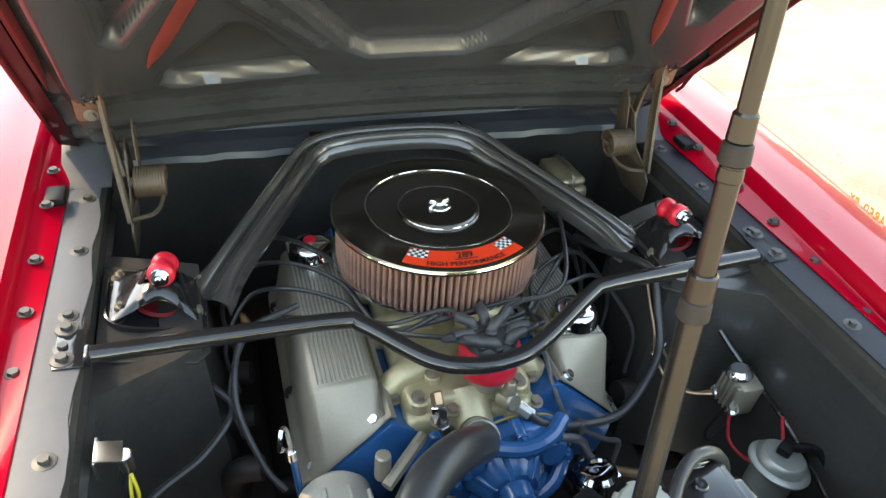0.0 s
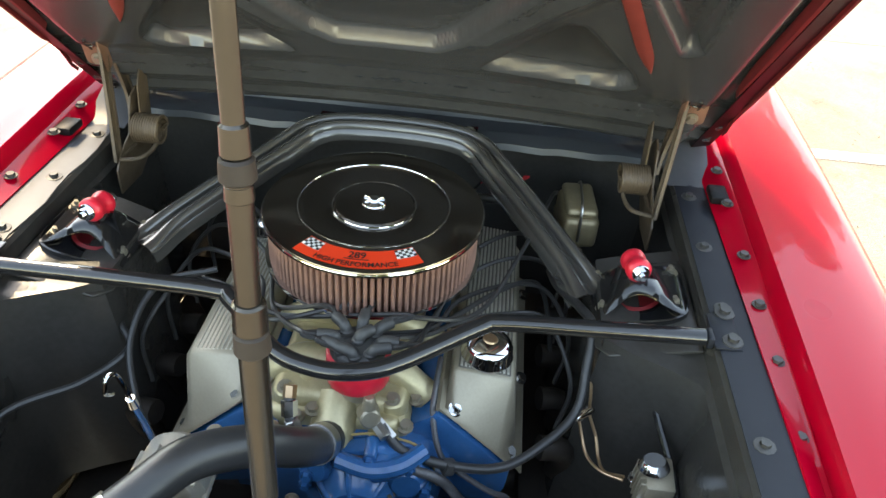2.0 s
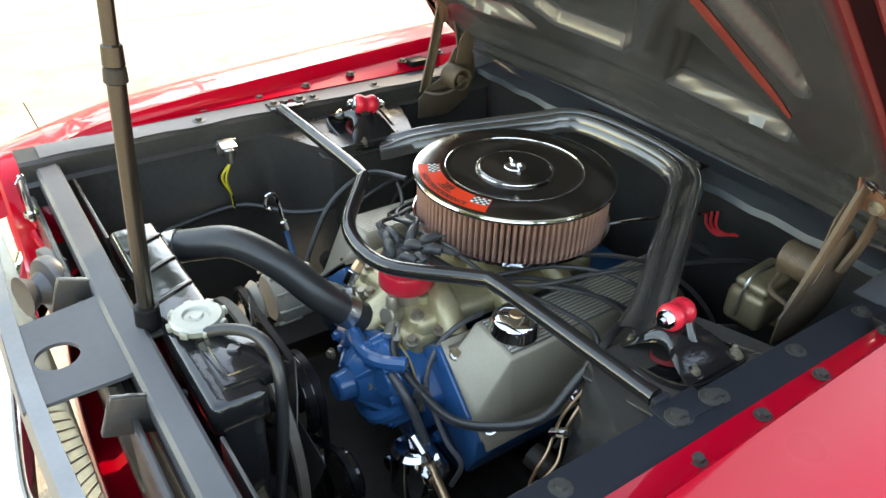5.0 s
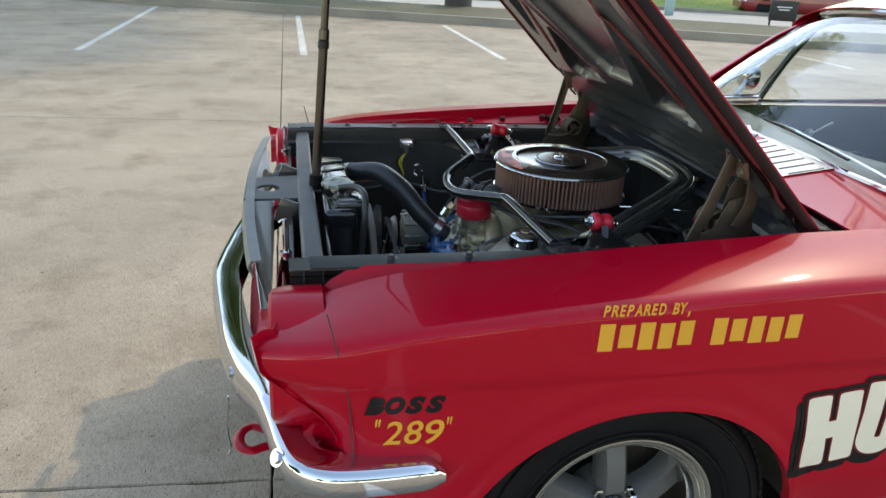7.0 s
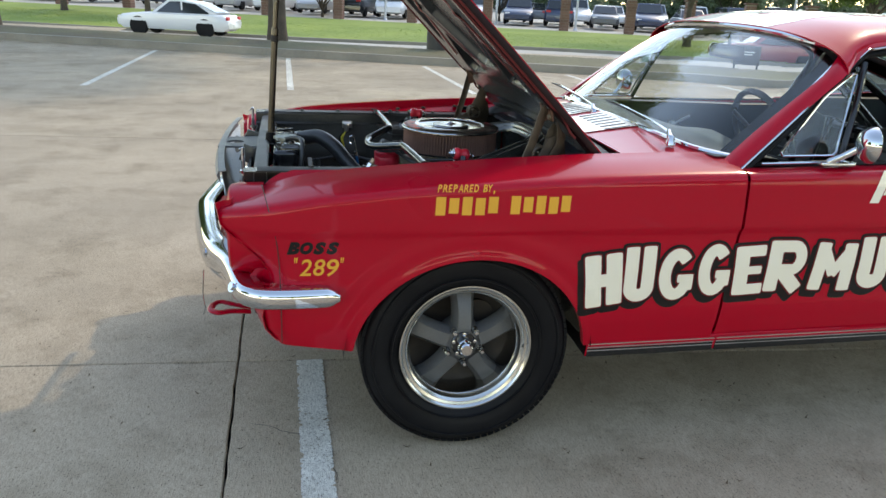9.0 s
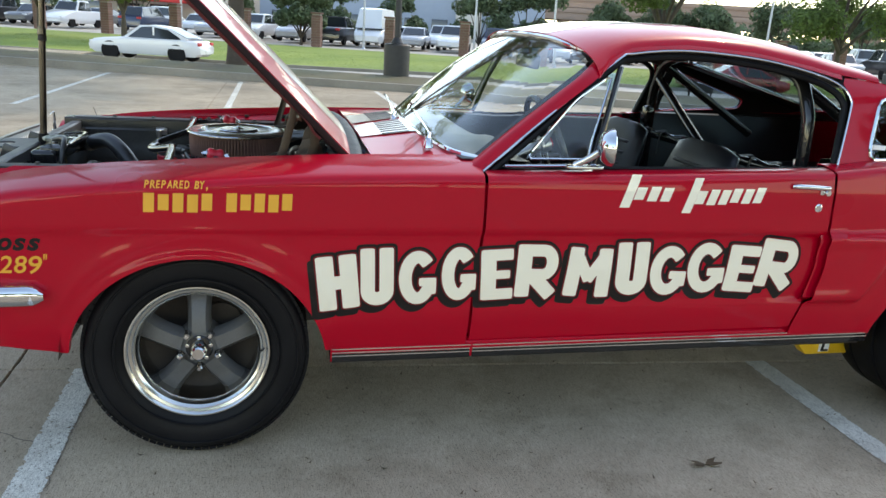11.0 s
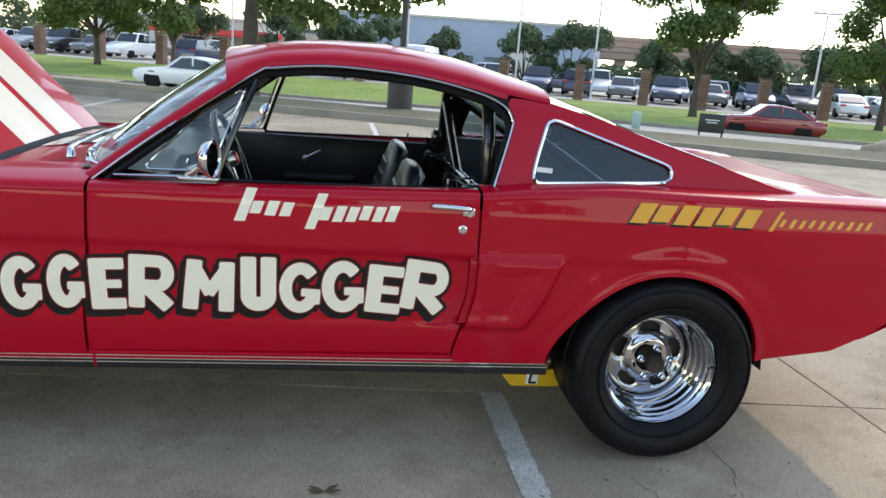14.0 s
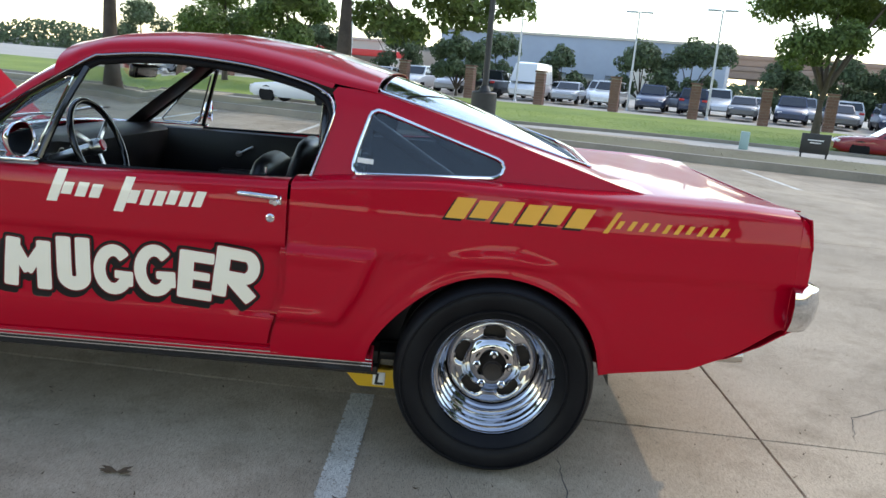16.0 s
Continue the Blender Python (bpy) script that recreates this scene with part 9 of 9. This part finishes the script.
for k in range(7):
    a = rng.uniform(-.6, .6) + (math.pi if k % 2 else 0)
    p0 = Vector((1.585, -1.085, .004))
    p1 = p0 + Vector((math.cos(a) * .055, math.sin(a) * .035, .012))
    w = Vector((-math.sin(a), math.cos(a), 0)) * .010
    vs = [bm.verts.new(p) for p in (p0, p0.lerp(p1, .5) + w, p1, p0.lerp(p1, .5) - w)]
    bm.faces.new(vs)
tagged(part("fallen_twig", thick(bm, .001), M["litter"], smooth=0), "small dry leafy twig lying on the concrete", "twig")


def crack(pts, name="crack"):
    """A fine jagged crack in a slab."""
    bm = bmesh.new()
    rng = random.Random(int(pts[0][0] * 100))
    line = []
    for (x0, y0), (x1, y1) in zip(pts, pts[1:]):
        for k in range(8):
            t = k / 8
            line.append(Vector((x0 + (x1 - x0) * t + rng.uniform(-.008, .008), y0 + (y1 - y0) * t + rng.uniform(-.008, .008), .0022)))
    rows = []
    for i, p in enumerate(line):
        d = (line[min(i + 1, len(line) - 1)] - line[max(0, i - 1)]).normalized()
        w = .0022 * (1 - .6 * abs(i / len(line) - .5) * 2)
        rows.append([p + Vector((-d.y, d.x, 0)) * w, p - Vector((-d.y, d.x, 0)) * w])
    grid(bm, rows)
    part(name, bm, M["joint"], ground, smooth=0)


crack([(4.25, -.37), (4.35, -.15), (4.62, .02), (4.75, .25)])
crack([(2.95, -1.15), (3.02, -.95), (3.0, -.72)])
crack([(-.66, -.62), (-.52, -.70), (-.42, -.78), (-.40, -1.0)])
crack([(2.62, -1.0), (2.70, -1.2), (2.66, -1.5)])

# ---- painted stripes and slabs of the car park ----
for x0 in (-.51, 2.21):
    tagged(part("parking_line", line_bm(x0, x0 + .10, -.17 - .06 * (x0 + .73), -6.0), M["line_paint"]), "worn white painted parking line on concrete", "parking line", kind="structure")
for x0 in (-3.26, -.50, 2.22, 4.95, 7.7):
    tagged(part("parking_line", line_bm(x0, x0 + .10, 8.3, 13.5 - .35 * x0), M["line_paint"]), "white painted parking line near the kerb", "parking line", kind="structure")
for i in range(-7, 9):
    for j in range(-5, 6):
        x, y = slab_corner(i, j)
        if y > 15.5 - KERB_SLOPE * -x:
            continue
        part("concrete_slab", slab_bm(i, j), M["concrete"], ground, smooth=0)
